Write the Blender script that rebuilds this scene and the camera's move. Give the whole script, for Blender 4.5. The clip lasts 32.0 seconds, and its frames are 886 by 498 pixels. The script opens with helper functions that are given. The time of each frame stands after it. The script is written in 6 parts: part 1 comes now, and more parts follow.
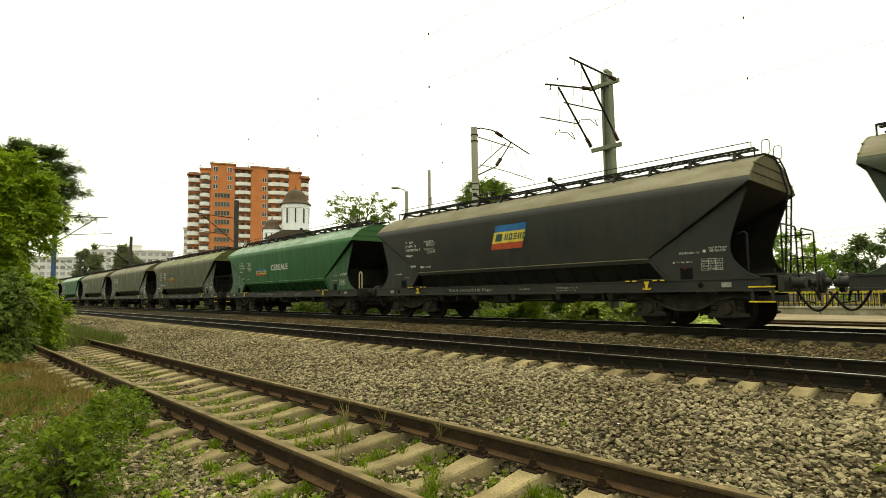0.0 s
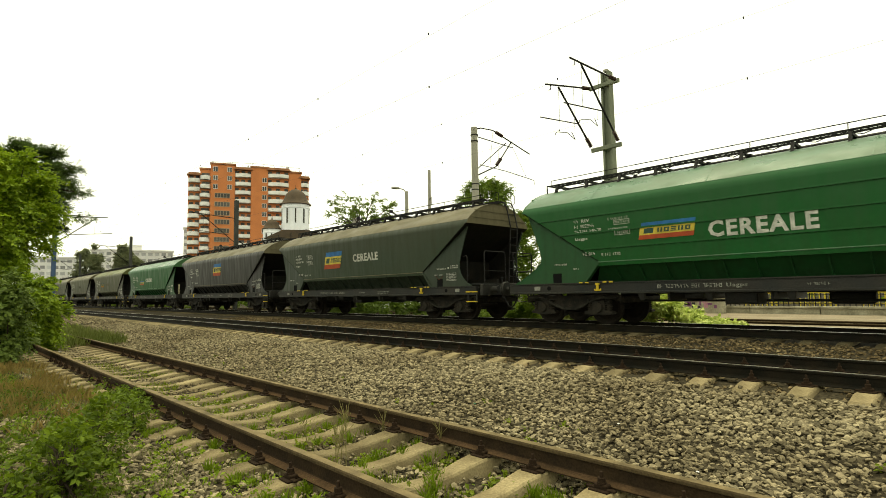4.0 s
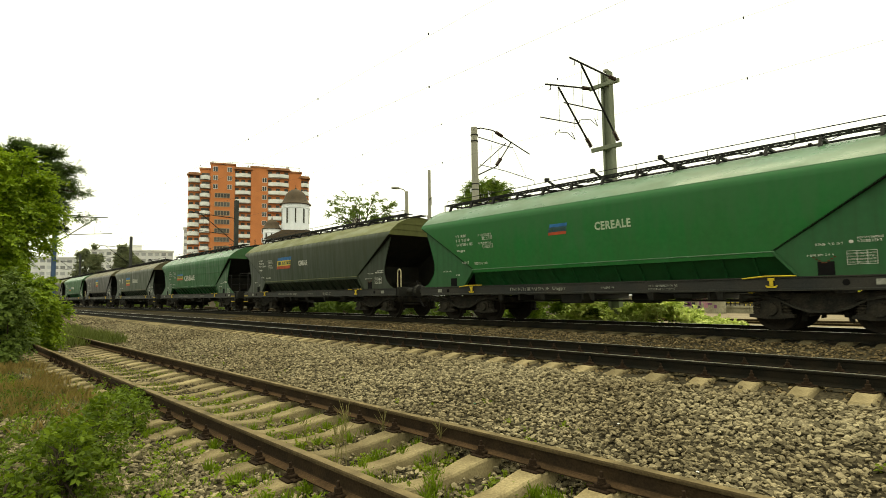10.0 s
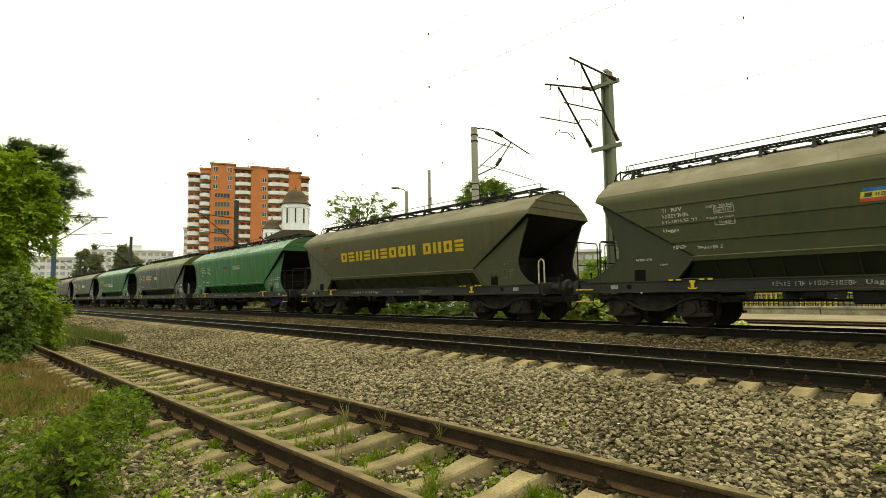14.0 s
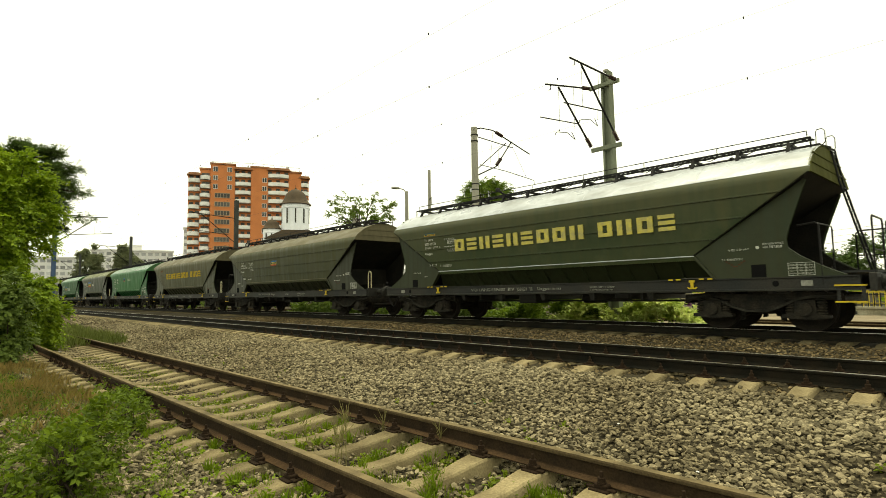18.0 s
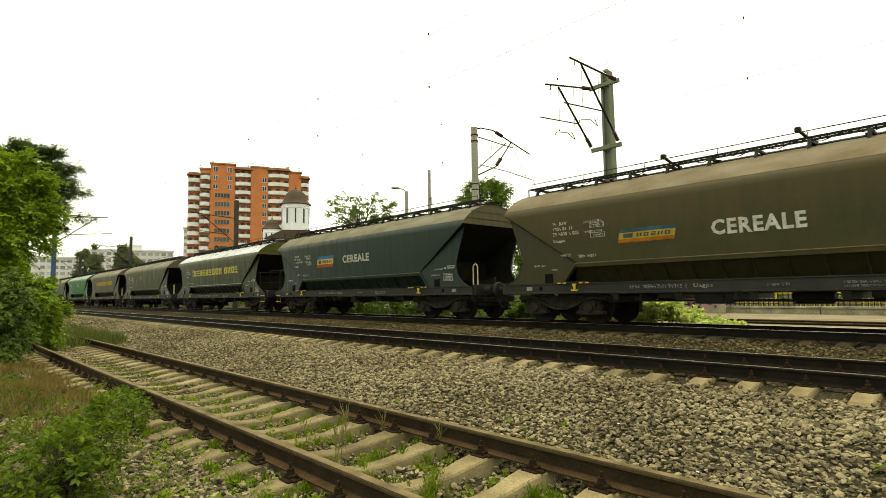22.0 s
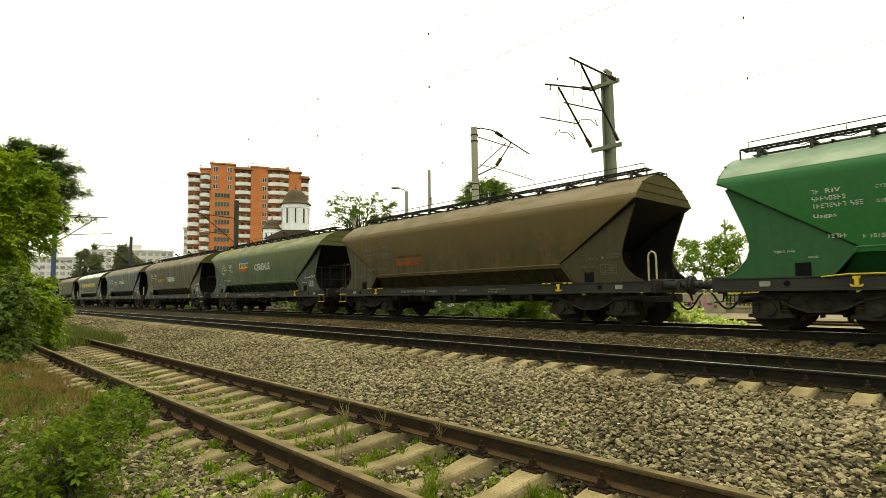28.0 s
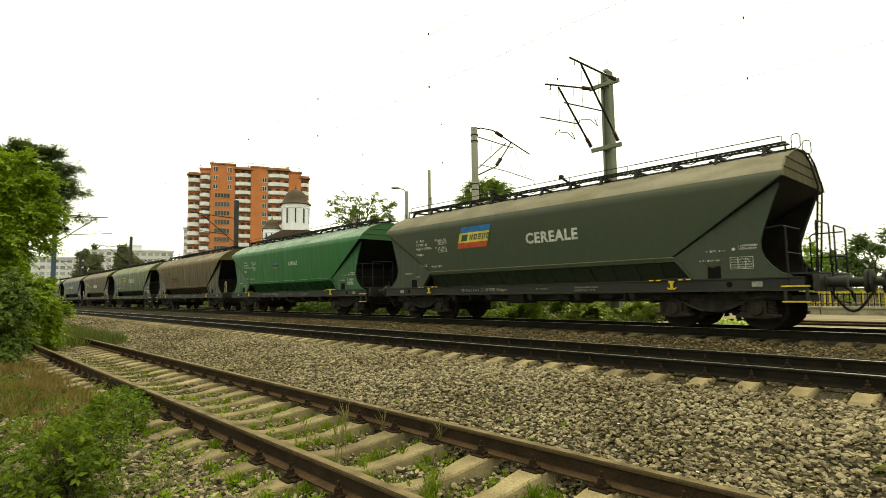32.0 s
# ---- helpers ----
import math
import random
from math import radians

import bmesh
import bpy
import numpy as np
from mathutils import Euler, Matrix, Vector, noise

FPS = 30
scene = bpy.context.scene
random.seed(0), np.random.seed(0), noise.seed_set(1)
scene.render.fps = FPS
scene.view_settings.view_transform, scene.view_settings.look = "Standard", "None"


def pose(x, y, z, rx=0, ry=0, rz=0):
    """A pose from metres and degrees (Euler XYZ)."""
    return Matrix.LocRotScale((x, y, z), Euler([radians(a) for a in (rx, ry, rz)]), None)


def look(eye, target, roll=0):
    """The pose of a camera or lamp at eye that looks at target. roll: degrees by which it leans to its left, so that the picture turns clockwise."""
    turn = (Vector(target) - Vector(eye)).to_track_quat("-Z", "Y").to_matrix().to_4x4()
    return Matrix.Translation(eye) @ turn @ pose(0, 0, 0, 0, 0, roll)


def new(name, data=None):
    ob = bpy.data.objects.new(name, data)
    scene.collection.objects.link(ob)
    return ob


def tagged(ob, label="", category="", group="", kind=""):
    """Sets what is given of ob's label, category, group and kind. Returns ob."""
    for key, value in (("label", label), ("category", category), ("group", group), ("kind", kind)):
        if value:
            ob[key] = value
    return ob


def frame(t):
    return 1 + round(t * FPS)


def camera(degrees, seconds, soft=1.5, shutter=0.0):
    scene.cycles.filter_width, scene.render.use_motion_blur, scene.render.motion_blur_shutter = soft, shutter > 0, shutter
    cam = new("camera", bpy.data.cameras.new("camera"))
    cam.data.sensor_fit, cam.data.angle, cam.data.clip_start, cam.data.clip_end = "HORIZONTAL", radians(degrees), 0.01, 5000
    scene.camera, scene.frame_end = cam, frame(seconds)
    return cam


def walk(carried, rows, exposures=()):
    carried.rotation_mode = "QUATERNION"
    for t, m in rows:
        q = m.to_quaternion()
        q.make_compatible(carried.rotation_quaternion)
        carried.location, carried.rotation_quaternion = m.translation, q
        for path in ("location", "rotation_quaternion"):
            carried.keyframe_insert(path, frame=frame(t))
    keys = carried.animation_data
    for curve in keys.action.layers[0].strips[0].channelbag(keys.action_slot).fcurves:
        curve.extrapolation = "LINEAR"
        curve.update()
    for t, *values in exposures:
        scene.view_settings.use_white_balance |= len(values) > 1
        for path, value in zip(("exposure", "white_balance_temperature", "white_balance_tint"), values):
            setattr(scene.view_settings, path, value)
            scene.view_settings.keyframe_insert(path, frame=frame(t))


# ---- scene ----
# All lengths in metres. x runs along the tracks, y away from the camera, z up; z = 0 is the rail head of the train's track.
EYE = (0.0, 0.0, 0.881)
AIM = (-0.73536527, 0.67272839, 0.08169722)
TRACK_C, TRACK_B = 13.94, 8.586          # centre lines of the train's track and of the free main track
ZB, ZA = -0.113, -0.312                  # rail heads of the main track and of the siding
GAUGE = 1.507

cam = camera(78.08, 32.0, soft=0.5, shutter=0.1)
STAND = look(EYE, (AIM[0] * 10, AIM[1] * 10, EYE[2] + AIM[2] * 10), -0.856)
walk(cam, [(0.0, STAND), (32.0, STAND)], exposures=[(0.0, 0.53, 8600, -5), (32.0, 0.53, 8600, -5)])

# ---- world and sun ----
world = bpy.data.worlds.new("overcast")
scene.world = world
world.use_nodes = True
wn, wl = world.node_tree.nodes, world.node_tree.links
sky = wn.new("ShaderNodeTexSky")
sky.sky_type, sky.sun_disc = "NISHITA", False
sky.sun_elevation, sky.sun_rotation = radians(79), radians(309)
sky.dust_density, sky.air_density = 6.0, 1.2
veil = wn.new("ShaderNodeMixRGB")
veil.inputs[0].default_value = 0.82
veil.inputs[2].default_value = (8.5, 8.8, 9.0, 1)
wl.new(sky.outputs[0], veil.inputs[1])
bg = wn["Background"]
bg.inputs[1].default_value = 0.13
wl.new(veil.outputs[0], bg.inputs[0])
sun = new("sun", bpy.data.lights.new("sun", "SUN"))
sun.data.energy, sun.data.angle, sun.data.color = 1.1, radians(38), (1.0, 0.95, 0.86)
sun.matrix_world = look((0, 0, 0), (0.15, -0.12, -0.98))


# ---- materials ----
def links(m):
    return m.node_tree.nodes, m.node_tree.links


def mat(name, color, rough=0.8, metal=0.0, vary=0.25, scale=3.0, fine=40.0, bump=0.15, other=None, amount=0.5, island=0.0, obj=0.0, stretch=(1, 1, 1)):
    """A surface in two scales of noise: patches of another colour, fine grain, bump."""
    m = bpy.data.materials.new(name)
    m.use_nodes = True
    n, l = links(m)
    b = n["Principled BSDF"]
    b.inputs["Roughness"].default_value, b.inputs["Metallic"].default_value = rough, metal
    b.inputs["Specular IOR Level"].default_value = 0.06 if rough > 0.6 else 0.25
    tc = n.new("ShaderNodeTexCoord")
    mp = n.new("ShaderNodeMapping")
    mp.inputs["Scale"].default_value = stretch
    l.new(tc.outputs["Object"], mp.inputs[0])
    big, small = n.new("ShaderNodeTexNoise"), n.new("ShaderNodeTexNoise")
    big.inputs["Scale"].default_value, big.inputs["Detail"].default_value = scale, 6
    small.inputs["Scale"].default_value, small.inputs["Detail"].default_value = fine, 3
    l.new(mp.outputs[0], big.inputs["Vector"])
    l.new(mp.outputs[0], small.inputs["Vector"])
    ramp = n.new("ShaderNodeValToRGB")
    ramp.color_ramp.elements[0].position, ramp.color_ramp.elements[1].position = 0.5 - amount * 0.3, 0.72
    mix = n.new("ShaderNodeMixRGB")
    mix.inputs[1].default_value = (*color, 1)
    o = other or tuple(c * 0.6 for c in color)
    mix.inputs[2].default_value = (*o, 1)
    l.new(big.outputs[0], ramp.inputs[0])
    l.new(ramp.outputs[0], mix.inputs[0])
    hsv = n.new("ShaderNodeHueSaturation")
    mr = n.new("ShaderNodeMapRange")
    mr.inputs[3].default_value, mr.inputs[4].default_value = 1 - vary, 1 + vary
    mr.inputs[1].default_value, mr.inputs[2].default_value = 0.25, 0.75
    l.new(small.outputs[0], mr.inputs[0])
    l.new(mix.outputs[0], hsv.inputs["Color"])
    last = mr.outputs[0]
    for use, node, sock in ((island, "ShaderNodeNewGeometry", "Random Per Island"), (obj, "ShaderNodeObjectInfo", "Random")):
        if use:
            g, r2, mul = n.new(node), n.new("ShaderNodeMapRange"), n.new("ShaderNodeMath")
            r2.inputs[3].default_value, r2.inputs[4].default_value = 1 - use, 1 + use
            mul.operation = "MULTIPLY"
            l.new(g.outputs[sock], r2.inputs[0])
            l.new(last, mul.inputs[0])
            l.new(r2.outputs[0], mul.inputs[1])
            last = mul.outputs[0]
    l.new(last, hsv.inputs["Value"])
    l.new(hsv.outputs[0], b.inputs["Base Color"])
    if bump:
        bp = n.new("ShaderNodeBump")
        bp.inputs["Strength"].default_value, bp.inputs["Distance"].default_value = bump, 0.02
        l.new(small.outputs[0], bp.inputs["Height"])
        l.new(bp.outputs[0], b.inputs["Normal"])
    return m


def leaf_mat(name, a, b, trans=0.35):
    m = bpy.data.materials.new(name)
    m.use_nodes = True
    n, l = links(m)
    p = n["Principled BSDF"]
    p.inputs["Roughness"].default_value = 0.6
    p.inputs["Specular IOR Level"].default_value = 0.2
    g = n.new("ShaderNodeNewGeometry")
    tc = n.new("ShaderNodeTexCoord")
    nz = n.new("ShaderNodeTexNoise")
    nz.inputs["Scale"].default_value = 1.1
    l.new(tc.outputs["Object"], nz.inputs["Vector"])
    add = n.new("ShaderNodeMath")
    add.operation = "MULTIPLY_ADD"
    add.inputs[1].default_value, add.inputs[2].default_value = 0.7, -0.1
    l.new(nz.outputs[0], add.inputs[0])
    ad2 = n.new("ShaderNodeMath")
    ad2.operation = "MULTIPLY_ADD"
    ad2.inputs[1].default_value = 0.55
    l.new(g.outputs["Random Per Island"], ad2.inputs[0])
    l.new(add.outputs[0], ad2.inputs[2])
    mix = n.new("ShaderNodeMixRGB")
    mix.inputs[1].default_value, mix.inputs[2].default_value = (*a, 1), (*b, 1)
    l.new(ad2.outputs[0], mix.inputs[0])
    l.new(mix.outputs[0], p.inputs["Base Color"])
    tr = n.new("ShaderNodeBsdfTranslucent")
    l.new(mix.outputs[0], tr.inputs[0])
    ms = n.new("ShaderNodeMixShader")
    ms.inputs[0].default_value = trans
    l.new(p.outputs[0], ms.inputs[1])
    l.new(tr.outputs[0], ms.inputs[2])
    l.new(ms.outputs[0], n["Material Output"].inputs[0])
    return m


# ground much darker than the stones: the shade of their gaps painted in
M_BALLAST = mat("ballast_ground_gap_shade", (0.048, 0.04, 0.025), 0.95, vary=0.75, scale=0.6, fine=22, bump=1.0, other=(0.025, 0.021, 0.013))
M_STONE = mat("ballast_stone", (0.25, 0.212, 0.134), 0.9, vary=0.22, scale=0.5, fine=60, bump=0.6, other=(0.14, 0.112, 0.066), island=0.62)
M_STONEBROWN = mat("ballast_stone_brown", (0.165, 0.125, 0.068), 0.92, vary=0.2, scale=0.7, fine=60, bump=0.3, other=(0.085, 0.062, 0.032), island=0.55)
M_SLEEPER = mat("sleeper_concrete", (0.27, 0.22, 0.124), 0.93, vary=0.25, scale=3.5, fine=50, bump=0.4, other=(0.14, 0.11, 0.06), amount=0.7, obj=0.3)
M_SLEEPERBROWN = mat("sleeper_concrete_brown", (0.14, 0.115, 0.065), 0.93, vary=0.2, scale=2.5, fine=50, bump=0.3, other=(0.08, 0.064, 0.036), obj=0.3)
M_RAILSIDE = mat("rail_rust", (0.0085, 0.0088, 0.0066), 0.68, 0.1, vary=0.3, scale=4, fine=60, bump=0.25, other=(0.018, 0.014, 0.009))
M_RAILRUST = mat("rail_rust_brown", (0.024, 0.0165, 0.0105), 0.85, 0.05, vary=0.3, scale=4, fine=60, bump=0.25, other=(0.044, 0.029, 0.016))
M_RAILTOP = mat("rail_head_worn", (0.6, 0.58, 0.54), 0.3, 1.0, vary=0.1, scale=6, fine=80, bump=0.03, other=(0.6, 0.57, 0.52))
M_RAILDULL = mat("rail_head_dull", (0.19, 0.145, 0.076), 0.7, 0.0, vary=0.15, scale=5, fine=60, bump=0.1, other=(0.08, 0.062, 0.034))
M_FOOTRUST = mat("rail_foot_rust", (0.088, 0.053, 0.028), 0.9, vary=0.3, scale=5, fine=50, bump=0.3, other=(0.05, 0.032, 0.018))
M_HEADSIDE = mat("rail_head_side_rust", (0.085, 0.062, 0.033), 0.85, vary=0.3, scale=4, fine=50, bump=0.2, other=(0.045, 0.033, 0.019))
M_IRON = mat("fastening_iron", (0.034, 0.022, 0.014), 0.8, 0.3, vary=0.3, scale=8, fine=60)
M_CONCRETE = mat("pole_concrete", (0.36, 0.35, 0.29), 0.9, vary=0.15, scale=1.5, fine=30, other=(0.26, 0.25, 0.2), stretch=(1, 1, 0.3))
M_POLEPAINT = mat("pole_green_grey", (0.20, 0.22, 0.16), 0.7, vary=0.12, scale=1.5, fine=30, other=(0.14, 0.155, 0.11), stretch=(1, 1, 0.3))
M_DARKMETAL = mat("dark_metal", (0.014, 0.0135, 0.0125), 0.6, 0.3, vary=0.2, scale=5, fine=50, bump=0.1)
M_FRAME = mat("wagon_frame_grime", (0.0145, 0.0165, 0.016), 0.6, 0.05, vary=0.35, scale=1.2, fine=30, bump=0.2, other=(0.03, 0.027, 0.021))
M_BOGIE = mat("bogie_grime", (0.0155, 0.0152, 0.0135), 0.65, 0.05, vary=0.4, scale=4, fine=30, bump=0.3, other=(0.04, 0.034, 0.025))
M_WHEEL = mat("wheel_steel", (0.015, 0.0135, 0.0115), 0.7, 0.1, vary=0.3, scale=5, fine=40, other=(0.022, 0.017, 0.012))
M_YELLOW = mat("yellow_paint", (0.62, 0.45, 0.03), 0.6, vary=0.12, scale=6, fine=40, other=(0.42, 0.3, 0.03))
M_WHITE = mat("white_paint_worn", (0.56, 0.56, 0.51), 0.7, vary=0.2, scale=7, fine=50, other=(0.32, 0.33, 0.28))
M_LETTERYELLOW = mat("yellow_letter_paint", (0.52, 0.36, 0.025), 0.7, vary=0.15, scale=6, fine=40, other=(0.36, 0.25, 0.03))
M_FLAGBLUE = mat("blue_decal", (0.02, 0.14, 0.36), 0.6, vary=0.15, scale=5, fine=40)
M_FLAGYELLOW = mat("yellow_decal", (0.62, 0.49, 0.08), 0.6, vary=0.15, scale=5, fine=40)
M_FLAGRED = mat("red_decal", (0.42, 0.07, 0.025), 0.6, vary=0.15, scale=5, fine=40)
M_DECALGREEN = mat("dark_green_decal", (0.03, 0.075, 0.06), 0.6, vary=0.15, scale=5, fine=40)
M_ORANGE = mat("orange_render", (0.58, 0.215, 0.085), 0.9, vary=0.08, scale=0.3, fine=4, bump=0.05, other=(0.50, 0.18, 0.075))
M_BALCONY = mat("balcony_white", (0.87, 0.86, 0.83), 0.85, vary=0.06, scale=0.4, fine=4, bump=0.05, other=(0.66, 0.65, 0.61))
M_PLASTER = mat("white_plaster", (0.90, 0.92, 0.95), 0.9, vary=0.04, scale=0.5, fine=6, bump=0.05, other=(0.76, 0.78, 0.8))
M_GREYWALL = mat("grey_panel_wall", (0.72, 0.72, 0.7), 0.9, vary=0.08, scale=0.3, fine=4, bump=0.05, other=(0.6, 0.6, 0.58))
M_WINDOW = mat("window_dark_glass", (0.085, 0.08, 0.07), 0.25, vary=0.2, scale=0.5, fine=3, bump=0, obj=0.5)
# panes of far blocks lightened in colour to stand for aerial haze
M_FARWINDOW = mat("far_window_haze_tint", (0.42, 0.43, 0.43), 0.4, vary=0.2, scale=0.5, fine=3, bump=0, obj=0.4)
M_DOME = mat("dome_copper_brown", (0.10, 0.075, 0.05), 0.7, 0.1, vary=0.15, scale=0.8, fine=6, other=(0.07, 0.055, 0.04))
M_BARK = mat("bark", (0.07, 0.055, 0.04), 0.95, vary=0.3, scale=4, fine=40, bump=0.5)
M_WALLCONC = mat("low_wall_concrete", (0.38, 0.355, 0.26), 0.92, vary=0.25, scale=1.6, fine=14, other=(0.16, 0.145, 0.1), amount=0.7)
M_FENCEYELLOW = mat("fence_yellow", (0.62, 0.48, 0.07), 0.7, vary=0.15, scale=3, fine=30)
L_TREE = leaf_mat("leaves_spring_green", (0.05, 0.112, 0.011), (0.34, 0.46, 0.034), 0.46)
# pale leaf tone with the haze of distance mixed into the colour
L_HAZE = leaf_mat("leaves_haze_tint", (0.11, 0.13, 0.07), (0.24, 0.26, 0.13), 0.4)
L_SHADE = leaf_mat("leaves_shade_green", (0.035, 0.066, 0.012), (0.17, 0.235, 0.042), 0.34)
L_BUSH = leaf_mat("leaves_bush_green", (0.045, 0.092, 0.010), (0.25, 0.36, 0.036), 0.38)
L_THICKET = leaf_mat("leaves_thicket_green", (0.03, 0.062, 0.010), (0.15, 0.22, 0.028), 0.35)
L_DARK = leaf_mat("leaves_dark_green", (0.032, 0.058, 0.014), (0.085, 0.135, 0.026), 0.3)
L_FAR = leaf_mat("leaves_far_green", (0.04, 0.085, 0.010), (0.16, 0.23, 0.026), 0.35)
L_SHRUB = leaf_mat("leaves_shrub_green", (0.012, 0.030, 0.004), (0.19, 0.27, 0.02), 0.36)
L_OLIVE = leaf_mat("grass_olive", (0.11, 0.15, 0.035), (0.30, 0.33, 0.10), 0.5)
L_RUSSET = leaf_mat("grass_russet", (0.17, 0.125, 0.038), (0.36, 0.265, 0.085), 0.35)
L_YOUNG = leaf_mat("leaves_young_green", (0.06, 0.13, 0.010), (0.27, 0.39, 0.045), 0.4)
L_IVY = leaf_mat("leaves_ivy_bright", (0.22, 0.34, 0.04), (0.82, 0.86, 0.33), 0.3)
L_GRASS = leaf_mat("grass_green", (0.09, 0.14, 0.010), (0.25, 0.31, 0.03), 0.45)
L_TUFT = leaf_mat("grass_fresh", (0.10, 0.17, 0.012), (0.26, 0.36, 0.03), 0.45)


def paint(name, color, grime=(0.06, 0.05, 0.032), amount=0.4, rough=0.55, dust=None, gloss=0.25, runs=(2.6, 2.6, 0.22)):
    """Wagon paint: colour, vertical streaks of dirt, faded patches, a dusty film that gathers in uneven clouds."""
    m = mat(name, color, rough, vary=0.09, scale=0.55, fine=9, bump=0.03, other=tuple(0.5 * a + 0.5 * b for a, b in zip(color, grime)), amount=amount)
    n, l = links(m)
    b = n["Principled BSDF"]
    tc, mp, st = n.new("ShaderNodeTexCoord"), n.new("ShaderNodeMapping"), n.new("ShaderNodeTexNoise")
    mp.inputs["Scale"].default_value = runs
    st.inputs["Scale"].default_value, st.inputs["Detail"].default_value = 2.2, 7
    l.new(tc.outputs["Object"], mp.inputs[0])
    l.new(mp.outputs[0], st.inputs["Vector"])
    rp = n.new("ShaderNodeValToRGB")
    rp.color_ramp.elements[0].position, rp.color_ramp.elements[1].position = 0.46, 0.74
    l.new(st.outputs[0], rp.inputs[0])
    mx, fac = n.new("ShaderNodeMixRGB"), n.new("ShaderNodeMath")
    fac.operation = "MULTIPLY"
    fac.inputs[1].default_value = 0.65 * amount + 0.1
    l.new(rp.outputs[0], fac.inputs[0])
    l.new(fac.outputs[0], mx.inputs[0])
    mx.inputs[2].default_value = (*grime, 1)
    old = b.inputs["Base Color"].links[0].from_socket
    l.new(old, mx.inputs[1])
    last = mx.outputs[0]
    b.inputs["Specular IOR Level"].default_value = gloss
    # meal dust that has run down from the loading hatches in uneven tongues, and pale blots of it
    if dust:
        sep, add, run, k2, mx2 = n.new("ShaderNodeSeparateXYZ"), n.new("ShaderNodeMath"), n.new("ShaderNodeMapRange"), n.new("ShaderNodeMath"), n.new("ShaderNodeMixRGB")
        add.operation, k2.operation = "MULTIPLY_ADD", "MULTIPLY"
        add.inputs[1].default_value, k2.inputs[1].default_value = 1.5, 0.75
        run.inputs[1].default_value, run.inputs[2].default_value = 2.9, 4.15
        l.new(tc.outputs["Object"], sep.inputs[0])
        l.new(st.outputs[0], add.inputs[0])
        l.new(sep.outputs[2], add.inputs[2])
        l.new(add.outputs[0], run.inputs[0])
        l.new(run.outputs[0], k2.inputs[0])
        l.new(k2.outputs[0], mx2.inputs[0])
        l.new(last, mx2.inputs[1])
        mx2.inputs[2].default_value = (*dust, 1)
        bl, br, k3, mx3 = n.new("ShaderNodeTexNoise"), n.new("ShaderNodeMapRange"), n.new("ShaderNodeMath"), n.new("ShaderNodeMixRGB")
        bl.inputs["Scale"].default_value, bl.inputs["Detail"].default_value = 0.9, 8
        bl.inputs["Roughness"].default_value = 0.7
        br.inputs[1].default_value, br.inputs[2].default_value = 0.52, 0.72
        k3.operation = "MULTIPLY"
        k3.inputs[1].default_value = 0.45
        l.new(tc.outputs["Object"], bl.inputs["Vector"])
        l.new(bl.outputs[0], br.inputs[0])
        l.new(br.outputs[0], k3.inputs[0])
        l.new(k3.outputs[0], mx3.inputs[0])
        l.new(mx2.outputs[0], mx3.inputs[1])
        mx3.inputs[2].default_value = (*dust, 1)
        last = mx3.outputs[0]
    l.new(last, b.inputs["Base Color"])
    rr = n.new("ShaderNodeMapRange")
    rr.inputs[1].default_value, rr.inputs[2].default_value = 0.35, 0.7
    rr.inputs[3].default_value, rr.inputs[4].default_value = max(0.2, rough - 0.15), min(0.95, rough + 0.2)
    l.new(st.outputs[0], rr.inputs[0])
    l.new(rr.outputs[0], b.inputs["Roughness"])
    return m


# ---- mesh helpers ----
def bm_box(bm, x0, x1, y0, y1, z0, z1, bevel=0.0):
    v = [bm.verts.new((x, y, z)) for x in (x0, x1) for y in (y0, y1) for z in (z0, z1)]
    f = [bm.faces.new([v[i] for i in q]) for q in ((0, 1, 3, 2), (4, 6, 7, 5), (0, 4, 5, 1), (2, 3, 7, 6), (0, 2, 6, 4), (1, 5, 7, 3))]
    if bevel:
        edges = {e for q in f for e in q.edges}
        bmesh.ops.bevel(bm, geom=list(edges), offset=bevel, segments=1, affect="EDGES")
    return v


def bm_tube(bm, pts, r, n=6, cap=True, r2=None):
    """A round bar through pts."""
    pts = [Vector(q) for q in pts]
    rings = []
    for i, q in enumerate(pts):
        d = (pts[min(i + 1, len(pts) - 1)] - pts[max(i - 1, 0)]).normalized()
        a = d.orthogonal().normalized() if i == 0 else (rings[-1][1] - d * rings[-1][1].dot(d)).normalized()
        b = d.cross(a)
        k = i / max(1, len(pts) - 1)
        rr = r if r2 is None else r + (r2 - r) * k
        rings.append(([bm.verts.new(q + rr * (math.cos(2 * math.pi * j / n) * a + math.sin(2 * math.pi * j / n) * b)) for j in range(n)], a))
    for (p, _), (q, _) in zip(rings, rings[1:]):
        for j in range(n):
            bm.faces.new((p[j], p[(j + 1) % n], q[(j + 1) % n], q[j]))
    if cap:
        bm.faces.new(rings[0][0][::-1])
        bm.faces.new(rings[-1][0])


def bm_loft(bm, sections, cap=True, closed=True):
    rows = [[bm.verts.new(q) for q in s] for s in sections]
    n = len(rows[0])
    for a, b in zip(rows, rows[1:]):
        for j in range(n if closed else n - 1):
            bm.faces.new((a[j], a[(j + 1) % n], b[(j + 1) % n], b[j]))
    if cap:
        bm.faces.new(rows[0][::-1])
        bm.faces.new(rows[-1])
    return rows


def bm_prism(bm, outline, y0, y1):
    """A plate with its outline in x and z, from y0 to y1."""
    bm_loft(bm, [[(x, y0, z) for x, z in outline], [(x, y1, z) for x, z in outline]])


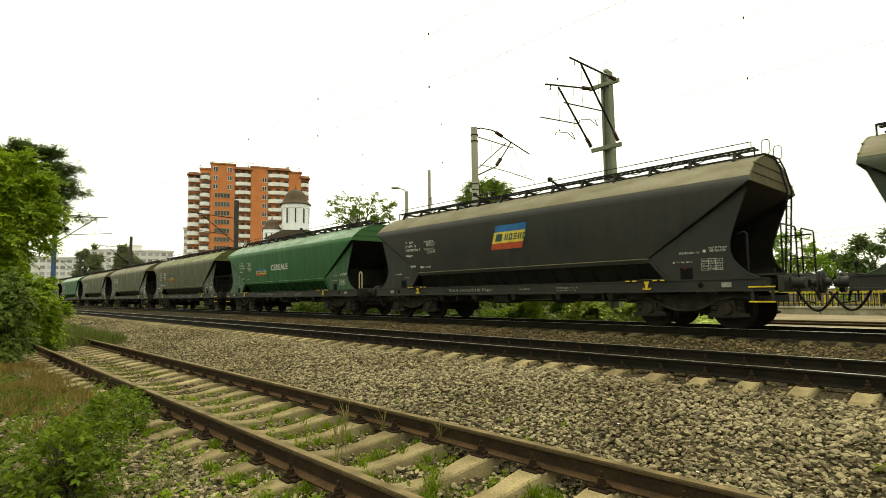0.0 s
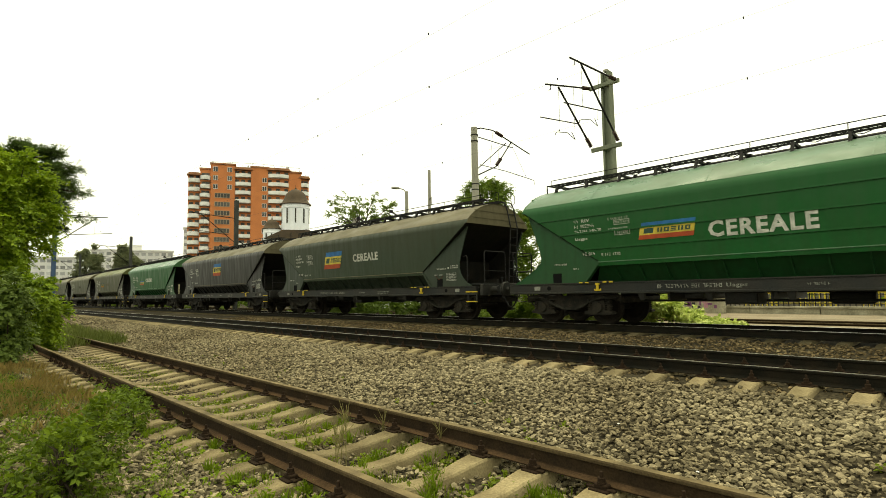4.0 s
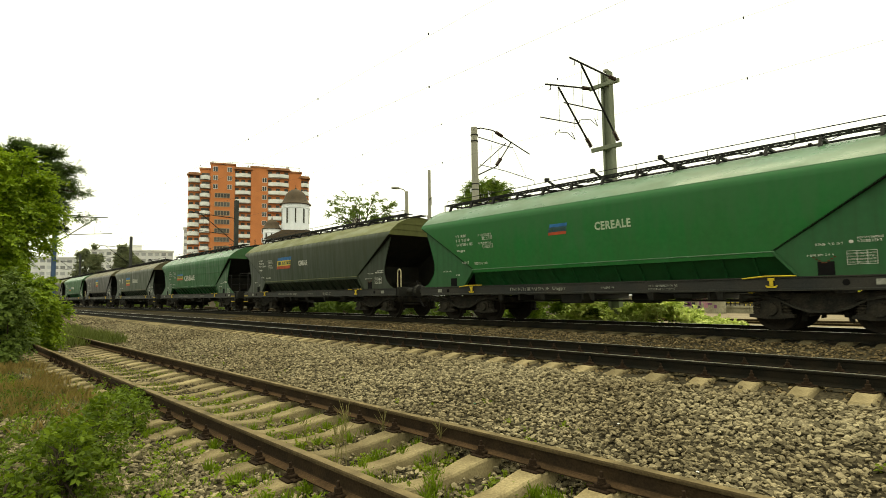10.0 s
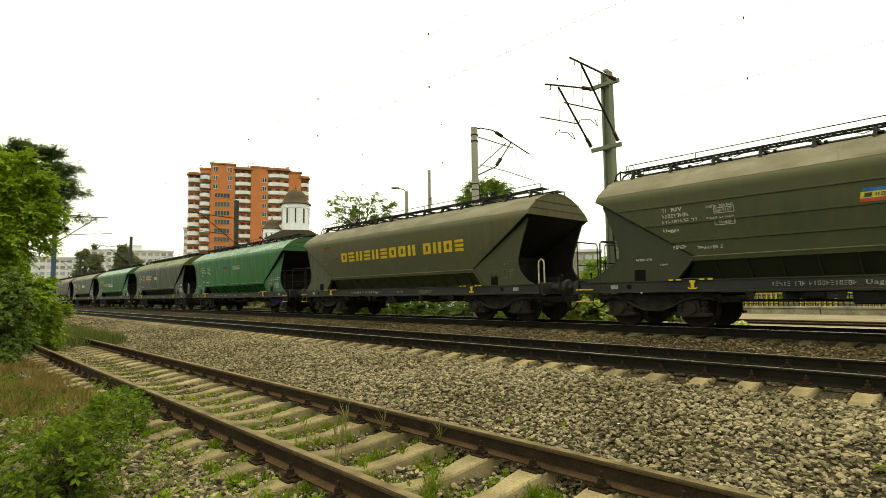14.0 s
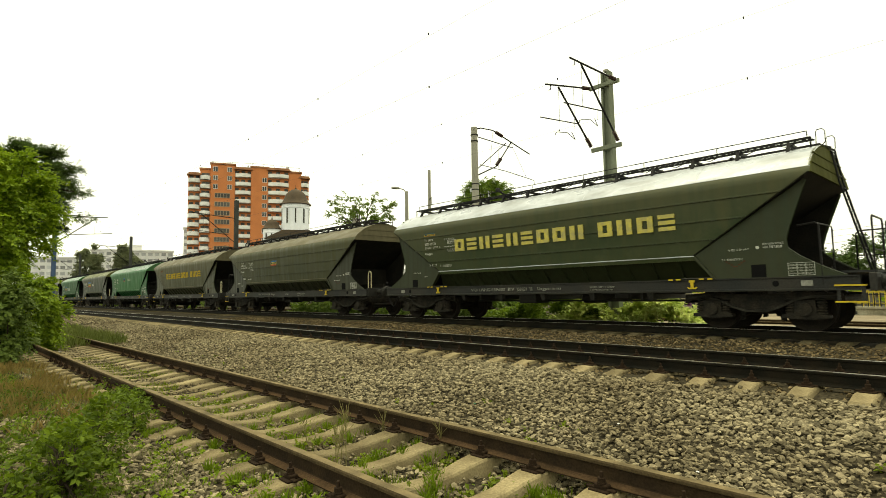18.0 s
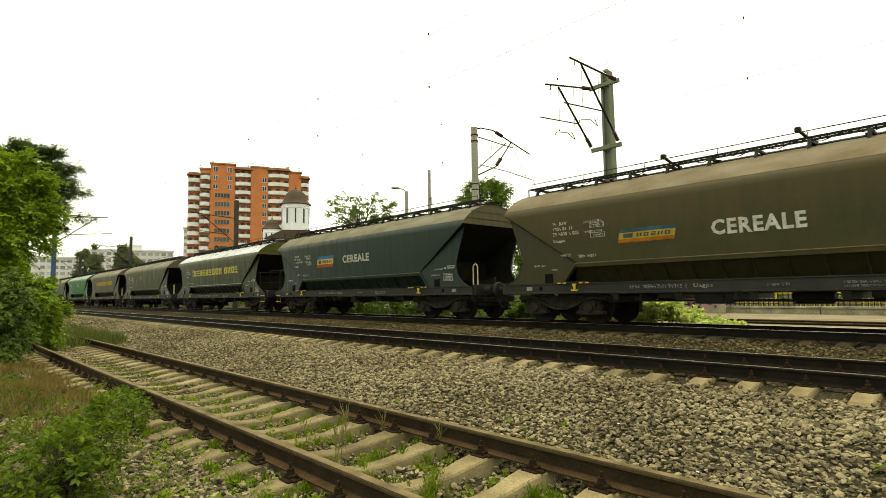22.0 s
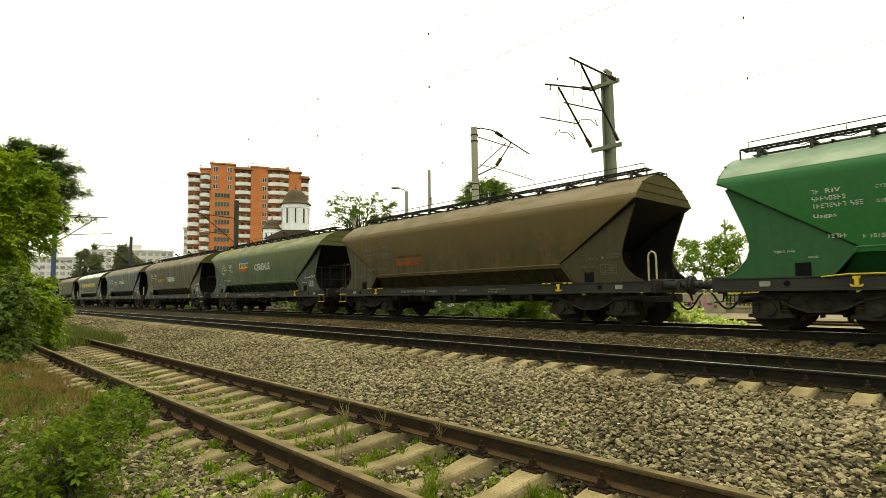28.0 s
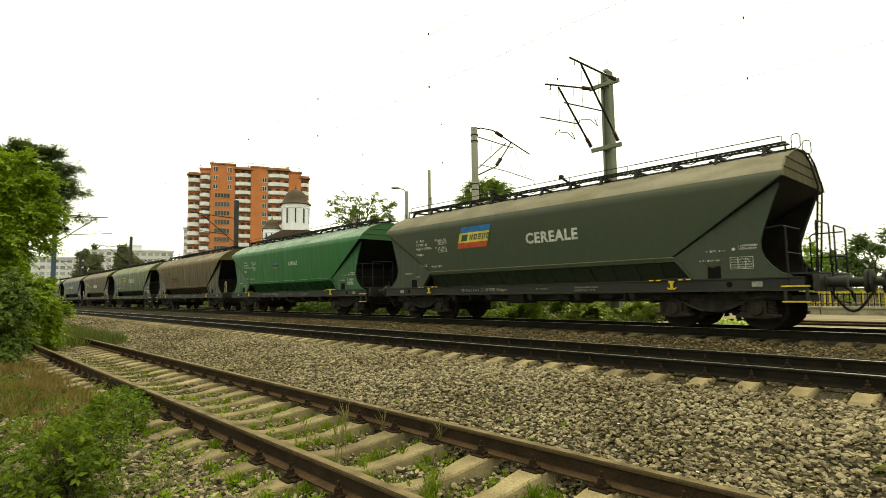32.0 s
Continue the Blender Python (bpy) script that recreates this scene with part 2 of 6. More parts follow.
def bm_lathe(bm, profile, n=20, axis="z", at=(0, 0, 0)):
    """profile: radius and height pairs."""
    def put(r, h, a):
        c, s = r * math.cos(a), r * math.sin(a)
        q = {"z": (c, s, h), "y": (c, h, s), "x": (h, c, s)}[axis]
        return Vector(q) + Vector(at)
    bm_loft(bm, [[put(max(r, 1e-4), h, 2 * math.pi * j / n) for j in range(n)] for r, h in profile])


def done(bm, name, material, smooth=False):
    bmesh.ops.recalc_face_normals(bm, faces=bm.faces)
    me = bpy.data.meshes.new(name)
    bm.to_mesh(me)
    bm.free()
    if smooth:
        me.shade_smooth()
        me.set_sharp_from_angle(angle=radians(35))
    if material:
        me.materials.append(material)
    return me


STORE = {}


def shared(key, name, material, build, smooth=False):
    """The mesh of a piece that many things have: built once a material."""
    k = (key, material.name)
    if k not in STORE:
        bm = bmesh.new()
        build(bm)
        STORE[k] = done(bm, name, material, smooth)
    return STORE[k]


def part(name, bm, material, parent, label="", at=None, smooth=False):
    me = bm if isinstance(bm, bpy.types.Mesh) else done(bm, name, material, smooth)
    ob = new(name, me)
    ob.parent = parent
    if at:
        ob.location = at
    if label:
        tagged(ob, label)
    return ob


def thing(name, label, category, group="", kind="", at=None, mesh=None):
    ob = new(name, mesh)
    if at:
        ob.matrix_basis = at if isinstance(at, Matrix) else Matrix.Translation(at)
    return tagged(ob, label, category, group, kind)


def mesh_np(name, verts, faces, material, smooth=False):
    """A mesh from arrays: verts (n, 3), faces (m, k)."""
    me = bpy.data.meshes.new(name)
    m, k = faces.shape
    me.vertices.add(len(verts))
    me.vertices.foreach_set("co", np.ascontiguousarray(verts, dtype=np.float32).ravel())
    me.loops.add(m * k)
    me.loops.foreach_set("vertex_index", np.ascontiguousarray(faces, dtype=np.int32).ravel())
    me.polygons.add(m)
    me.polygons.foreach_set("loop_start", np.arange(0, m * k, k, dtype=np.int32))
    me.update(calc_edges=True)
    me.validate()
    if smooth:
        me.shade_smooth()
    else:
        me.shade_flat()
    me.materials.append(material)
    return me


def turns(rng, n, tilt=math.pi, yaw=None):
    """n rotation matrices: any yaw, tilted by up to tilt."""
    a = rng.uniform(0, 2 * math.pi, n) if yaw is None else yaw
    t, d = rng.uniform(-tilt, tilt, n), rng.uniform(0, 2 * math.pi, n)
    k = np.stack([np.cos(d), np.sin(d), np.zeros(n)], -1)
    K = np.zeros((n, 3, 3))
    K[:, 0, 2], K[:, 1, 2], K[:, 2, 0], K[:, 2, 1] = k[:, 1], -k[:, 0], -k[:, 1], k[:, 0]
    R = np.eye(3) + np.sin(t)[:, None, None] * K + (1 - np.cos(t))[:, None, None] * (K @ K)
    Z = np.zeros((n, 3, 3))
    Z[:, 0, 0] = Z[:, 1, 1] = np.cos(a)
    Z[:, 0, 1], Z[:, 1, 0], Z[:, 2, 2] = -np.sin(a), np.sin(a), 1
    return R @ Z


def strew(name, bases, faces, pos, rot, size, material, rng):
    """Many small pieces in one mesh; bases: a few shapes with the same faces."""
    n = len(pos)
    pick = rng.integers(0, len(bases), n)
    v = np.asarray(bases)[pick] * size[:, None, :]
    v = np.einsum("nij,nkj->nki", rot, v) + pos[:, None, :]
    k = v.shape[1]
    f = (np.asarray(faces)[None] + (np.arange(n) * k)[:, None, None]).reshape(-1, np.asarray(faces).shape[1])
    return mesh_np(name, v.reshape(-1, 3), f, material)


LEAF = [np.array([(0, 0, 0), (0.28, 0.45, 0.06), (0, 1, -0.05), (-0.28, 0.45, 0.06)])]
LEAF_F = [(0, 1, 2, 3)]
BLADE = [np.array([(-0.5, 0, 0), (0.5, 0, 0), (0.35, 0.12, 0.55), (0, 0.42, 1.0), (-0.35, 0.12, 0.55)])]
BLADE_F = [(0, 1, 2, 3, 4)]


def leaves(name, centres, radii, count, leaf, material, seed, flat=0.75, shell=0.55):
    """A crown: leaves strewn in clumps round the given centres, with gaps between them."""
    rng = np.random.default_rng(seed)
    c, r = np.asarray(centres, float), np.asarray(radii, float)
    w = r ** 2 / (r ** 2).sum()
    i = rng.choice(len(c), count, p=w)
    d = rng.normal(size=(count, 3))
    d /= np.linalg.norm(d, axis=1)[:, None]
    rad = r[i] * (shell + (1 - shell) * rng.random(count) ** 0.7) * rng.uniform(0.75, 1.12, count)
    pos = c[i] + d * rad[:, None] * np.array([1, 1, flat])
    s = leaf * rng.uniform(0.6, 1.3, count)
    size = np.stack([s, s, s], -1)
    return strew(name, LEAF, LEAF_F, pos, turns(rng, count, 1.5), size, material, rng)


def sprays(name, centres, axis, twigs, reach, per, leaf, material, seed, droop=0.35, width=1.0, rise=0.25, tilt=0.35):
    """Leafy twigs that grow outwards from clump centres and droop; leaves stand in two ranks along each twig."""
    rng = np.random.default_rng(seed)
    c = np.asarray(centres, float)[rng.integers(0, len(centres), twigs)]
    d = (c - np.asarray(axis, float)) * np.array([1, 1, 0.35])
    d /= np.linalg.norm(d, axis=1)[:, None] + 1e-6
    d = d + rng.normal(0, 0.55, d.shape) + np.array([0, 0, rise])
    d /= np.linalg.norm(d, axis=1)[:, None]
    L = reach * rng.uniform(0.5, 1.2, twigs)
    c = c + rng.normal(0, reach * 0.22, c.shape)
    s = np.linspace(0.12, 1.0, per)[None, :] + rng.uniform(-0.04, 0.04, (twigs, per))
    pos = c[:, None, :] + d[:, None, :] * (L[:, None] * s)[..., None]
    pos[..., 2] -= droop * L[:, None] * s ** 2
    along = d[:, None, :] + np.array([0, 0, -2 * droop]) * s[..., None]
    along /= np.linalg.norm(along, axis=2)[..., None]
    side = np.cross(along, np.array([0, 0, 1.0]))
    side /= np.linalg.norm(side, axis=2)[..., None] + 1e-6
    flip = np.where(np.arange(per) % 2, 1.0, -1.0)[None, :, None]
    y = side * flip * 0.85 + along * 0.6 + rng.normal(0, tilt, pos.shape) + np.array([0, 0, -0.25])
    y /= np.linalg.norm(y, axis=2)[..., None]
    z = np.cross(side, along) * 1.0 + rng.normal(0, tilt, pos.shape)
    z -= y * (y * z).sum(2)[..., None]
    z /= np.linalg.norm(z, axis=2)[..., None]
    x = np.cross(y, z)
    rot = np.stack([x, y, z], -1).reshape(-1, 3, 3)
    k = leaf * rng.uniform(0.55, 1.25, twigs * per)
    return strew(name, LEAF, LEAF_F, pos.reshape(-1, 3), rot, np.stack([k * width, k, k], -1), material, rng)


def clumps(rng, centre, spread, n, r0, r1):
    """Centres and radii of leaf clumps in an uneven ellipsoid."""
    d = rng.normal(size=(n, 3))
    d /= np.linalg.norm(d, axis=1)[:, None]
    d *= rng.uniform(0.25, 1.0, n)[:, None] ** 0.6
    return np.asarray(centre) + d * np.asarray(spread), rng.uniform(r0, r1, n)


# ---- ground ----
def smooth_step(a, b, x):
    k = np.clip((x - a) / (b - a), 0, 1)
    return k * k * (3 - 2 * k)


def siding_y(x):
    return 3.054 + 0.01407 * x        # centre line of the siding, turned by 0.8 degrees


def ground_z(x, y):
    """Height of the ground: verge, siding bed, shoulder up to the main tracks, level beyond them."""
    s = y - siding_y(x)
    z = -0.545 + 0.04 * (1 - smooth_step(-1.9, -1.2, s))
    z = z - (0.014 + 0.058 * smooth_step(-11, -4, x)) * smooth_step(-0.85, -0.6, s) * (1 - smooth_step(0.6, 0.85, s)) - 0.02 * smooth_step(-1.45, -1.15, s) * (1 - smooth_step(1.0, 1.5, s))
    z = z - 0.084 * (1 - smooth_step(1.2, 3.0, s)) * smooth_step(-4.0, -2.6, s)
    z = z + 0.115 * smooth_step(0.9, 3.9, s) * smooth_step(3.3, 6.6, y)
    z = z + 0.02 * (np.sin(2.1 * x + 1.3 * y) + np.sin(1.3 * x - 2.9 * y + 1)) * smooth_step(4.2, 5.0, y) * (1 - smooth_step(6.6, 7.2, y))
    z = z + 0.022 * smooth_step(6.1, 6.9, y) * (1 - smooth_step(7.3, 7.6, y))
    z = z + 0.085 * smooth_step(7.25, 7.75, y)
    z = z + 0.10 * smooth_step(10.4, 12.4, y)
    z = z - 0.10 * smooth_step(15.8, 17.6, y)
    return z


def build_ground():
    xs = np.concatenate([np.linspace(-1500, -120, 12), np.linspace(-110, -32, 27), np.linspace(-30, 6, 145), np.linspace(8, 60, 14), np.linspace(80, 1200, 8)])
    ys = np.concatenate([np.linspace(-900, -30, 8), np.linspace(-24, -2, 12), np.linspace(-1.5, 12.5, 113), np.linspace(13, 22, 19), np.linspace(26, 120, 16), np.linspace(150, 2500, 10)])
    X, Y = np.meshgrid(xs, ys, indexing="ij")
    rng = np.random.default_rng(5)
    near = (X > -32) & (X < 7) & (Y > -2) & (Y < 12.6)
    Z = ground_z(X, Y) + np.where(near, rng.normal(0, 0.008, X.shape), 0)
    n, m = X.shape
    i = np.arange(n * m).reshape(n, m)
    f = np.stack([i[:-1, :-1], i[1:, :-1], i[1:, 1:], i[:-1, 1:]], -1).reshape(-1, 4)
    me = mesh_np("ground", np.stack([X, Y, Z], -1).reshape(-1, 3), f, M_BALLAST, smooth=True)
    tagged(new("ground", me), "grey-brown crushed stone ballast and earth round the tracks", "ground", kind="structure")


# ---- tracks ----
RAIL = [(-0.075, -0.172), (0.075, -0.172), (0.075, -0.162), (0.03, -0.148), (0.009, -0.132), (0.009, -0.045), (0.034, -0.034), (0.036, -0.012), (0.026, -0.001),
        (-0.026, -0.001), (-0.036, -0.012), (-0.034, -0.034), (-0.009, -0.045), (-0.009, -0.132), (-0.03, -0.148), (-0.075, -0.162)]


def rail(parent, x0, x1, dy, side_mat, top_mat, steps=1):
    bm = bmesh.new()
    bm_loft(bm, [[(x0 + (x1 - x0) * k / steps, dy + a, b) for a, b in RAIL] for k in range(steps + 1)])
    r = part("rail", bm, side_mat, parent)
    bm = bmesh.new()
    half = 0.034 if top_mat is M_RAILDULL else 0.026
    bm_box(bm, x0, x1, dy - half, dy + half, -0.0035, 0.0006)
    part("running_surface", bm, top_mat, r)
    if top_mat is M_RAILDULL:
        for s in (-1, 1):
            bm = bmesh.new()
            bm_loft(bm, [[(x, dy + s * a, b) for a, b in ((0.0765, -0.163), (0.0765, -0.159), (0.031, -0.144), (0.02, -0.138))] for x in (x0, x1)], cap=False, closed=False)
            part("rail_foot", bm, M_FOOTRUST, r, "rusty brown rail foot")
            bm = bmesh.new()
            bm_loft(bm, [[(x, dy + s * a, b) for a, b in ((0.0372, -0.032), (0.0385, -0.013), (0.034, -0.002))] for x in (x0, x1)], cap=False, closed=False)
            part("rail_head_side", bm, M_HEADSIDE, r)


def sleeper_mesh(bm):
    """A prestressed sleeper: high under the rails, waisted in the middle, sloping shoulders."""
    secs = []
    for y, h, w in ((-1.30, -0.275, 0.115), (-1.26, -0.235, 0.125), (-1.0, -0.186, 0.13), (-0.58, -0.182, 0.13), (-0.42, -0.20, 0.12), (-0.22, -0.232, 0.108), (0.0, -0.24, 0.105), (0.22, -0.232, 0.108), (0.42, -0.20, 0.12), (0.58, -0.182, 0.13), (1.0, -0.186, 0.13), (1.26, -0.235, 0.125), (1.30, -0.275, 0.115)):
        w -= 0.015
        secs.append([(-w - 0.035, y, -0.36), (w + 0.035, y, -0.36), (w, y, h - 0.015), (w - 0.015, y, h), (-w + 0.015, y, h), (-w, y, h - 0.015)])
    bm_loft(bm, secs)


def fastening(bm):
    """Base plate with a screw spike and its nut on both sides of the rail."""
    bm_box(bm, -0.08, 0.08, -0.17, 0.17, -0.186, -0.170, 0.004)
    for s in (-1, 1):
        bm_box(bm, -0.055, 0.055, s * 0.10 - 0.035, s * 0.10 + 0.035, -0.172, -0.135, 0.008)
        bm_lathe(bm, [(0.036, -0.135), (0.036, -0.125), (0.03, -0.123), (0.03, -0.092), (0.015, -0.09), (0.014, -0.05), (0.008, -0.046)], 8, at=(0, s * 0.105, 0))
        bm_box(bm, -0.12, 0.12, s * 0.115 - 0.02, s * 0.115 + 0.02, -0.176, -0.160, 0.004)


def track(name, label, at, x0, x1, first, pitch, near, side_mat, top_mat, fast, tie=None):
    t = thing(name, label, "railway track", kind="structure", at=at)
    for s in (-1, 1):
        rail(t, x0, x1, s * GAUGE / 2, side_mat, top_mat)
    tie = tie or M_SLEEPER
    me = shared("sleeper", "sleeper", tie, sleeper_mesh)
    fm = shared("fastening", "fastening", M_IRON, fastening)
    n0, n1 = math.ceil((x0 - first) / pitch), math.floor((x1 - first) / pitch)
    rest = []
    rng = random.Random(3)
    for k in range(n0, n1 + 1):
        x = first + k * pitch
        if not near[0] < x < near[1]:
            rest.append(x)
            continue
        s = part("sleeper", me, None, t, at=(x + rng.uniform(-0.015, 0.015), rng.uniform(-0.02, 0.02), rng.uniform(-0.006, 0.004)))
        s.rotation_euler = (0, 0, rng.uniform(-0.012, 0.012))
        if fast[0] < x < fast[1]:
            for sd in (-1, 1):
                part("fastening", fm, None, s, at=(0, sd * GAUGE / 2, 0))
    if rest:
        bm = bmesh.new()
        for x in rest:
            bm_box(bm, x - 0.13, x + 0.13, -1.28, 1.28, -0.32, -0.185)
        tagged(part("far_sleepers", bm, tie, t), kind="stuff")
    return t


# ---- wagons ----
ZS = 1.64                                   # lower edge of the hopper's side
LOW, SHO = 4.3, 6.68                        # half lengths at that edge and at the shoulder
WS, WL = 1.55, 1.42                         # half widths at the shoulder and at the lower edge


def half_w(z):
    return WL + (WS - WL) * (z - ZS) / (3.17 - ZS)


ROOF_SIDE = [(-WS, 3.17), (-1.47, 3.31), (-1.28, 3.48), (-1.0, 3.67), (-0.7, 3.80), (-0.4, 3.89), (-0.15, 3.92)]
ROOF = ROOF_SIDE + [(-y, z) for y, z in reversed(ROOF_SIDE)]


def hopper(bm):
    """The hopper between the shoulders: side plates, sloping end plates."""
    top = [(-SHO, -WS, 3.17), (SHO, -WS, 3.17), (SHO, WS, 3.17), (-SHO, WS, 3.17)]
    mid = [(-LOW, -WL, ZS), (LOW, -WL, ZS), (LOW, WL, ZS), (-LOW, WL, ZS)]
    brim = [(sx * (LOW + (SHO - LOW) * 0.93), sy * (WL + (WS - WL) * 0.93), ZS + (3.17 - ZS) * 0.93) for sx, sy in ((-1, -1), (1, -1), (1, 1), (-1, 1))]
    bm_loft(bm, [mid, brim, top], cap=False)
    bmesh.ops.delete(bm, geom=[f for f in bm.faces if abs(f.calc_center_median().x) > 4], context="FACES")
    for s in (-1, 1):
        bm_loft(bm, [[(x, s * y, z) for y, z in ((WS, 3.17), (1.525, 3.235), (1.488, 3.29))] for x in (-SHO, SHO)], cap=False, closed=False)
    bmesh.ops.remove_doubles(bm, verts=bm.verts, dist=0.003)


def end_slope(bm):
    """The sloping end plate of the hopper, its shade put in as a dark colour."""
    bm_loft(bm, [[(LOW, -WL, ZS), (LOW, WL, ZS), (LOW - 0.05, WL, ZS), (LOW - 0.05, -WL, ZS)], [(SHO, -WS, 3.17), (SHO, WS, 3.17), (SHO - 0.05, WS, 3.17), (SHO - 0.05, -WS, 3.17)]])


def hopper_lip(bm):
    """Skirt strip under the side plate."""
    bm_loft(bm, [[(-LOW - 0.02, -WL - 0.012, ZS), (LOW + 0.02, -WL - 0.012, ZS), (LOW + 0.02, -WL + 0.012, ZS), (-LOW - 0.02, -WL + 0.012, ZS)],
                 [(-LOW - 0.06, -WL + 0.005, ZS - 0.10), (LOW + 0.06, -WL + 0.005, ZS - 0.10), (LOW + 0.06, -WL + 0.03, ZS - 0.10), (-LOW - 0.06, -WL + 0.03, ZS - 0.10)]])


def lip_bead(bm):
    bm_tube(bm, [(-LOW - 0.02, -WL - 0.012, ZS), (LOW + 0.02, -WL - 0.012, ZS)], 0.014, 6)


def sole_flange(bm):
    """Paler lower edge of the sole bar."""
    bm_box(bm, -6.9, 6.9, -1.442, -1.26, 0.838, 0.852)


def shoulder_bead(bm):
    bm_tube(bm, [(-SHO, -1.486, 3.288), (SHO, -1.486, 3.288)], 0.009, 5)


def lower_hopper(bm):
    """Discharge troughs under the side plates, drawn in towards the middle."""
    for s in (-1, 1):
        bm_loft(bm, [[(-LOW + 0.02, s * (WL - 0.03), ZS - 0.01), (LOW - 0.02, s * (WL - 0.03), ZS - 0.01), (LOW - 0.02, s * 0.3, ZS - 0.01), (-LOW + 0.02, s * 0.3, ZS - 0.01)],
                     [(-LOW - 0.45, s * 0.82, 1.02), (LOW + 0.45, s * 0.82, 1.02), (LOW + 0.45, s * 0.3, 1.02), (-LOW - 0.45, s * 0.3, 1.02)]])


def trough_rib(bm):
    """A thin web that stands out from the trough under the lip."""
    o = [(-WL + 0.02, ZS - 0.02), (-WL + 0.10, ZS - 0.12), (-1.02, 1.10), (-0.80, 1.10), (-1.30, ZS - 0.02)]
    bm_loft(bm, [[(-0.014, y, z) for y, z in o], [(0.014, y, z) for y, z in o]])


def roof_skin(bm):
    arch = [(-1.488, 3.288), *ROOF[1:-1], (1.488, 3.288)]
    bm_loft(bm, [[(x, y, z) for y, z in arch] for x in (-SHO + 0.02, -SHO + 0.1, SHO - 0.1, SHO - 0.02)], cap=False, closed=False)


def roof_seam(bm):
    """A welded joint across the roof."""
    bm_loft(bm, [[(x, y * 1.003, z + 0.006) for y, z in ROOF[1:-1]] for x in (-0.012, 0.012)], cap=False, closed=False)


def roof_cap(bm):
    """The pressed end of the roof, leaning inwards, with two creases."""
    secs = [[(SHO + 0.02, -WS, 3.16)] + [(SHO + 0.02 - 0.07 * (z - 3.17) / 0.7, y, z) for y, z in ROOF] + [(SHO + 0.02, WS, 3.16)]]
    back = [(x - 0.05, y, z) for x, y, z in secs[0]]
    bm_loft(bm, [back, secs[0]])
    for z in (3.38, 3.62):
        w = 1.40 if z < 3.5 else 1.12
        x = SHO + 0.02 - 0.07 * (z - 3.17) / 0.7
        bm_box(bm, x - 0.02, x + 0.018, -w, w, z - 0.012, z + 0.012)


PANEL = [(LOW - 0.02, ZS), (SHO - 0.15, 3.065), (SHO - 0.12, 3.045), (6.47, 2.81), (6.325, 2.43), (6.215, 2.12), (6.15, 1.88), (6.15, 1.70), (6.21, 1.52), (6.33, 1.36), (6.50, 1.21), (6.70, 1.12), (4.72, 1.12)]


def panel_outline(ext):
    """The panel's outline; ext: how much longer the frame is at each end."""
    return [(x + ext * min(1, max(0, (1.72 - z) / 0.5)) if 1 < k < 12 else x, z) for k, (x, z) in enumerate(PANEL)]


def end_panel(bm, ext=0.0):
    """Side plate that carries the overhanging end, cut out in a curve."""
    o = panel_outline(ext)
    bm_prism(bm, o, -1.40, -1.375)
    bm_tube(bm, [(x, -1.39, z) for x, z in o[2:12]], 0.022, 5)


def panel_lining(bm, ext=0.0):
    """A dark sheet added inside an end panel for the niche's shade."""
    bm_prism(bm, [(x - (0.03 if x > 5 else 0), z) for x, z in panel_outline(ext)], -1.371, -1.363)


def gusset(bm):
    bm_loft(bm, [[(LOW - 0.04, -WL - 0.02, ZS), (LOW + 0.04, -WL - 0.02, ZS), (LOW + 0.04, -1.30, ZS), (LOW - 0.04, -1.30, ZS)],
                 [(4.70, -1.44, 1.12), (4.76, -1.44, 1.12), (4.76, -1.32, 1.12), (4.70, -1.32, 1.12)]])


def end_bulkhead(bm):
    """Inner plates below the sloping end, that leave a dark niche between the side panels."""
    bm_box(bm, 4.9, 4.93, -1.37, 1.37, 1.12, 2.1)
    bm_box(bm, 4.9, 6.6, -0.06, 0.06, 1.12, 1.35)


def sole_bar(bm):
    o = [(-1.43, 0.85), (-1.25, 0.85), (-1.25, 1.12), (-1.43, 1.12), (-1.43, 1.095), (-1.40, 1.09), (-1.40, 0.88), (-1.43, 0.875)]
    bm_loft(bm, [[(x, y, z) for y, z in o] for x in (-6.9, 6.9)])


def headstock(bm):
    bm_box(bm, -0.06, 0.06, -1.35, 1.35, 0.82, 1.16, 0.01)


def buffer_body(bm):
    bm_lathe(bm, [(0.15, 0.0), (0.15, 0.02), (0.105, 0.03), (0.105, 0.26), (0.12, 0.27), (0.12, 0.33)], 12, "x")


def buffer_head(bm):
    bm_lathe(bm, [(0.075, 0.0), (0.075, 0.12), (0.22, 0.14), (0.235, 0.17), (0.22, 0.195), (0.05, 0.205)], 14, "x")


def coupler(bm):
    bm_box(bm, -0.1, 0.22, -0.045, 0.045, 0.96, 1.08, 0.015)
    bm_tube(bm, [(0.1, 0.05, 1.0), (0.3, 0.06, 0.8), (0.34, 0.0, 0.62), (0.3, -0.06, 0.8), (0.1, -0.05, 1.0)], 0.022, 6)


def brake_hose(bm):
    pts = [(0.0, 0.0, 0.0)]
    for k in range(1, 11):
        a = k / 10
        pts.append((0.75 * a, 0.03 * math.sin(6 * a), -0.42 * math.sin(math.pi * min(1, a * 1.05)) - 0.05 * a))
    bm_tube(bm, pts, 0.026, 6)


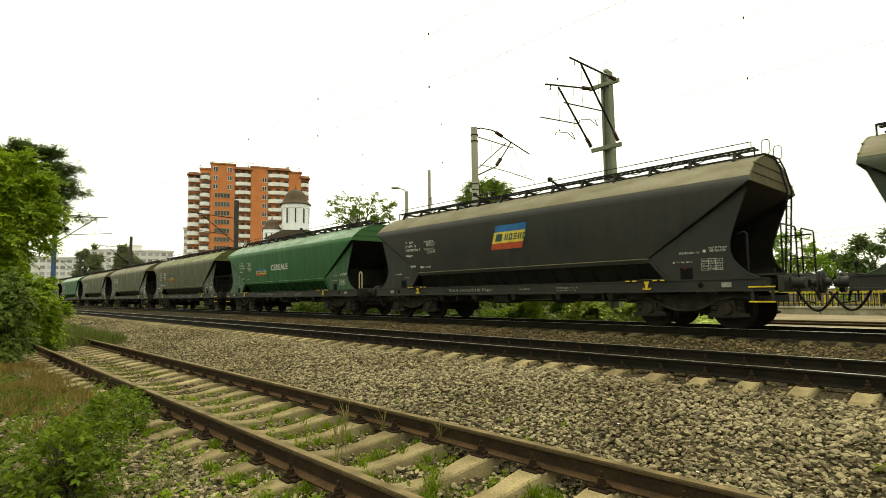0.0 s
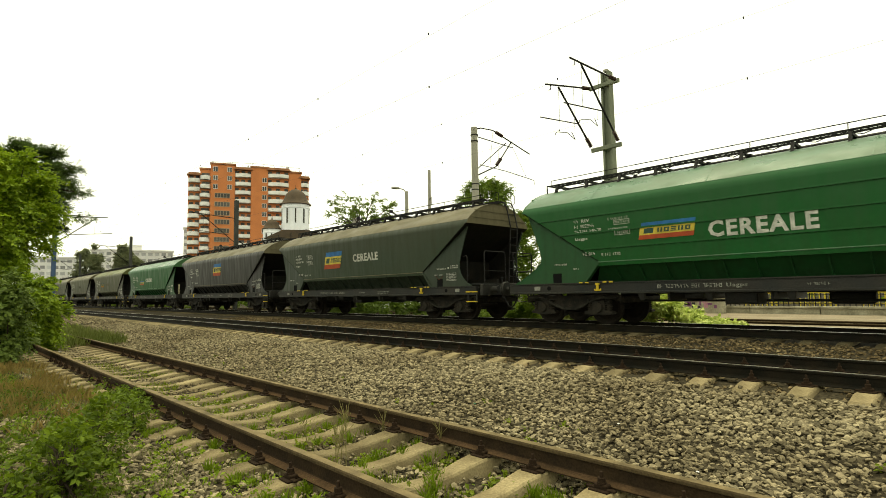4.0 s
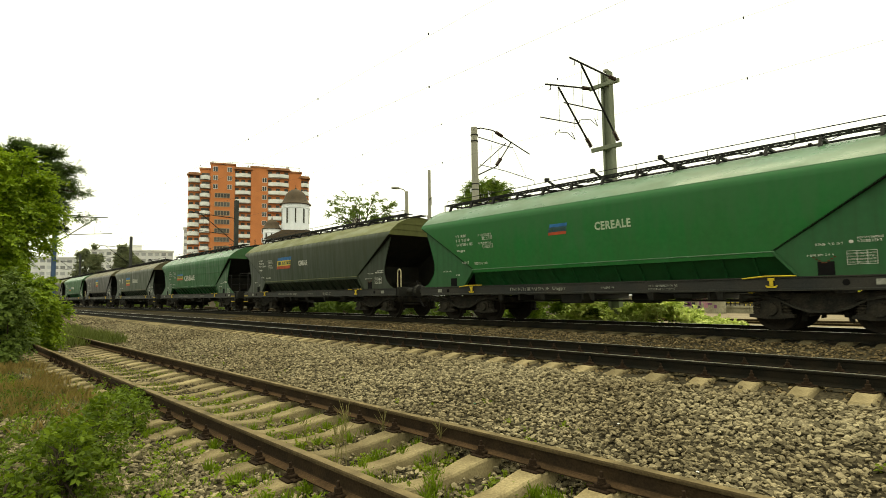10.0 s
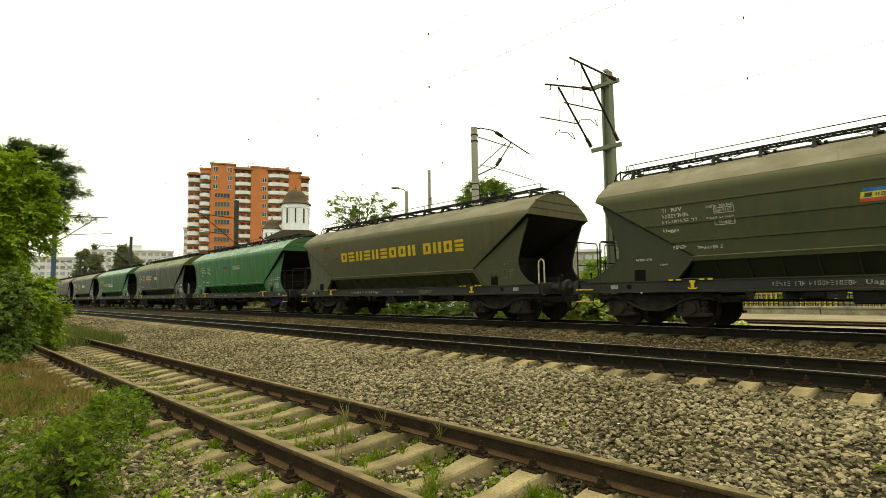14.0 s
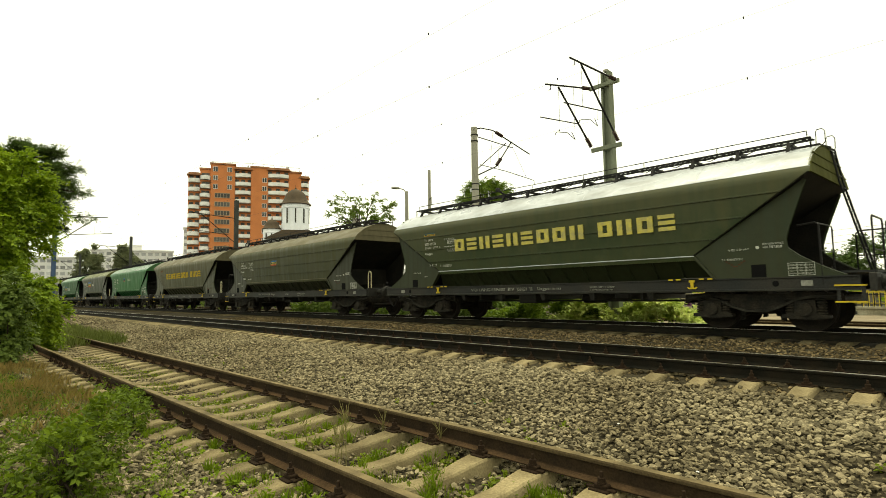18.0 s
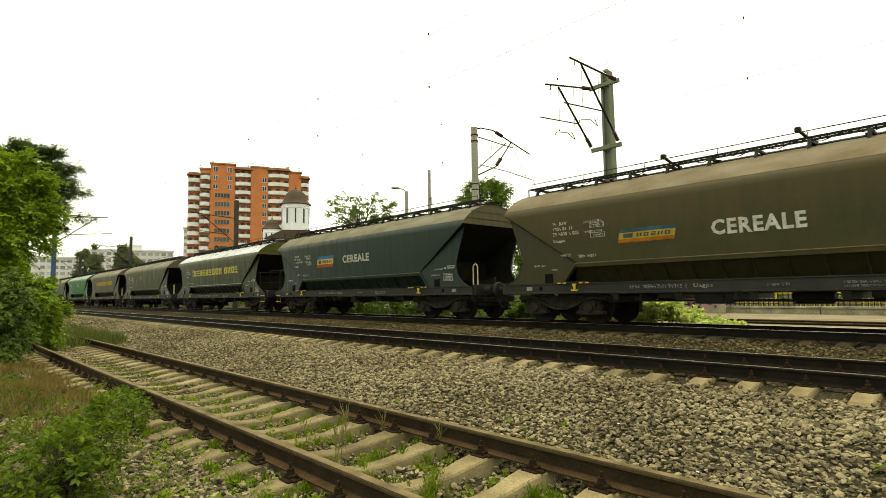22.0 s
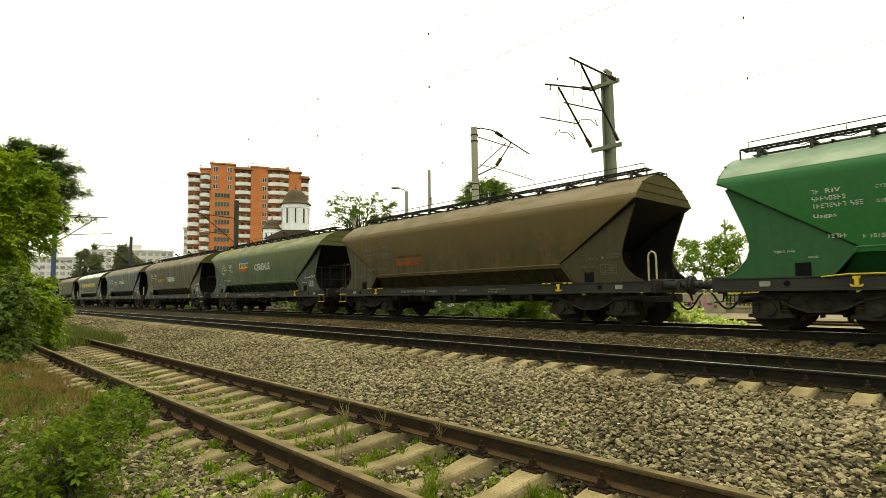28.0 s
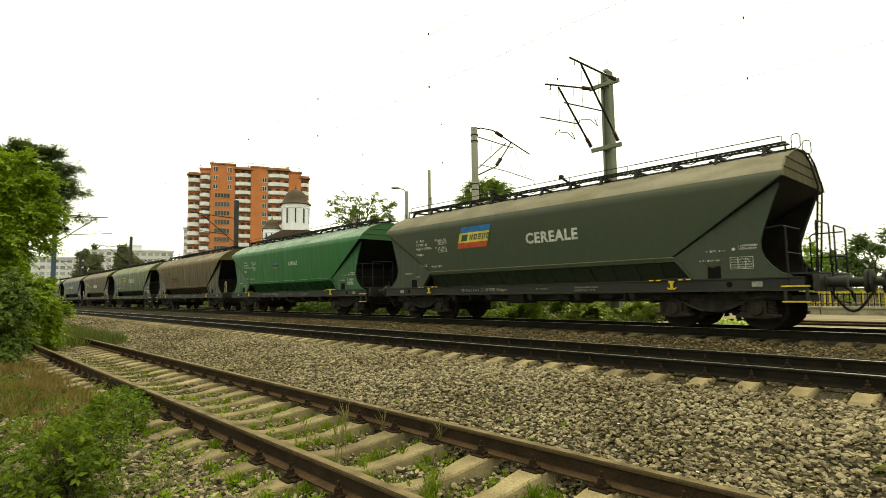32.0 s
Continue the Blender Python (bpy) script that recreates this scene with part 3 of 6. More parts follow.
def bogie_frame(bm):
    """Pressed side frames that dip between the axles, head beams, bolster."""
    for s in (-1, 1):
        y0, y1 = (s * 1.06, s * 0.98) if s < 0 else (s * 0.98, s * 1.06)
        top = [(-1.52, 0.78), (-0.9, 0.82), (-0.55, 0.78), (0.55, 0.78), (0.9, 0.82), (1.52, 0.78)]
        low = [(1.52, 0.62), (1.2, 0.66), (0.62, 0.62), (0.38, 0.46), (0.2, 0.41), (-0.2, 0.41), (-0.38, 0.46), (-0.62, 0.62), (-1.2, 0.66), (-1.52, 0.62)]
        bm_prism(bm, top + low, y0, y1)
    bm_box(bm, -0.2, 0.2, -1.0, 1.0, 0.55, 0.86, 0.02)
    for x in (-1.5, 1.5):
        bm_box(bm, x - 0.05, x + 0.05, -1.02, 1.02, 0.58, 0.74, 0.01)


def swan_beam(bm):
    """Pressed flange that runs from axle to axle and dips between them."""
    pts = [(-1.45, 0.70), (-1.05, 0.72), (-0.75, 0.66), (-0.45, 0.50), (-0.2, 0.42), (0.2, 0.42), (0.45, 0.50), (0.75, 0.66), (1.05, 0.72), (1.45, 0.70)]
    bm_loft(bm, [[(x, -1.18, z + 0.02), (x, -1.04, z + 0.03), (x, -1.04, z - 0.02), (x, -1.18, z - 0.025)] for x, z in pts])


def axle_box(bm):
    """Cast box with its cover and the two wings that carry the springs."""
    o = [(-0.42, -0.17), (-0.15, -0.20), (0.15, -0.20), (0.42, -0.17), (0.42, -0.11), (0.2, -0.08), (0.18, 0.18), (-0.18, 0.18), (-0.2, -0.08), (-0.42, -0.11)]
    bm_prism(bm, o, -0.10, 0.08)
    bm_lathe(bm, [(0.13, -0.16), (0.14, -0.10)], 12, "y")


def brake_rigging(bm):
    """Brake beams, levers and shoes that hang between the wheels."""
    for s in (-1, 1):
        bm_box(bm, s * 0.34 - 0.05, s * 0.34 + 0.05, -0.85, 0.85, 0.30, 0.42, 0.02)
        for y in (-0.74, 0.74):
            bm_loft(bm, [[(s * 0.36, y - 0.05, 0.22), (s * 0.45, y - 0.05, 0.2), (s * 0.45, y + 0.05, 0.2), (s * 0.36, y + 0.05, 0.22)], [(s * 0.32, y - 0.05, 0.62), (s * 0.40, y - 0.05, 0.64), (s * 0.40, y + 0.05, 0.64), (s * 0.32, y + 0.05, 0.62)]])
    for y in (-0.5, 0.0, 0.5):
        bm_box(bm, -0.36, 0.36, y - 0.03, y + 0.03, 0.34, 0.52)


def angle_cock(bm):
    """Shut-off lever of the brake pipe on the headstock."""
    bm_tube(bm, [(0, 0, 1.36), (0, 0, 0.62), (0.28, 0, 0.58)], 0.018, 6)
    bm_lathe(bm, [(0.03, 1.34), (0.045, 1.37), (0.03, 1.41)], 8)


def spring(bm):
    prof = []
    for k in range(6):
        z = -0.11 + k * 0.055
        prof += [(0.07, z), (0.098, z + 0.012), (0.098, z + 0.03), (0.07, z + 0.042)]
    bm_lathe(bm, prof, 10)


def wheelset(bm):
    for s in (-1, 1):
        y = s * 0.72
        prof = [(0.10, y + s * 0.10), (0.12, y + s * 0.02), (0.34, y + s * 0.0), (0.40, y + s * 0.05), (0.458, y + s * 0.06), (0.462, y - s * 0.03), (0.488, y - s * 0.042), (0.485, y - s * 0.066), (0.40, y - s * 0.066), (0.34, y - s * 0.03), (0.12, y - s * 0.08)]
        bm_lathe(bm, prof, 28, "y")
        for k in range(3):
            a = k * 2.094
            bm_lathe(bm, [(0.03, y + s * 0.0), (0.03, y + s * 0.035)], 6, "y", at=(0.24 * math.cos(a), 0, 0.24 * math.sin(a)))
    bm_lathe(bm, [(0.08, -1.0), (0.08, 1.0)], 12, "y")


def walkway(bm):
    """Open gratings along the ridge: edge bars, thin cross bars, a lattice below the near edge."""
    for y in (-0.56, -0.24, 0.24, 0.56):
        bm_box(bm, -6.5, 6.5, y - 0.014, y + 0.014, 4.05, 4.08)
    for k in range(96):
        x = -6.45 + k * 12.9 / 95
        for y in (-0.4, 0.4):
            bm_box(bm, x - 0.009, x + 0.009, y - 0.155, y + 0.155, 4.052, 4.076)
    for y in (-0.45, -0.34, 0.34, 0.45):
        bm_box(bm, -6.5, 6.5, y - 0.006, y + 0.006, 4.056, 4.074)
    for k in range(32):
        x = -6.45 + k * 0.404
        a, b = (3.93, 4.05) if k % 2 else (4.05, 3.93)
        bm_tube(bm, [(x, -0.575, a), (x + 0.404, -0.575, b)], 0.012, 4)
    for x in (-6.5, 6.5):
        bm_tube(bm, [(x, -0.56, 3.82), (x, -0.56, 4.07)], 0.02, 5)
        bm_tube(bm, [(x, 0.56, 3.82), (x, 0.56, 4.07)], 0.02, 5)


def hatch(bm):
    bm_box(bm, -5.0, 5.0, -0.2, 0.2, 3.86, 3.99, 0.03)
    for k in range(11):
        x = -4.8 + k * 0.96
        bm_box(bm, x - 0.03, x + 0.03, -0.24, 0.24, 3.9, 4.01)


def bearer(bm):
    o = [(-0.75, 3.74), (-0.62, 4.02), (0.62, 4.02), (0.75, 3.74), (0.66, 3.74), (0.56, 3.96), (-0.56, 3.96), (-0.66, 3.74)]
    bm_loft(bm, [[(-0.03, y, z) for y, z in o], [(0.03, y, z) for y, z in o]])


def hand_rail(bm):
    bm_tube(bm, [(-6.3, -0.60, 4.2), (6.45, -0.60, 4.2)], 0.011, 5)
    for k in range(8):
        x = -6.3 + k * 12.75 / 7
        bm_tube(bm, [(x, -0.60, 4.02), (x, -0.60, 4.2)], 0.010, 5)


def ladder_rungs(bm, line, y0, y1, first, last, step=0.27):
    for e in (y0, y1):
        bm_tube(bm, [(x, e, z) for x, z in line], 0.024, 6)
    z = first
    while z < last:
        for (xa, za), (xb, zb) in zip(line, line[1:]):
            if zb <= z <= za:
                x = xa + (xb - xa) * (za - z) / (za - zb)
                bm_tube(bm, [(x, y0, z), (x, y1, z)], 0.012, 5)
                break
        z += step


def ladder(bm):
    """Bent over the end of the roof, then upright down to the platform."""
    ladder_rungs(bm, [(6.45, 4.08), (6.60, 4.0), (6.70, 3.72), (6.82, 3.16), (6.80, 3.0), (6.68, 1.2)], 0.45, 0.81, 1.45, 3.95)


def ladder_slant(bm):
    """Bent over the end of the roof, then leaning outwards to the platform."""
    ladder_rungs(bm, [(6.45, 4.08), (6.64, 3.98), (6.76, 3.2), (7.22, 1.2)], 0.38, 0.74, 1.45, 3.95)


def ladder_hoop(bm):
    bm_tube(bm, [(6.45, 0, 3.80), (6.45, 0, 4.3), (6.48, 0, 4.36), (6.58, 0, 4.36), (6.62, 0, 4.3), (6.62, 0, 4.06), (6.56, 0, 4.0)], 0.011, 5)


def platform(bm):
    bm_box(bm, 6.40, 7.14, -1.25, 1.25, 1.17, 1.21)


def guard_rail(bm):
    """Rail from the panel's edge to a post at the platform's step, then across the end plate."""
    y = -1.37
    bm_tube(bm, [(6.24, y, 2.14), (6.56, y, 2.17), (6.61, y, 2.12), (6.63, y - 0.02, 0.95)], 0.02, 6)
    bm_tube(bm, [(6.58, y, 2.16), (6.60, -0.35, 2.16), (6.60, -0.3, 2.1), (6.60, -0.3, 1.2)], 0.016, 6)
    bm_tube(bm, [(6.62, y, 1.62), (6.60, -0.3, 1.62)], 0.013, 5)


def guard_post(bm):
    """A single upright with its head bent towards the panel."""
    y = -1.37
    bm_tube(bm, [(6.32, y, 2.08), (6.46, y, 2.11), (6.50, y, 2.06), (6.50, y, 1.08)], 0.02, 6)
    bm_tube(bm, [(6.50, y, 1.45), (6.50, y + 0.05, 1.5)], 0.03, 6)


def end_rail(bm):
    """A hooped rail across half of the platform's outer edge."""
    x, a, b = 7.10, -1.2, -0.2
    bm_tube(bm, [(x, a, 1.15), (x, a, 2.17), (x, a + 0.05, 2.23), (x, b - 0.05, 2.23), (x, b, 2.17), (x, b, 1.15)], 0.019, 6)
    bm_tube(bm, [(x, a, 1.6), (x, b, 1.6)], 0.013, 5)


def side_rail(bm):
    bm_tube(bm, [(6.40, 1.25, 1.15), (6.40, 1.25, 2.1), (6.46, 1.25, 2.16), (7.06, 1.2, 2.16)], 0.018, 6)
    bm_tube(bm, [(6.40, 1.25, 1.6), (7.06, 1.2, 1.6)], 0.013, 5)


def grab_loop(bm):
    y = -1.2
    bm_tube(bm, [(6.75, y, 1.12), (6.75, y, 1.72), (6.78, y, 1.80), (6.85, y, 1.84), (6.92, y, 1.80), (6.95, y, 1.72), (6.95, y, 1.12)], 0.022, 6)


def hatch_lever(bm):
    bm_tube(bm, [(0, 0.1, 4.05), (-0.12, -0.25, 4.16), (-0.2, -0.42, 4.27)], 0.035, 6)
    bm_box(bm, -0.28, -0.16, -0.5, -0.36, 4.24, 4.36, 0.02)


def brake_handle(bm):
    bm_box(bm, -0.08, 0.08, -1.46, -1.44, 0.90, 0.935)
    bm_box(bm, -0.035, 0.035, -1.47, -1.43, 0.92, 1.10, 0.01)
    bm_box(bm, -0.06, 0.06, -1.465, -1.44, 1.05, 1.10)
    for s in (-1, 1):
        bm_tube(bm, [(s * 0.08, -1.45, 0.915), (s * 0.10, -1.45, 0.95)], 0.014, 5)


def brake_rod(bm):
    bm_tube(bm, [(-0.55, -1.45, 1.10), (-0.1, -1.46, 1.14), (0.45, -1.45, 1.135)], 0.016, 5)


def rod_band(bm):
    bm_box(bm, -0.05, 0.05, -1.48, -1.45, 1.105, 1.135)


def step_bar(bm):
    bm_box(bm, -0.25, 0.25, -0.03, 0.0, -0.015, 0.015)


def control_box(bm):
    bm_box(bm, -1.6, -0.9, -0.5, 0.2, 0.55, 0.86, 0.03)


def air_reservoir(bm):
    bm_lathe(bm, [(0.12, 0.0), (0.155, 0.05), (0.155, 0.75), (0.12, 0.8)], 14, "x", at=(0.3, 0.25, 0.70))


def brake_beam(bm):
    bm_tube(bm, [(-4.2, 0.1, 0.62), (4.2, 0.1, 0.62)], 0.03, 6)


def air_pipe(bm):
    bm_tube(bm, [(-4.0, -0.9, 0.82), (4.0, -0.9, 0.82)], 0.02, 5)


def cross_member(bm):
    bm_box(bm, -0.03, 0.03, -1.2, 1.2, 0.66, 0.86)


def discharge_box(bm):
    bm_box(bm, -0.22, 0.22, -0.75, 0.75, 0.66, 1.06, 0.04)


def side_rib(bm):
    bm_box(bm, 0, 1, -0.032, 0.01, -0.022, 0.022)


WORDS = {}


def lettered(word, size, depth=0.004):
    """A word as a mesh, standing in the plane of x and z, its lower left corner at the origin."""
    if (word, size) in WORDS:
        return WORDS[word, size].copy()
    cu = bpy.data.curves.new("letters", "FONT")
    cu.body, cu.size, cu.extrude, cu.resolution_u = word, size, depth, 2
    cu.offset, cu.space_character = (0.013 if size > 0.2 else 0.0012), 1.14
    ob = bpy.data.objects.new("letters", cu)
    scene.collection.objects.link(ob)
    me = bpy.data.meshes.new_from_object(ob.evaluated_get(bpy.context.evaluated_depsgraph_get()))
    bpy.data.objects.remove(ob)
    me.transform(Matrix.Rotation(math.pi / 2, 4, "X"))
    WORDS[word, size] = me
    return me.copy()


def fit_box(me, x0, x1, z0, z1):
    """Scales a flat mesh to a box in x and z."""
    v = np.empty(len(me.vertices) * 3)
    me.vertices.foreach_get("co", v)
    v = v.reshape(-1, 3)
    for a, lo, hi in ((0, x0, x1), (2, z0, z1)):
        s = v[:, a].min(), v[:, a].max()
        v[:, a] = lo + (v[:, a] - s[0]) * (hi - lo) / (s[1] - s[0])
    me.vertices.foreach_set("co", v.ravel())
    me.update()
    return me


def lay_on_side(me, off=0.008):
    """Leans a flat mesh against the sloping side plate."""
    v = np.empty(len(me.vertices) * 3)
    me.vertices.foreach_get("co", v)
    v = v.reshape(-1, 3)
    v[:, 1] = v[:, 1] - (WL + (WS - WL) * (v[:, 2] - ZS) / (3.17 - ZS)) - off
    me.vertices.foreach_set("co", v.ravel())
    me.update()
    return me


def bars(boxes, y=0.0, t=0.003, slant=0.0):
    bm = bmesh.new()
    for x0, x1, z0, z1 in boxes:
        o = [(x0 + slant * z0, z0), (x1 + slant * z0, z0), (x1 + slant * z1, z1), (x0 + slant * z1, z1)]
        bm_prism(bm, o, y - t, y + t)
    return bm


STROKES = (((0, 0.24, 0, 1), (0.76, 1, 0, 1), (0.24, 0.76, 0, 0.16), (0.24, 0.76, 0.84, 1)),
           ((0, 0.24, 0, 1), (0.24, 1, 0.42, 0.58)),
           ((0, 1, 0.84, 1), (0, 1, 0.42, 0.58), (0, 1, 0, 0.16)),
           ((0.38, 0.64, 0, 1),),
           ((0, 0.24, 0.42, 1), (0.76, 1, 0, 0.58), (0.24, 0.76, 0.42, 0.58)),
           ((0, 1, 0.84, 1), (0.7, 0.95, 0, 0.84)))


def writing_bars(rng, x0, x1, z, h, gap=0.35):
    """One line of unreadable writing: every sign a few thin bars."""
    out, x = [], x0
    while x < x1 - h * 0.3:
        w = h * 0.56
        for a, b, c, d in STROKES[rng.randrange(len(STROKES))]:
            out.append((x + a * w, x + b * w, z + c * h, z + d * h))
        x += w + h * 0.26 + (h * 0.6 if rng.random() < gap * 0.5 else 0)
    return out


def flag_decal(w, box, fade, ink):
    """The emblem: blue, yellow and red bands with a small block and strokes on the yellow one."""
    x0, x1, z0, z1 = box
    h, sl = z1 - z0, (0.34 if z1 - z0 > 0.5 else 0.2)
    for nm, m, a, b, dx0, dx1 in (("yellow_band", fade[1], 0.26, 0.72, 0, 0), ("blue_band", fade[0], 0.72, 1.0, 0.02, 0.0), ("red_band", fade[2], 0.0, 0.26, 0, 0)):
        bm = bars([(x0 + dx0 - sl * z0, x1 - dx1 - sl * z0 - sl * h, z0 + a * h, z0 + b * h)], slant=sl)
        part(nm, lay_on_side(done(bm, nm, m)), m, w)
    L = x1 - x0
    bx = [(x0 + 0.08 * L, x0 + 0.25 * L, z0 + 0.34 * h, z0 + 0.64 * h)]
    for k in range(5):
        a, g, c, d = x0 + (0.32 + 0.118 * k) * L, 0.085 * L, z0 + 0.36 * h, z0 + 0.62 * h
        bx += [(a + p * g, a + q * g, c + u * (d - c), c + v * (d - c)) for p, q, u, v in SIGNS[(2, 0, 1, 2, 0)[k]]]
    for a, b, c, d in bx:
        part("emblem_stroke", lay_on_side(done(bars([(a - sl * z0, b - sl * z0, c, d)], slant=sl), "emblem_stroke", ink), 0.013), ink, w)


SIGNS = (((0, 0.33, 0, 1), (0.67, 1, 0, 1), (0.33, 0.67, 0, 0.24), (0.33, 0.67, 0.76, 1)),
         ((0, 1, 0.76, 1), (0, 1, 0.38, 0.62), (0, 1, 0, 0.24)),
         ((0, 0.36, 0, 1), (0.64, 1, 0, 1)))


def plain_word(w, boxes, material, depth, order):
    """A trader's name as plain groups of broad bars."""
    for k, (x0, x1, z0, z1) in enumerate(boxes):
        g, h = x1 - x0, z1 - z0
        bm = bars([(x0 + a * g, x0 + b * g, z0 + c * h, z0 + d * h) for a, b, c, d in SIGNS[order[k]]], t=depth)
        part("letter_block", lay_on_side(done(bm, "letter_block", material), 0.005 + depth), material, w)


def mirrored(ob, sx=1, sy=1):
    ob.scale = (sx, sy, 1)
    return ob


EXT = 0.42                                  # by this much the frame of a ribbed wagon is longer at each end
END = (6.92, 7.08)                          # headstocks from the middle: plain end, platform end


def wagon(x, body, roof, spec):
    """One grain hopper wagon on two bogies; +x is its rear end. spec: platform end, ribs, markings."""
    w = thing("hopper_wagon", spec["label"], "freight wagon", "hopper wagons of the train", at=(x, TRACK_C, 0))
    near = spec.get("near", True)
    dark = M_FRAME
    low = SHADED[body.name]
    ext = EXT if spec.get("ribbed") else 0.0
    long = (6.9 + ext) / 6.9
    part("hopper_body", shared("hopper", "hopper_body", body, hopper, True), None, w)
    part("roof", shared("roof", "roof", roof, roof_skin, True), None, w, "dusty pale roof")
    for s in (-1, 1):
        mirrored(part("hopper_lip", shared("lip", "hopper_lip", body, hopper_lip), None, w), 1, -s)
        mirrored(part("lip_bead", shared("lbead", "lip_bead", roof, lip_bead), None, w, "thin dusty bead"), 1, -s)
        mirrored(part("sole_flange", shared("sflange", "sole_flange", M_SOLEEDGE, sole_flange), None, w), long, -s)
        mirrored(part("shoulder_bead", shared("bead", "shoulder_bead", roof, shoulder_bead), None, w), 1, -s)
        mirrored(part("roof_end", shared("cap", "roof_end", spec.get("cap", CAPS[roof.name]), roof_cap), None, w), s, 1)
        mirrored(part("end_slope", shared("slope", "end_slope", M_NICHESHADE, end_slope), None, w, "sloping end plate coloured dark for shade"), s, 1)
        mirrored(part("bulkhead", shared("bulk", "bulkhead", M_NICHESHADE, end_bulkhead), None, w), s, 1)
        mirrored(part("sole_bar", shared("sole", "sole_bar", dark, sole_bar), None, w, "black steel sole bar"), long, -s)
        for t in (-1, 1):
            mirrored(part("end_panel", shared(("panel", ext), "end_panel", low, lambda bm: end_panel(bm, ext)), None, w), s, t)
            mirrored(part("panel_lining", shared(("lining", ext), "panel_lining", M_NICHESHADE, lambda bm: panel_lining(bm, ext)), None, w), s, t)
            mirrored(part("gusset", shared("gusset", "gusset", low, gusset), None, w), s, t)
    for sx in (-4.45, -1.5, 1.48, 4.42) if ext else ():
        part("roof_seam", shared("rseam", "roof_seam", roof, roof_seam), None, w, at=(sx, 0, 0))
    part("discharge_trough", shared("lower", "discharge_trough", low, lower_hopper), None, w)
    for k in range(13):
        part("trough_rib", shared("rib", "trough_rib", low, trough_rib), None, w, at=(-3.9 + k * 0.65, 0, 0))
    if spec.get("ribbed"):
        for z in (2.0, 2.42, 2.86):
            a = LOW + (SHO - LOW) * (z - ZS) / (3.17 - ZS)
            bm = bmesh.new()
            bm_box(bm, -a + 0.05, a - 0.05, -half_w(z) - 0.03, -half_w(z) + 0.01, z - 0.02, z + 0.02)
            part("side_rib", bm, body, w)
    # ends
    pl = 1 if spec["platform"] == "R" else -1
    for s in (-1, 1):
        end = END[s == pl] + ext
        stretch = (spec.get("right_gap" if s > 0 else "left_gap", 0.7) - 0.06) / 0.655
        part("headstock", shared("head", "headstock", dark, headstock), None, w, at=(s * end, 0, 0))
        for y in (-0.875, 0.875):
            b = mirrored(part("buffer", shared("buf", "buffer", dark, buffer_body, True), None, w, "round buffer with a flat plate", at=(s * (end + 0.06), y, 1.0)), s * stretch, 1)
            part("buffer_plate", shared("bufh", "buffer_plate", dark, buffer_head, True), None, b, at=(0.45, 0, 0))
        mirrored(part("angle_cock", shared("cock", "angle_cock", M_DARKMETAL, angle_cock), None, w, at=(s * (end + 0.09), -0.45, 0)), s, 1)
        mirrored(part("coupling", shared("coup", "coupling", M_DARKMETAL, coupler), None, w, at=(s * end, 0, 0)), s, 1)
        mirrored(part("brake_hose", shared("hose", "brake_hose", M_DARKMETAL, brake_hose, True), None, w, at=(s * end, -0.35 * s, 0.85)), s, 1)
    for nm, key, f, m in (("platform", "plat", platform, dark), ("guard_rail", *(("gpost", guard_post) if spec.get("post") else ("guard", guard_rail)), M_DARKMETAL), ("end_rail", "erail", end_rail, M_DARKMETAL)):
        mirrored(part(nm, shared(key, nm, m, f), None, w, at=(pl * (ext * 0.25 if nm == "guard_rail" else ext), 0, 0)), pl, 1)
    mirrored(part("end_rail", shared("erail", "end_rail", M_DARKMETAL, end_rail), None, w, at=(pl * ext, 0, 0)), pl, -1)
    mirrored(part("ladder", shared(*(("lslant", "ladder", spec.get("ladder", M_DARKMETAL), ladder_slant) if spec.get("slant") else ("ladder", "ladder", spec.get("ladder", M_DARKMETAL), ladder))), None, w, at=(0, 0.0 if pl > 0 else -1.05, 0)), pl, 1)
    mirrored(part("side_rail", shared("srail", "side_rail", M_DARKMETAL, side_rail), None, w, at=(pl * ext, 0, 0)), pl, 1)
    for y in (0.1, 0.95):
        mirrored(part("ladder_hoop", shared("hoop", "ladder_hoop", M_DARKMETAL, ladder_hoop), None, w, at=(0, y, 0)), pl, 1)
    if pl < 0:
        mirrored(part("grab_handle", shared("loop", "grab_handle", M_GRAB, grab_loop), None, w, "pale yellow tubular grab handle", at=(-pl * ext, 0, 0)), -pl, 1)
    # roof gear
    part("roof_hatch", shared("hatch", "roof_hatch", M_DARKMETAL, hatch), None, w)
    part("roof_walkway", shared("walkway", "roof_walkway", M_DARKMETAL, walkway), None, w, "dark grating walkway along the roof ridge")
    part("hand_rail", shared("hrail", "hand_rail", M_DARKMETAL, hand_rail), None, w)
    for k in range(13):
        part("bearer", shared("bearer", "bearer", M_DARKMETAL, bearer), None, w, at=(-6.1 + k * 12.2 / 12, 0, 0))
    for lx in spec.get("levers", ()):
        part("hatch_lever", shared("lever", "hatch_lever", M_DARKMETAL, hatch_lever), None, w, "raised dark hatch lever", at=(lx, 0, 0))
    # underframe
    for nm, f in (("control_box", control_box), ("air_reservoir", air_reservoir), ("brake_rod", brake_beam), ("air_pipe", air_pipe)):
        part(nm, shared(nm + "_u", nm, M_FRAME, f), None, w)
    for lx in (-2.6, -0.4, 1.6, 2.9):
        part("cross_member", shared("cross", "cross_member", M_FRAME, cross_member), None, w, at=(lx, 0, 0))
    for lx in (-2.2, 2.1):
        part("discharge_box", shared("dbox", "discharge_box", M_FRAME, discharge_box), None, w, at=(lx, 0, 0))
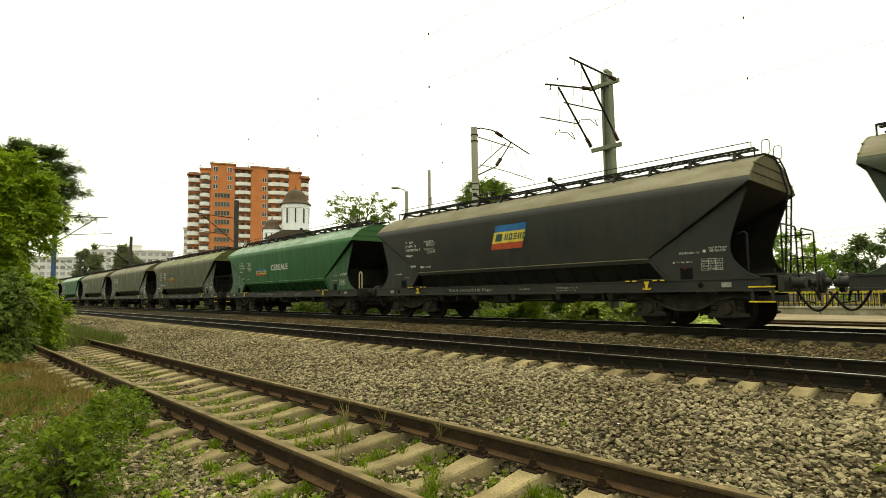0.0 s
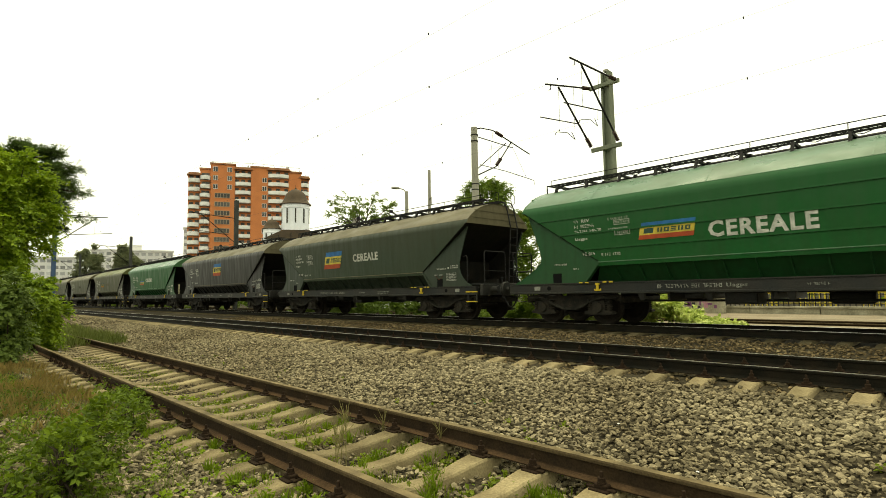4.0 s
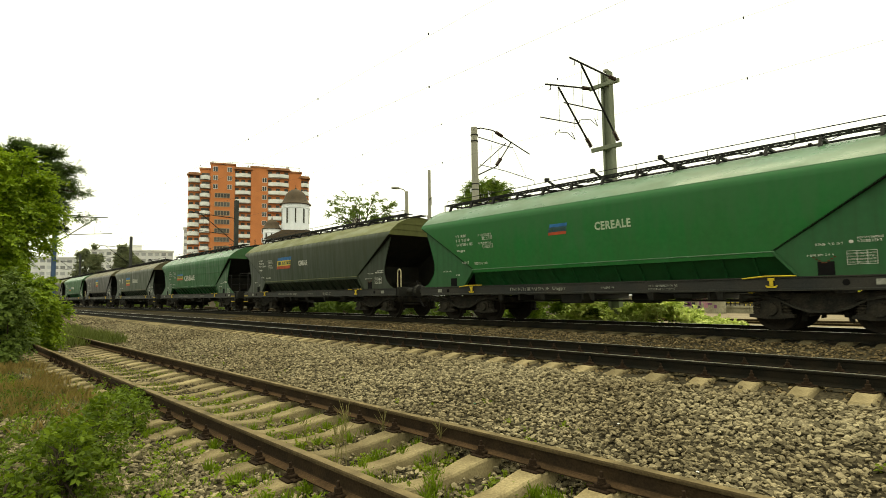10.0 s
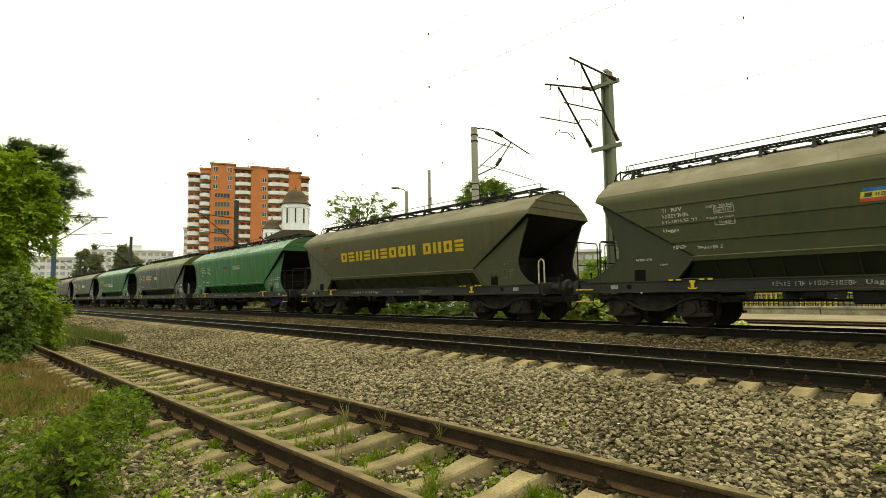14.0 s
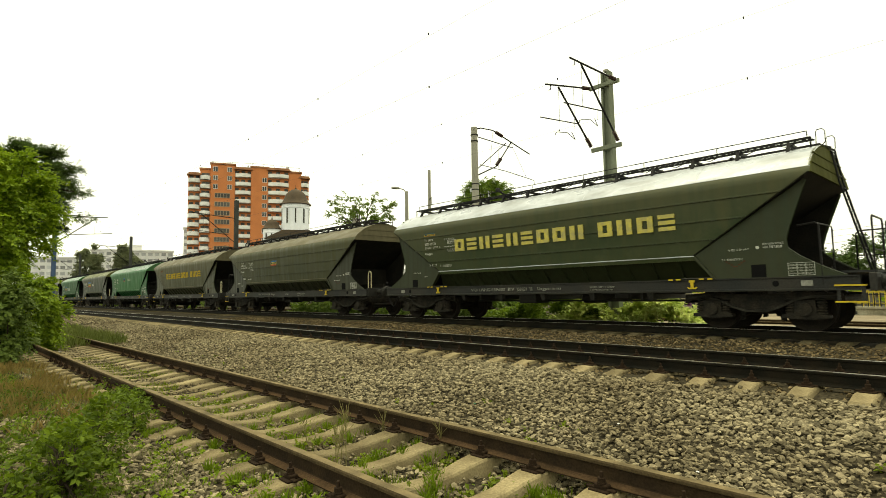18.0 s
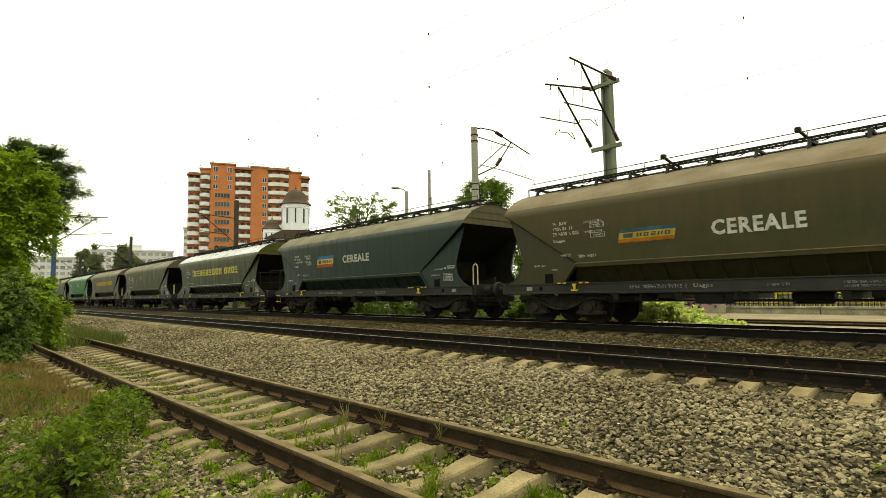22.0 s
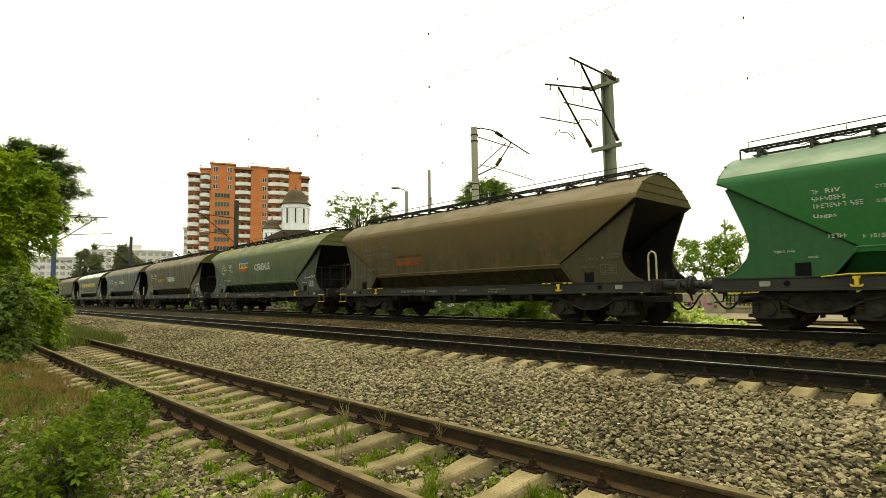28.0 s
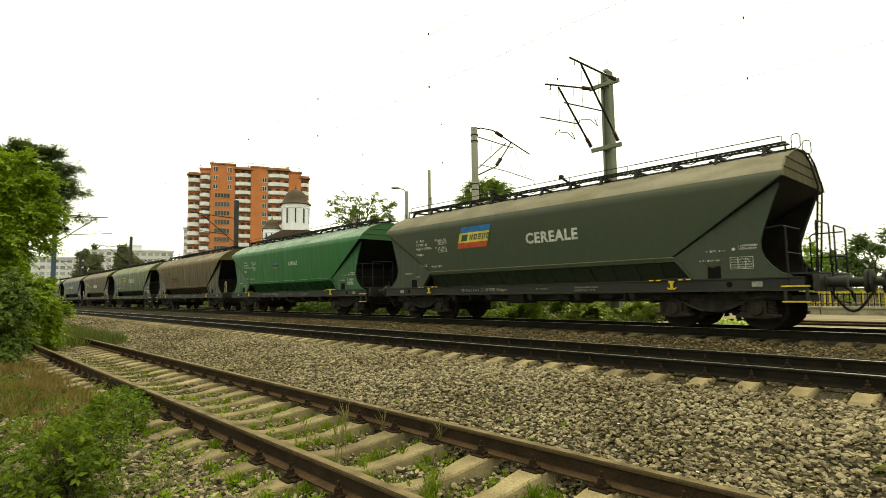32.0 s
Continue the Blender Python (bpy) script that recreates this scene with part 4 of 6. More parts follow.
    for lx in (-4.35, 4.25):
        part("brake_handle", shared("bh", "brake_handle", M_YELLOW, brake_handle), None, w, "yellow brake change-over handle", at=(lx, 0, 0))
        part("brake_rod", shared("br", "brake_rod", spec.get("ladder", M_FRAME), brake_rod), None, w, at=(lx, 0, 0))
        for q in () if "ladder" in spec else (-0.48, -0.3, 0.22, 0.4):
            part("rod_band", shared("rb", "rod_band", M_YELLOW, rod_band), None, w, "short yellow band on the rod", at=(lx + q, 0, 0))
    for lx in (-0.19, 0.19):
        part("step_hanger", shared("shang", "step_hanger", dark, lambda bm: bm_box(bm, -0.03, 0.03, -1.425, -1.40, 0.60, 0.90)), None, w, at=(pl * (6.75 + ext) + lx, 0, 0))
    for z in (0.93, 0.62):
        part("step", shared("stepb", "step", M_YELLOW, step_bar), None, w, "yellow foot step", at=(pl * (6.75 + ext), -1.43, z))
    # bogies
    rolling = []
    for s in (-1, 1):
        bg_ = part("bogie", shared("bogie", "bogie", M_BOGIE, bogie_frame), None, w, "grimy two-axle bogie", at=(s * (5.02 + ext), 0, 0))
        for sd in (-1, 1):
            mirrored(part("side_beam", shared("swan", "side_beam", M_DUSTY, swan_beam), None, bg_, "dusty curved side beam"), 1, -sd)
        part("brake_rigging", shared("rig", "brake_rigging", M_BOGIE, brake_rigging), None, bg_, "dark brake levers and shoes")
        for a in (-0.9, 0.9):
            ws = part("wheelset", shared("wheels", "wheelset", M_WHEEL, wheelset, True), None, bg_, "steel wheels on their axle", at=(a, 0, 0.46))
            rolling.append(ws)
            for sd in (-1, 1):
                mirrored(part("axle_box", shared("abox", "axle_box", M_BOGIE, axle_box), None, bg_, at=(a, sd * 1.04, 0.46)), 1, -sd)
                for q in (-0.27, 0.27):
                    part("spring", shared("spring", "spring", M_BOGIE, spring, True), None, bg_, at=(a + q, sd * 1.06, 0.47))
    # hole and markings on the near side
    for sx in (5.2 + ext, -5.2 - ext):
        # flat near-black plates that stand for the shade inside the openings
        part("pocket", shared("pocket", "pocket", M_HOLESHADE, lambda bm: bm_prism(bm, [(-0.14, 1.125), (0.14, 1.125), (0.14, 1.39), (-0.14, 1.39)], -0.004, 0.004)), None, w, "dark square pocket", at=(sx, -1.403, 0))
        part("round_hole", shared("rhole", "round_hole", M_HOLESHADE, lambda bm: bm_lathe(bm, [(0.062, -0.006), (0.062, 0.004)], 14, "y")), None, w, "dark round hole", at=(sx + (0.3 if sx > 0 else -0.3), -1.402, 0.985))
        part("sign_plate", shared("splate", "sign_plate", DULLMARK, lambda bm: bm_box(bm, -0.1, 0.1, -0.012, 0.0, 0, 0.11, 0.004)), None, w, "small pale plate", at=(sx + (0.85 if sx > 0 else -0.7), -1.404, 0.93))
    for sx in (-3.2, -1.6, 0.0, 1.6, 3.2):
        part("bracket", shared("solebr", "bracket", dark, lambda bm: bm_loft(bm, [[(-0.09, -1.40, 0.86), (0.09, -1.40, 0.86), (0.09, -1.26, 0.86), (-0.09, -1.26, 0.86)], [(-0.05, -1.34, 0.66), (0.05, -1.34, 0.66), (0.05, -1.28, 0.66), (-0.05, -1.28, 0.66)]])), None, w, at=(sx, 0, 0))
    rng = random.Random(int(x * 7) % 1000)
    ink = spec.get("ink", M_WHITE)
    bx = []
    for z, l1, h in ((2.70, 0.15, 0.085), (2.56, 0.62, 0.085), (2.42, 0.82, 0.085)):
        bx += writing_bars(rng, -4.95, -4.95 + l1, z, h)
    for z, a, b in ((2.68, -3.95, -3.4), (2.58, -3.75, -3.4), (2.42, -3.95, -3.4), (2.32, -3.7, -3.4)):
        bx += writing_bars(rng, a, b, z, 0.06, 0.1)
    for z in (2.55, 2.29):
        bx += [(-3.78, -3.36, z, z + 0.01), (-3.78, -3.36, z + 0.11, z + 0.12), (-3.78, -3.77, z, z + 0.12), (-3.37, -3.36, z, z + 0.12)]
    bx += writing_bars(rng, -4.75, -4.4, 1.83, 0.08) + writing_bars(rng, -4.2, -3.65, 1.79, 0.07)
    tagged(part("number_marking", lay_on_side(done(bars(bx), "number_marking", ink)), ink, w), "rows of small white marks", kind="stuff")
    for word, x0, x1, z0, z1 in (("RIV", -4.72, -4.48, 2.70, 2.785), ("Uagps", -4.95, -4.58, 2.215, 2.31)):
        me = fit_box(lettered(word, 0.1, 0.002), x0, x1, z0, z1)
        me.materials.append(ink)
        part("lettering", lay_on_side(me), None, w)
    for word, x0, x1, z0 in (("RIV", -1.22, -0.98, 0.94), ("Uagps", -0.12, 0.28, 0.92)) if spec.get("riv") else (("Uagps", -1.2, -0.78, 0.92),):
        me = fit_box(lettered(word, 0.1, 0.002), x0, x1, z0, 1.03)
        me.materials.append(DULLMARK)
        part("lettering", me, None, w, at=(0, -1.437, 0))
    bx = writing_bars(rng, -2.75, -1.3, 0.94, 0.085) + (writing_bars(rng, -0.9, -0.28, 0.94, 0.085) + [(-0.9, -0.62, 0.925, 0.932)] if spec.get("riv") else []) + writing_bars(rng, 1.6, 2.3, 0.97, 0.045)
    bx += writing_bars(rng, 0.3, 0.7, 0.95, 0.05) + writing_bars(rng, 1.6, 2.25, 0.90, 0.04)
    tagged(part("sole_bar_marking", done(bars(bx, -1.434), "sole_bar_marking", DULLMARK), None, w), "line of small white marks", kind="stuff")
    bx = []
    tx, tz = (0.62, -0.175) if ext else (0.0, 0.0)
    for j in range(4):
        bx += writing_bars(rng, 5.56 + tx, 5.98 + tx, 1.34 + tz + 0.055 * j, 0.03, 0.0)
    bx += [(a + tx, b + tx, c + tz, d + tz) for a, b, c, d in ((5.54, 6.0, 1.315, 1.323), (5.54, 6.0, 1.565, 1.573), (5.54, 5.548, 1.315, 1.573), (5.992, 6.0, 1.315, 1.573), (5.695, 5.703, 1.315, 1.573), (5.845, 5.853, 1.315, 1.573))]
    bx += writing_bars(rng, 5.05, 5.5, 1.70, 0.045, 0.6) + writing_bars(rng, 5.72, 6.1, 1.72, 0.05, 0.0) + writing_bars(rng, 5.72, 6.1, 1.79, 0.04, 0.0)
    bx += writing_bars(rng, 4.9, 5.35, 1.50, 0.04, 0.8) + writing_bars(rng, -5.7, -5.3, 1.6, 0.05) + writing_bars(rng, -5.1, -4.9, 1.47, 0.04)
    tagged(part("data_table", done(bars(bx, -1.406), "data_table", ink), None, w), "small table of white marks", kind="stuff")
    # stencilled diamonds and a round mark beside the table
    rust = [(4.98 + q + 0.05 * k, 5.02 + q + 0.05 * k, 1.36 + 0.035 * (k if q else 3 - k), 1.385 + 0.035 * (k if q else 3 - k)) for q in (0.0, 0.2) for k in range(4)]
    tagged(part("warning_marking", done(bars(rust, -1.406), "warning_marking", M_RUSTMARK), None, w), "small reddish crossed marks", kind="stuff")
    part("round_marking", shared("dot", "round_marking", ink, lambda bm: bm_lathe(bm, [(0.035, -0.004), (0.035, 0.004)], 12, "y")), None, w, "small white dot", at=(5.62, -1.404, 1.745))
    if spec.get("flag"):
        flag_decal(w, spec["flag"], spec.get("fade", (M_FLAGBLUE, M_FLAGYELLOW, M_FLAGRED)), M_DECALGREEN)
    if spec.get("word"):
        me = fit_box(lettered("CEREALE", 0.4), *spec["word"])
        me.materials.append(spec.get("wordmat", M_WHITE))
        part("lettering", lay_on_side(me), None, w, "white word CEREALE")
    if spec.get("name"):
        bx = []
        for a, b, n in spec["name"]:
            st = (b - a) / n
            bx += [(a + k * st, a + k * st + st * 0.74, 2.27, 2.65) for k in range(n)]
        plain_word(w, bx, spec["namemat"], 0.018 if spec.get("ribbed") else 0.003, (0, 1, 2, 1, 2, 1, 0, 0, 2, 0, 2, 0, 1))
    return w, rolling


DULLMARK = mat("white_marks_dirty", (0.3, 0.3, 0.265), 0.75, vary=0.2, scale=8, fine=50, other=(0.12, 0.12, 0.1))
M_SOLEEDGE = mat("pale_edge_steel", (0.05, 0.05, 0.043), 0.65, vary=0.3, scale=3, fine=40, other=(0.02, 0.02, 0.016))
# near-black tone for plates round the end niche: its shade as colour
M_NICHESHADE = mat("end_niche_shade", (0.0135, 0.0135, 0.012), 0.7, vary=0.3, scale=2, fine=30, other=(0.024, 0.021, 0.016))
M_DUSTY = mat("bogie_dust", (0.042, 0.04, 0.033), 0.8, vary=0.3, scale=3, fine=30, bump=0.3, other=(0.010, 0.0095, 0.008))
M_RUSTMARK = mat("rust_red_marks", (0.09, 0.035, 0.02), 0.8)
M_HOLESHADE = mat("hole_painted_shade", (0.008, 0.008, 0.008), 0.9, vary=0.1, bump=0)
M_GRAB = mat("grab_handle_paint", (0.5, 0.46, 0.28), 0.6, vary=0.1, scale=5, fine=30, other=(0.3, 0.27, 0.18))


# ---- the tracks ----
build_ground()
track("railway_track_train", "main line track on concrete sleepers with shiny rail heads", (0, TRACK_C, 0), -400, 120, -0.2, 0.62, (-60, 8), M_RAILSIDE, M_RAILTOP, (-1, -2), M_SLEEPERBROWN)
track("railway_track_main", "main line track on pale concrete sleepers", (0, TRACK_B, ZB), -400, 120, -9.204, 0.6, (-50, 6), M_RAILSIDE, M_RAILTOP, (-18, 2))
track("railway_track_siding", "old rusty siding on weathered concrete sleepers with weeds between", pose(0, siding_y(0), ZA - 0.084, 0, 0, 0.806), -42, 6, -0.44, 0.62, (-42, 6), M_RAILRUST, M_RAILDULL, (-16, 4))

# ---- the train ----
MEAL = (0.080, 0.080, 0.038)
P_BLACK = paint("paint_black", (0.0116, 0.0130, 0.0116), (0.0286, 0.0270, 0.0204), 0.4, 0.45, (0.034, 0.035, 0.031))
P_DARKGREEN = paint("paint_dark_green_grey", (0.0255, 0.0425, 0.0240), (0.037, 0.048, 0.027), 0.4, 0.5, (0.0408, 0.0456, 0.0276))
P_BLUEGREEN = paint("paint_blue_green", (0.0105, 0.0275, 0.0215), (0.024, 0.031, 0.0225), 0.4, 0.45, (0.030, 0.040, 0.030))
P_GREEN = paint("paint_green", (0.0075, 0.084, 0.0195), (0.0216, 0.0552, 0.0192), 0.5, 0.5, (0.030, 0.105, 0.042), gloss=0.14)
P_GREEN2 = paint("paint_bright_green", (0.011, 0.118, 0.027), (0.030, 0.088, 0.029), 0.5, 0.5, (0.035, 0.125, 0.05), gloss=0.14)
P_OLIVE = paint("paint_olive", (0.0165, 0.031, 0.0165), (0.034, 0.041, 0.022), 0.45, 0.5, (0.046, 0.053, 0.031))
P_MOSS = paint("paint_moss_olive", (0.0216, 0.0370, 0.0126), (0.0528, 0.0540, 0.0192), 0.6, 0.5, MEAL)
P_OLIVEGREY = paint("paint_olive_grey", (0.0300, 0.0384, 0.0144), (0.0624, 0.0576, 0.0228), 0.55, 0.55, MEAL)
P_BROWN = paint("paint_brown", (0.0648, 0.0432, 0.0120), (0.0288, 0.0288, 0.0108), 0.8, 0.6, (0.1260, 0.0840, 0.0312))
P_MIDGREEN = paint("paint_mid_green", (0.0240, 0.0528, 0.0144), (0.0504, 0.0600, 0.0216), 0.45, 0.45, (0.1140, 0.1320, 0.0432))
P_OLIVEBROWN = paint("paint_olive_brown", (0.032, 0.037, 0.0115), (0.062, 0.047, 0.018), 0.75, 0.55, (0.088, 0.066, 0.029))
P_OLIVEDUST = paint("paint_olive_dusty", (0.033, 0.040, 0.015), (0.068, 0.060, 0.025), 0.55, 0.55, (0.10, 0.092, 0.045))
P_GREYGREEN = paint("paint_grey_green", (0.031, 0.046, 0.027), (0.042, 0.050, 0.029), 0.4, 0.5, (0.05, 0.056, 0.034))
# the same coats without meal, darkened in colour for shade: end panels, gussets, troughs
SHADED = {}
for coat, c, g in ((P_GREYGREEN, (0.024, 0.034, 0.022), (0.03, 0.033, 0.021)), (P_OLIVEDUST, (0.026, 0.031, 0.0135), (0.04, 0.036, 0.019)), (P_BLACK, (0.0085, 0.0098, 0.009), (0.018, 0.017, 0.014)), (P_DARKGREEN, (0.0165, 0.027, 0.0175), (0.025, 0.029, 0.019)), (P_BLUEGREEN, (0.0085, 0.020, 0.017), (0.018, 0.021, 0.016)),
                   (P_GREEN, (0.005, 0.046, 0.012), (0.014, 0.028, 0.012)), (P_GREEN2, (0.006, 0.062, 0.017), (0.016, 0.038, 0.015)), (P_OLIVE, (0.012, 0.020, 0.0115), (0.022, 0.024, 0.0145)), (P_MOSS, (0.014, 0.021, 0.0078), (0.026, 0.025, 0.012)),
                   (P_OLIVEGREY, (0.016, 0.020, 0.0098), (0.028, 0.026, 0.014)), (P_BROWN, (0.030, 0.023, 0.0085), (0.018, 0.017, 0.0085)), (P_MIDGREEN, (0.0095, 0.020, 0.0105), (0.016, 0.021, 0.011)), (P_OLIVEBROWN, (0.023, 0.023, 0.0085), (0.028, 0.022, 0.010))):
    SHADED[coat.name] = paint("shaded_" + coat.name, tuple(1.35 * v for v in c), tuple(1.35 * v for v in g), 0.6, 0.5, gloss=0.25)
R_BEIGE = paint("roof_beige_dust", (0.138, 0.122, 0.072), (0.078, 0.068, 0.040), 0.35, 0.6, runs=(0.5, 0.9, 0.9))
R_GREEN = paint("roof_pale_green", (0.06, 0.155, 0.085), (0.11, 0.14, 0.085), 0.6, 0.36, gloss=0.35, runs=(0.5, 0.9, 0.9))
R_OLIVE = paint("roof_olive_dust", (0.125, 0.135, 0.048), (0.085, 0.082, 0.036), 0.35, 0.55, runs=(0.5, 0.9, 0.9))
R_BROWN = paint("roof_brown_dust", (0.14, 0.104, 0.056), (0.082, 0.066, 0.034), 0.35, 0.6, runs=(0.5, 0.9, 0.9))
R_SILVER = paint("roof_silver", (0.52, 0.56, 0.60), (0.15, 0.155, 0.14), 0.8, 0.3, gloss=0.6, runs=(0.5, 0.9, 0.9))
# the pressed roof ends: matt, dusty, less bleached than the roofs
CAPS = {}
for coat, c, g in ((R_BEIGE, (0.12, 0.106, 0.064), (0.07, 0.062, 0.038)), (R_GREEN, (0.04, 0.12, 0.05), (0.07, 0.10, 0.05)), (R_OLIVE, (0.105, 0.112, 0.042), (0.07, 0.07, 0.032)), (R_BROWN, (0.10, 0.085, 0.038), (0.066, 0.056, 0.028)), (R_SILVER, (0.10, 0.10, 0.06), (0.06, 0.06, 0.035))):
    CAPS[coat.name] = paint("end_of_" + coat.name, c, g, 0.5, 0.9, gloss=0.03)
C_OLIVE = paint("roof_end_olive", (0.085, 0.088, 0.026), (0.05, 0.05, 0.02), 0.5, 0.9, gloss=0.03)
FADED = (mat("blue_decal_faded", (0.05, 0.1, 0.12)), mat("yellow_decal_faded", (0.42, 0.3, 0.06)), mat("red_decal_faded", (0.36, 0.13, 0.02)))
RUSTY = (mat("blue_decal_gone", (0.09, 0.055, 0.024)), mat("yellow_decal_rust", (0.22, 0.08, 0.02)), mat("red_decal_rust", (0.24, 0.06, 0.015)))
DULL = mat("white_paint_faint", (0.16, 0.155, 0.12), 0.75, vary=0.2, scale=6, fine=40)
CREAM = mat("cream_letter_paint", (0.58, 0.50, 0.11), 0.7, vary=0.15, scale=6, fine=40, other=(0.36, 0.32, 0.15))
PALEGREEN = mat("pale_green_letter_paint", (0.4, 0.5, 0.36), 0.7, vary=0.15, scale=6, fine=40)
LADYELLOW = M_YELLOW

TRAIN = [
    (-118.9, P_GREEN, R_GREEN, dict(label="green grain hopper wagon far along the train", platform="R")),
    (-103.4, P_OLIVEGREY, R_BEIGE, dict(label="olive-grey grain hopper wagon with a dusty roof", platform="L")),
    (-87.9, P_GREEN, R_GREEN, dict(label="green grain hopper wagon with a pale roof", platform="R")),
    (-72.4, P_OLIVEGREY, R_BEIGE, dict(label="dark olive grain hopper wagon with a dusty roof", platform="R", word=(-0.6, 1.2, 2.2, 2.5), wordmat=DULL)),
    (-56.9, P_OLIVEGREY, R_BEIGE, dict(label="grey-brown grain hopper wagon with faint white letters", platform="R", word=(-0.6, 1.2, 2.2, 2.5), wordmat=DULL)),
    (-41.35, P_OLIVEGREY, R_OLIVE, dict(label="olive-grey grain hopper wagon with faint white letters", platform="R", flag=(-2.8, -1.5, 2.1, 2.5), fade=FADED, word=(-0.6, 1.2, 2.2, 2.5), wordmat=DULL)),
    (-25.85, P_GREEN, R_GREEN, dict(label="green grain hopper wagon with small emblem and white word", platform="L", flag=(-2.8, -1.5, 2.0, 2.32), word=(-0.95, 0.9, 2.2, 2.5), levers=(0.5,))),
    (-10.67, P_BLACK, R_BEIGE, dict(label="black grain hopper wagon with beige roof and large tricolour emblem", platform="R", post=True, flag=(-0.75, 0.72, 2.2, 2.92), levers=(1.0, -2.2))),
    (4.52, P_DARKGREEN, R_BEIGE, dict(label="dark green-grey grain hopper wagon, beige roof, emblem and white word", platform="R", post=True, flag=(-2.4, -0.85, 2.04, 2.76), word=(-0.05, 1.7, 2.24, 2.56), levers=(1.4, -1.0))),
    (20.19, P_GREEN, R_GREEN, dict(label="green ribbed grain hopper wagon with tricolour emblem and white word", platform="R", ribbed=True, flag=(-3.15, -1.75, 2.12, 2.52), word=(-1.5, 0.58, 2.04, 2.40))),
    (35.96, P_OLIVE, R_OLIVE, dict(label="olive grain hopper wagon with yellow emblem and faint word", platform="L", flag=(-2.9, -1.25, 2.24, 2.8), word=(-0.58, 0.26, 2.31, 2.55), levers=())),
    (51.22, P_GREEN2, R_GREEN, dict(label="bright green grain hopper wagon with small emblem and pale word", platform="R", flag=(-1.25, -0.6, 2.46, 2.76), fade=(M_FLAGBLUE, FADED[0], M_FLAGRED), word=(0.24, 1.25, 2.46, 2.68), wordmat=PALEGREEN, ladder=LADYELLOW, levers=(-0.2, 1.8, -1.8))),
    (66.7, P_OLIVEDUST, R_BEIGE, dict(label="olive grain hopper wagon with a yellow trader's name", platform="L", name=((-3.42, 1.65, 9), (1.94, 4.1, 4)), namemat=M_LETTERYELLOW, ink=DULL, flag=(-4.85, -4.3, 2.86, 2.98), fade=RUSTY)),
    (82.3, P_OLIVEGREY, R_BEIGE, dict(label="grey-olive ribbed grain hopper wagon with a tiny emblem", platform="L", ribbed=True, flag=(-1.2, -0.5, 2.45, 2.7))),
    (98.32, P_MOSS, R_SILVER, dict(label="olive ribbed grain hopper wagon, silver roof, cream trader's name", platform="R", ribbed=True, name=((-3.4, 1.65, 9), (1.95, 4.1, 4)), namemat=CREAM, flag=(-4.95, -4.35, 2.86, 2.98), fade=FADED, levers=(-2.2,), cap=C_OLIVE, slant=True, riv=True)),
    (114.09, P_BLUEGREEN, R_BEIGE, dict(label="blue-green grain hopper wagon with beige roof, emblem and word", platform="L", flag=(-2.85, -1.4, 2.14, 2.62), word=(-0.7, 1.25, 2.24, 2.56))),
    (129.21, P_OLIVEBROWN, R_BROWN, dict(label="brownish olive grain hopper wagon with worn orange emblem and word", platform="R", flag=(-3.0, -1.5, 2.08, 2.42), fade=FADED, word=(-0.73, 1.08, 2.08, 2.42), levers=(1.0, -2.0), cap=C_OLIVE)),
    (144.56, P_MIDGREEN, R_OLIVE, dict(label="mid-green grain hopper wagon with tricolour emblem and white word", platform="R", riv=True, flag=(-2.45, -1.05, 2.3, 2.95), word=(-0.28, 1.55, 2.28, 2.64), levers=(1.2,))),
    (159.84, P_BROWN, R_BROWN, dict(label="rusty brown grain hopper wagon with a worn reddish emblem", platform="L", flag=(-3.0, -1.55, 1.95, 2.3), fade=RUSTY, ink=DULL)),
    (175.1, P_GREEN2, R_GREEN, dict(label="bright green grain hopper wagon with small emblem and faint word", platform="R", flag=(-1.34, -0.74, 2.3, 2.55), fade=(M_FLAGBLUE, FADED[0], M_FLAGRED), word=(0.38, 1.28, 2.37, 2.56), wordmat=PALEGREEN, ladder=LADYELLOW)),
    (190.27, P_GREYGREEN, R_BEIGE, dict(label="dark green-grey grain hopper wagon, beige roof, tricolour emblem, white word", platform="R", flag=(-2.85, -1.3, 2.34, 3.02), word=(0.02, 1.78, 2.28, 2.6), levers=(0.8, -2.0))),
    (205.8, P_OLIVE, R_BEIGE, dict(label="olive grain hopper wagon that comes into view last", platform="R")),
]
# buffers of neighbours meet half-way between their headstocks
for (xa, _, _, a), (xb, _, _, b) in zip(TRAIN, TRAIN[1:]):
    free = (xb - xa - END[a["platform"] == "R"] - END[b["platform"] == "L"] - EXT * (("ribbed" in a) + ("ribbed" in b))) / 2
    a["right_gap"], b["left_gap"] = free, free
WAGONS = [(*wagon(x, body, roof, spec), x) for x, body, roof, spec in TRAIN]


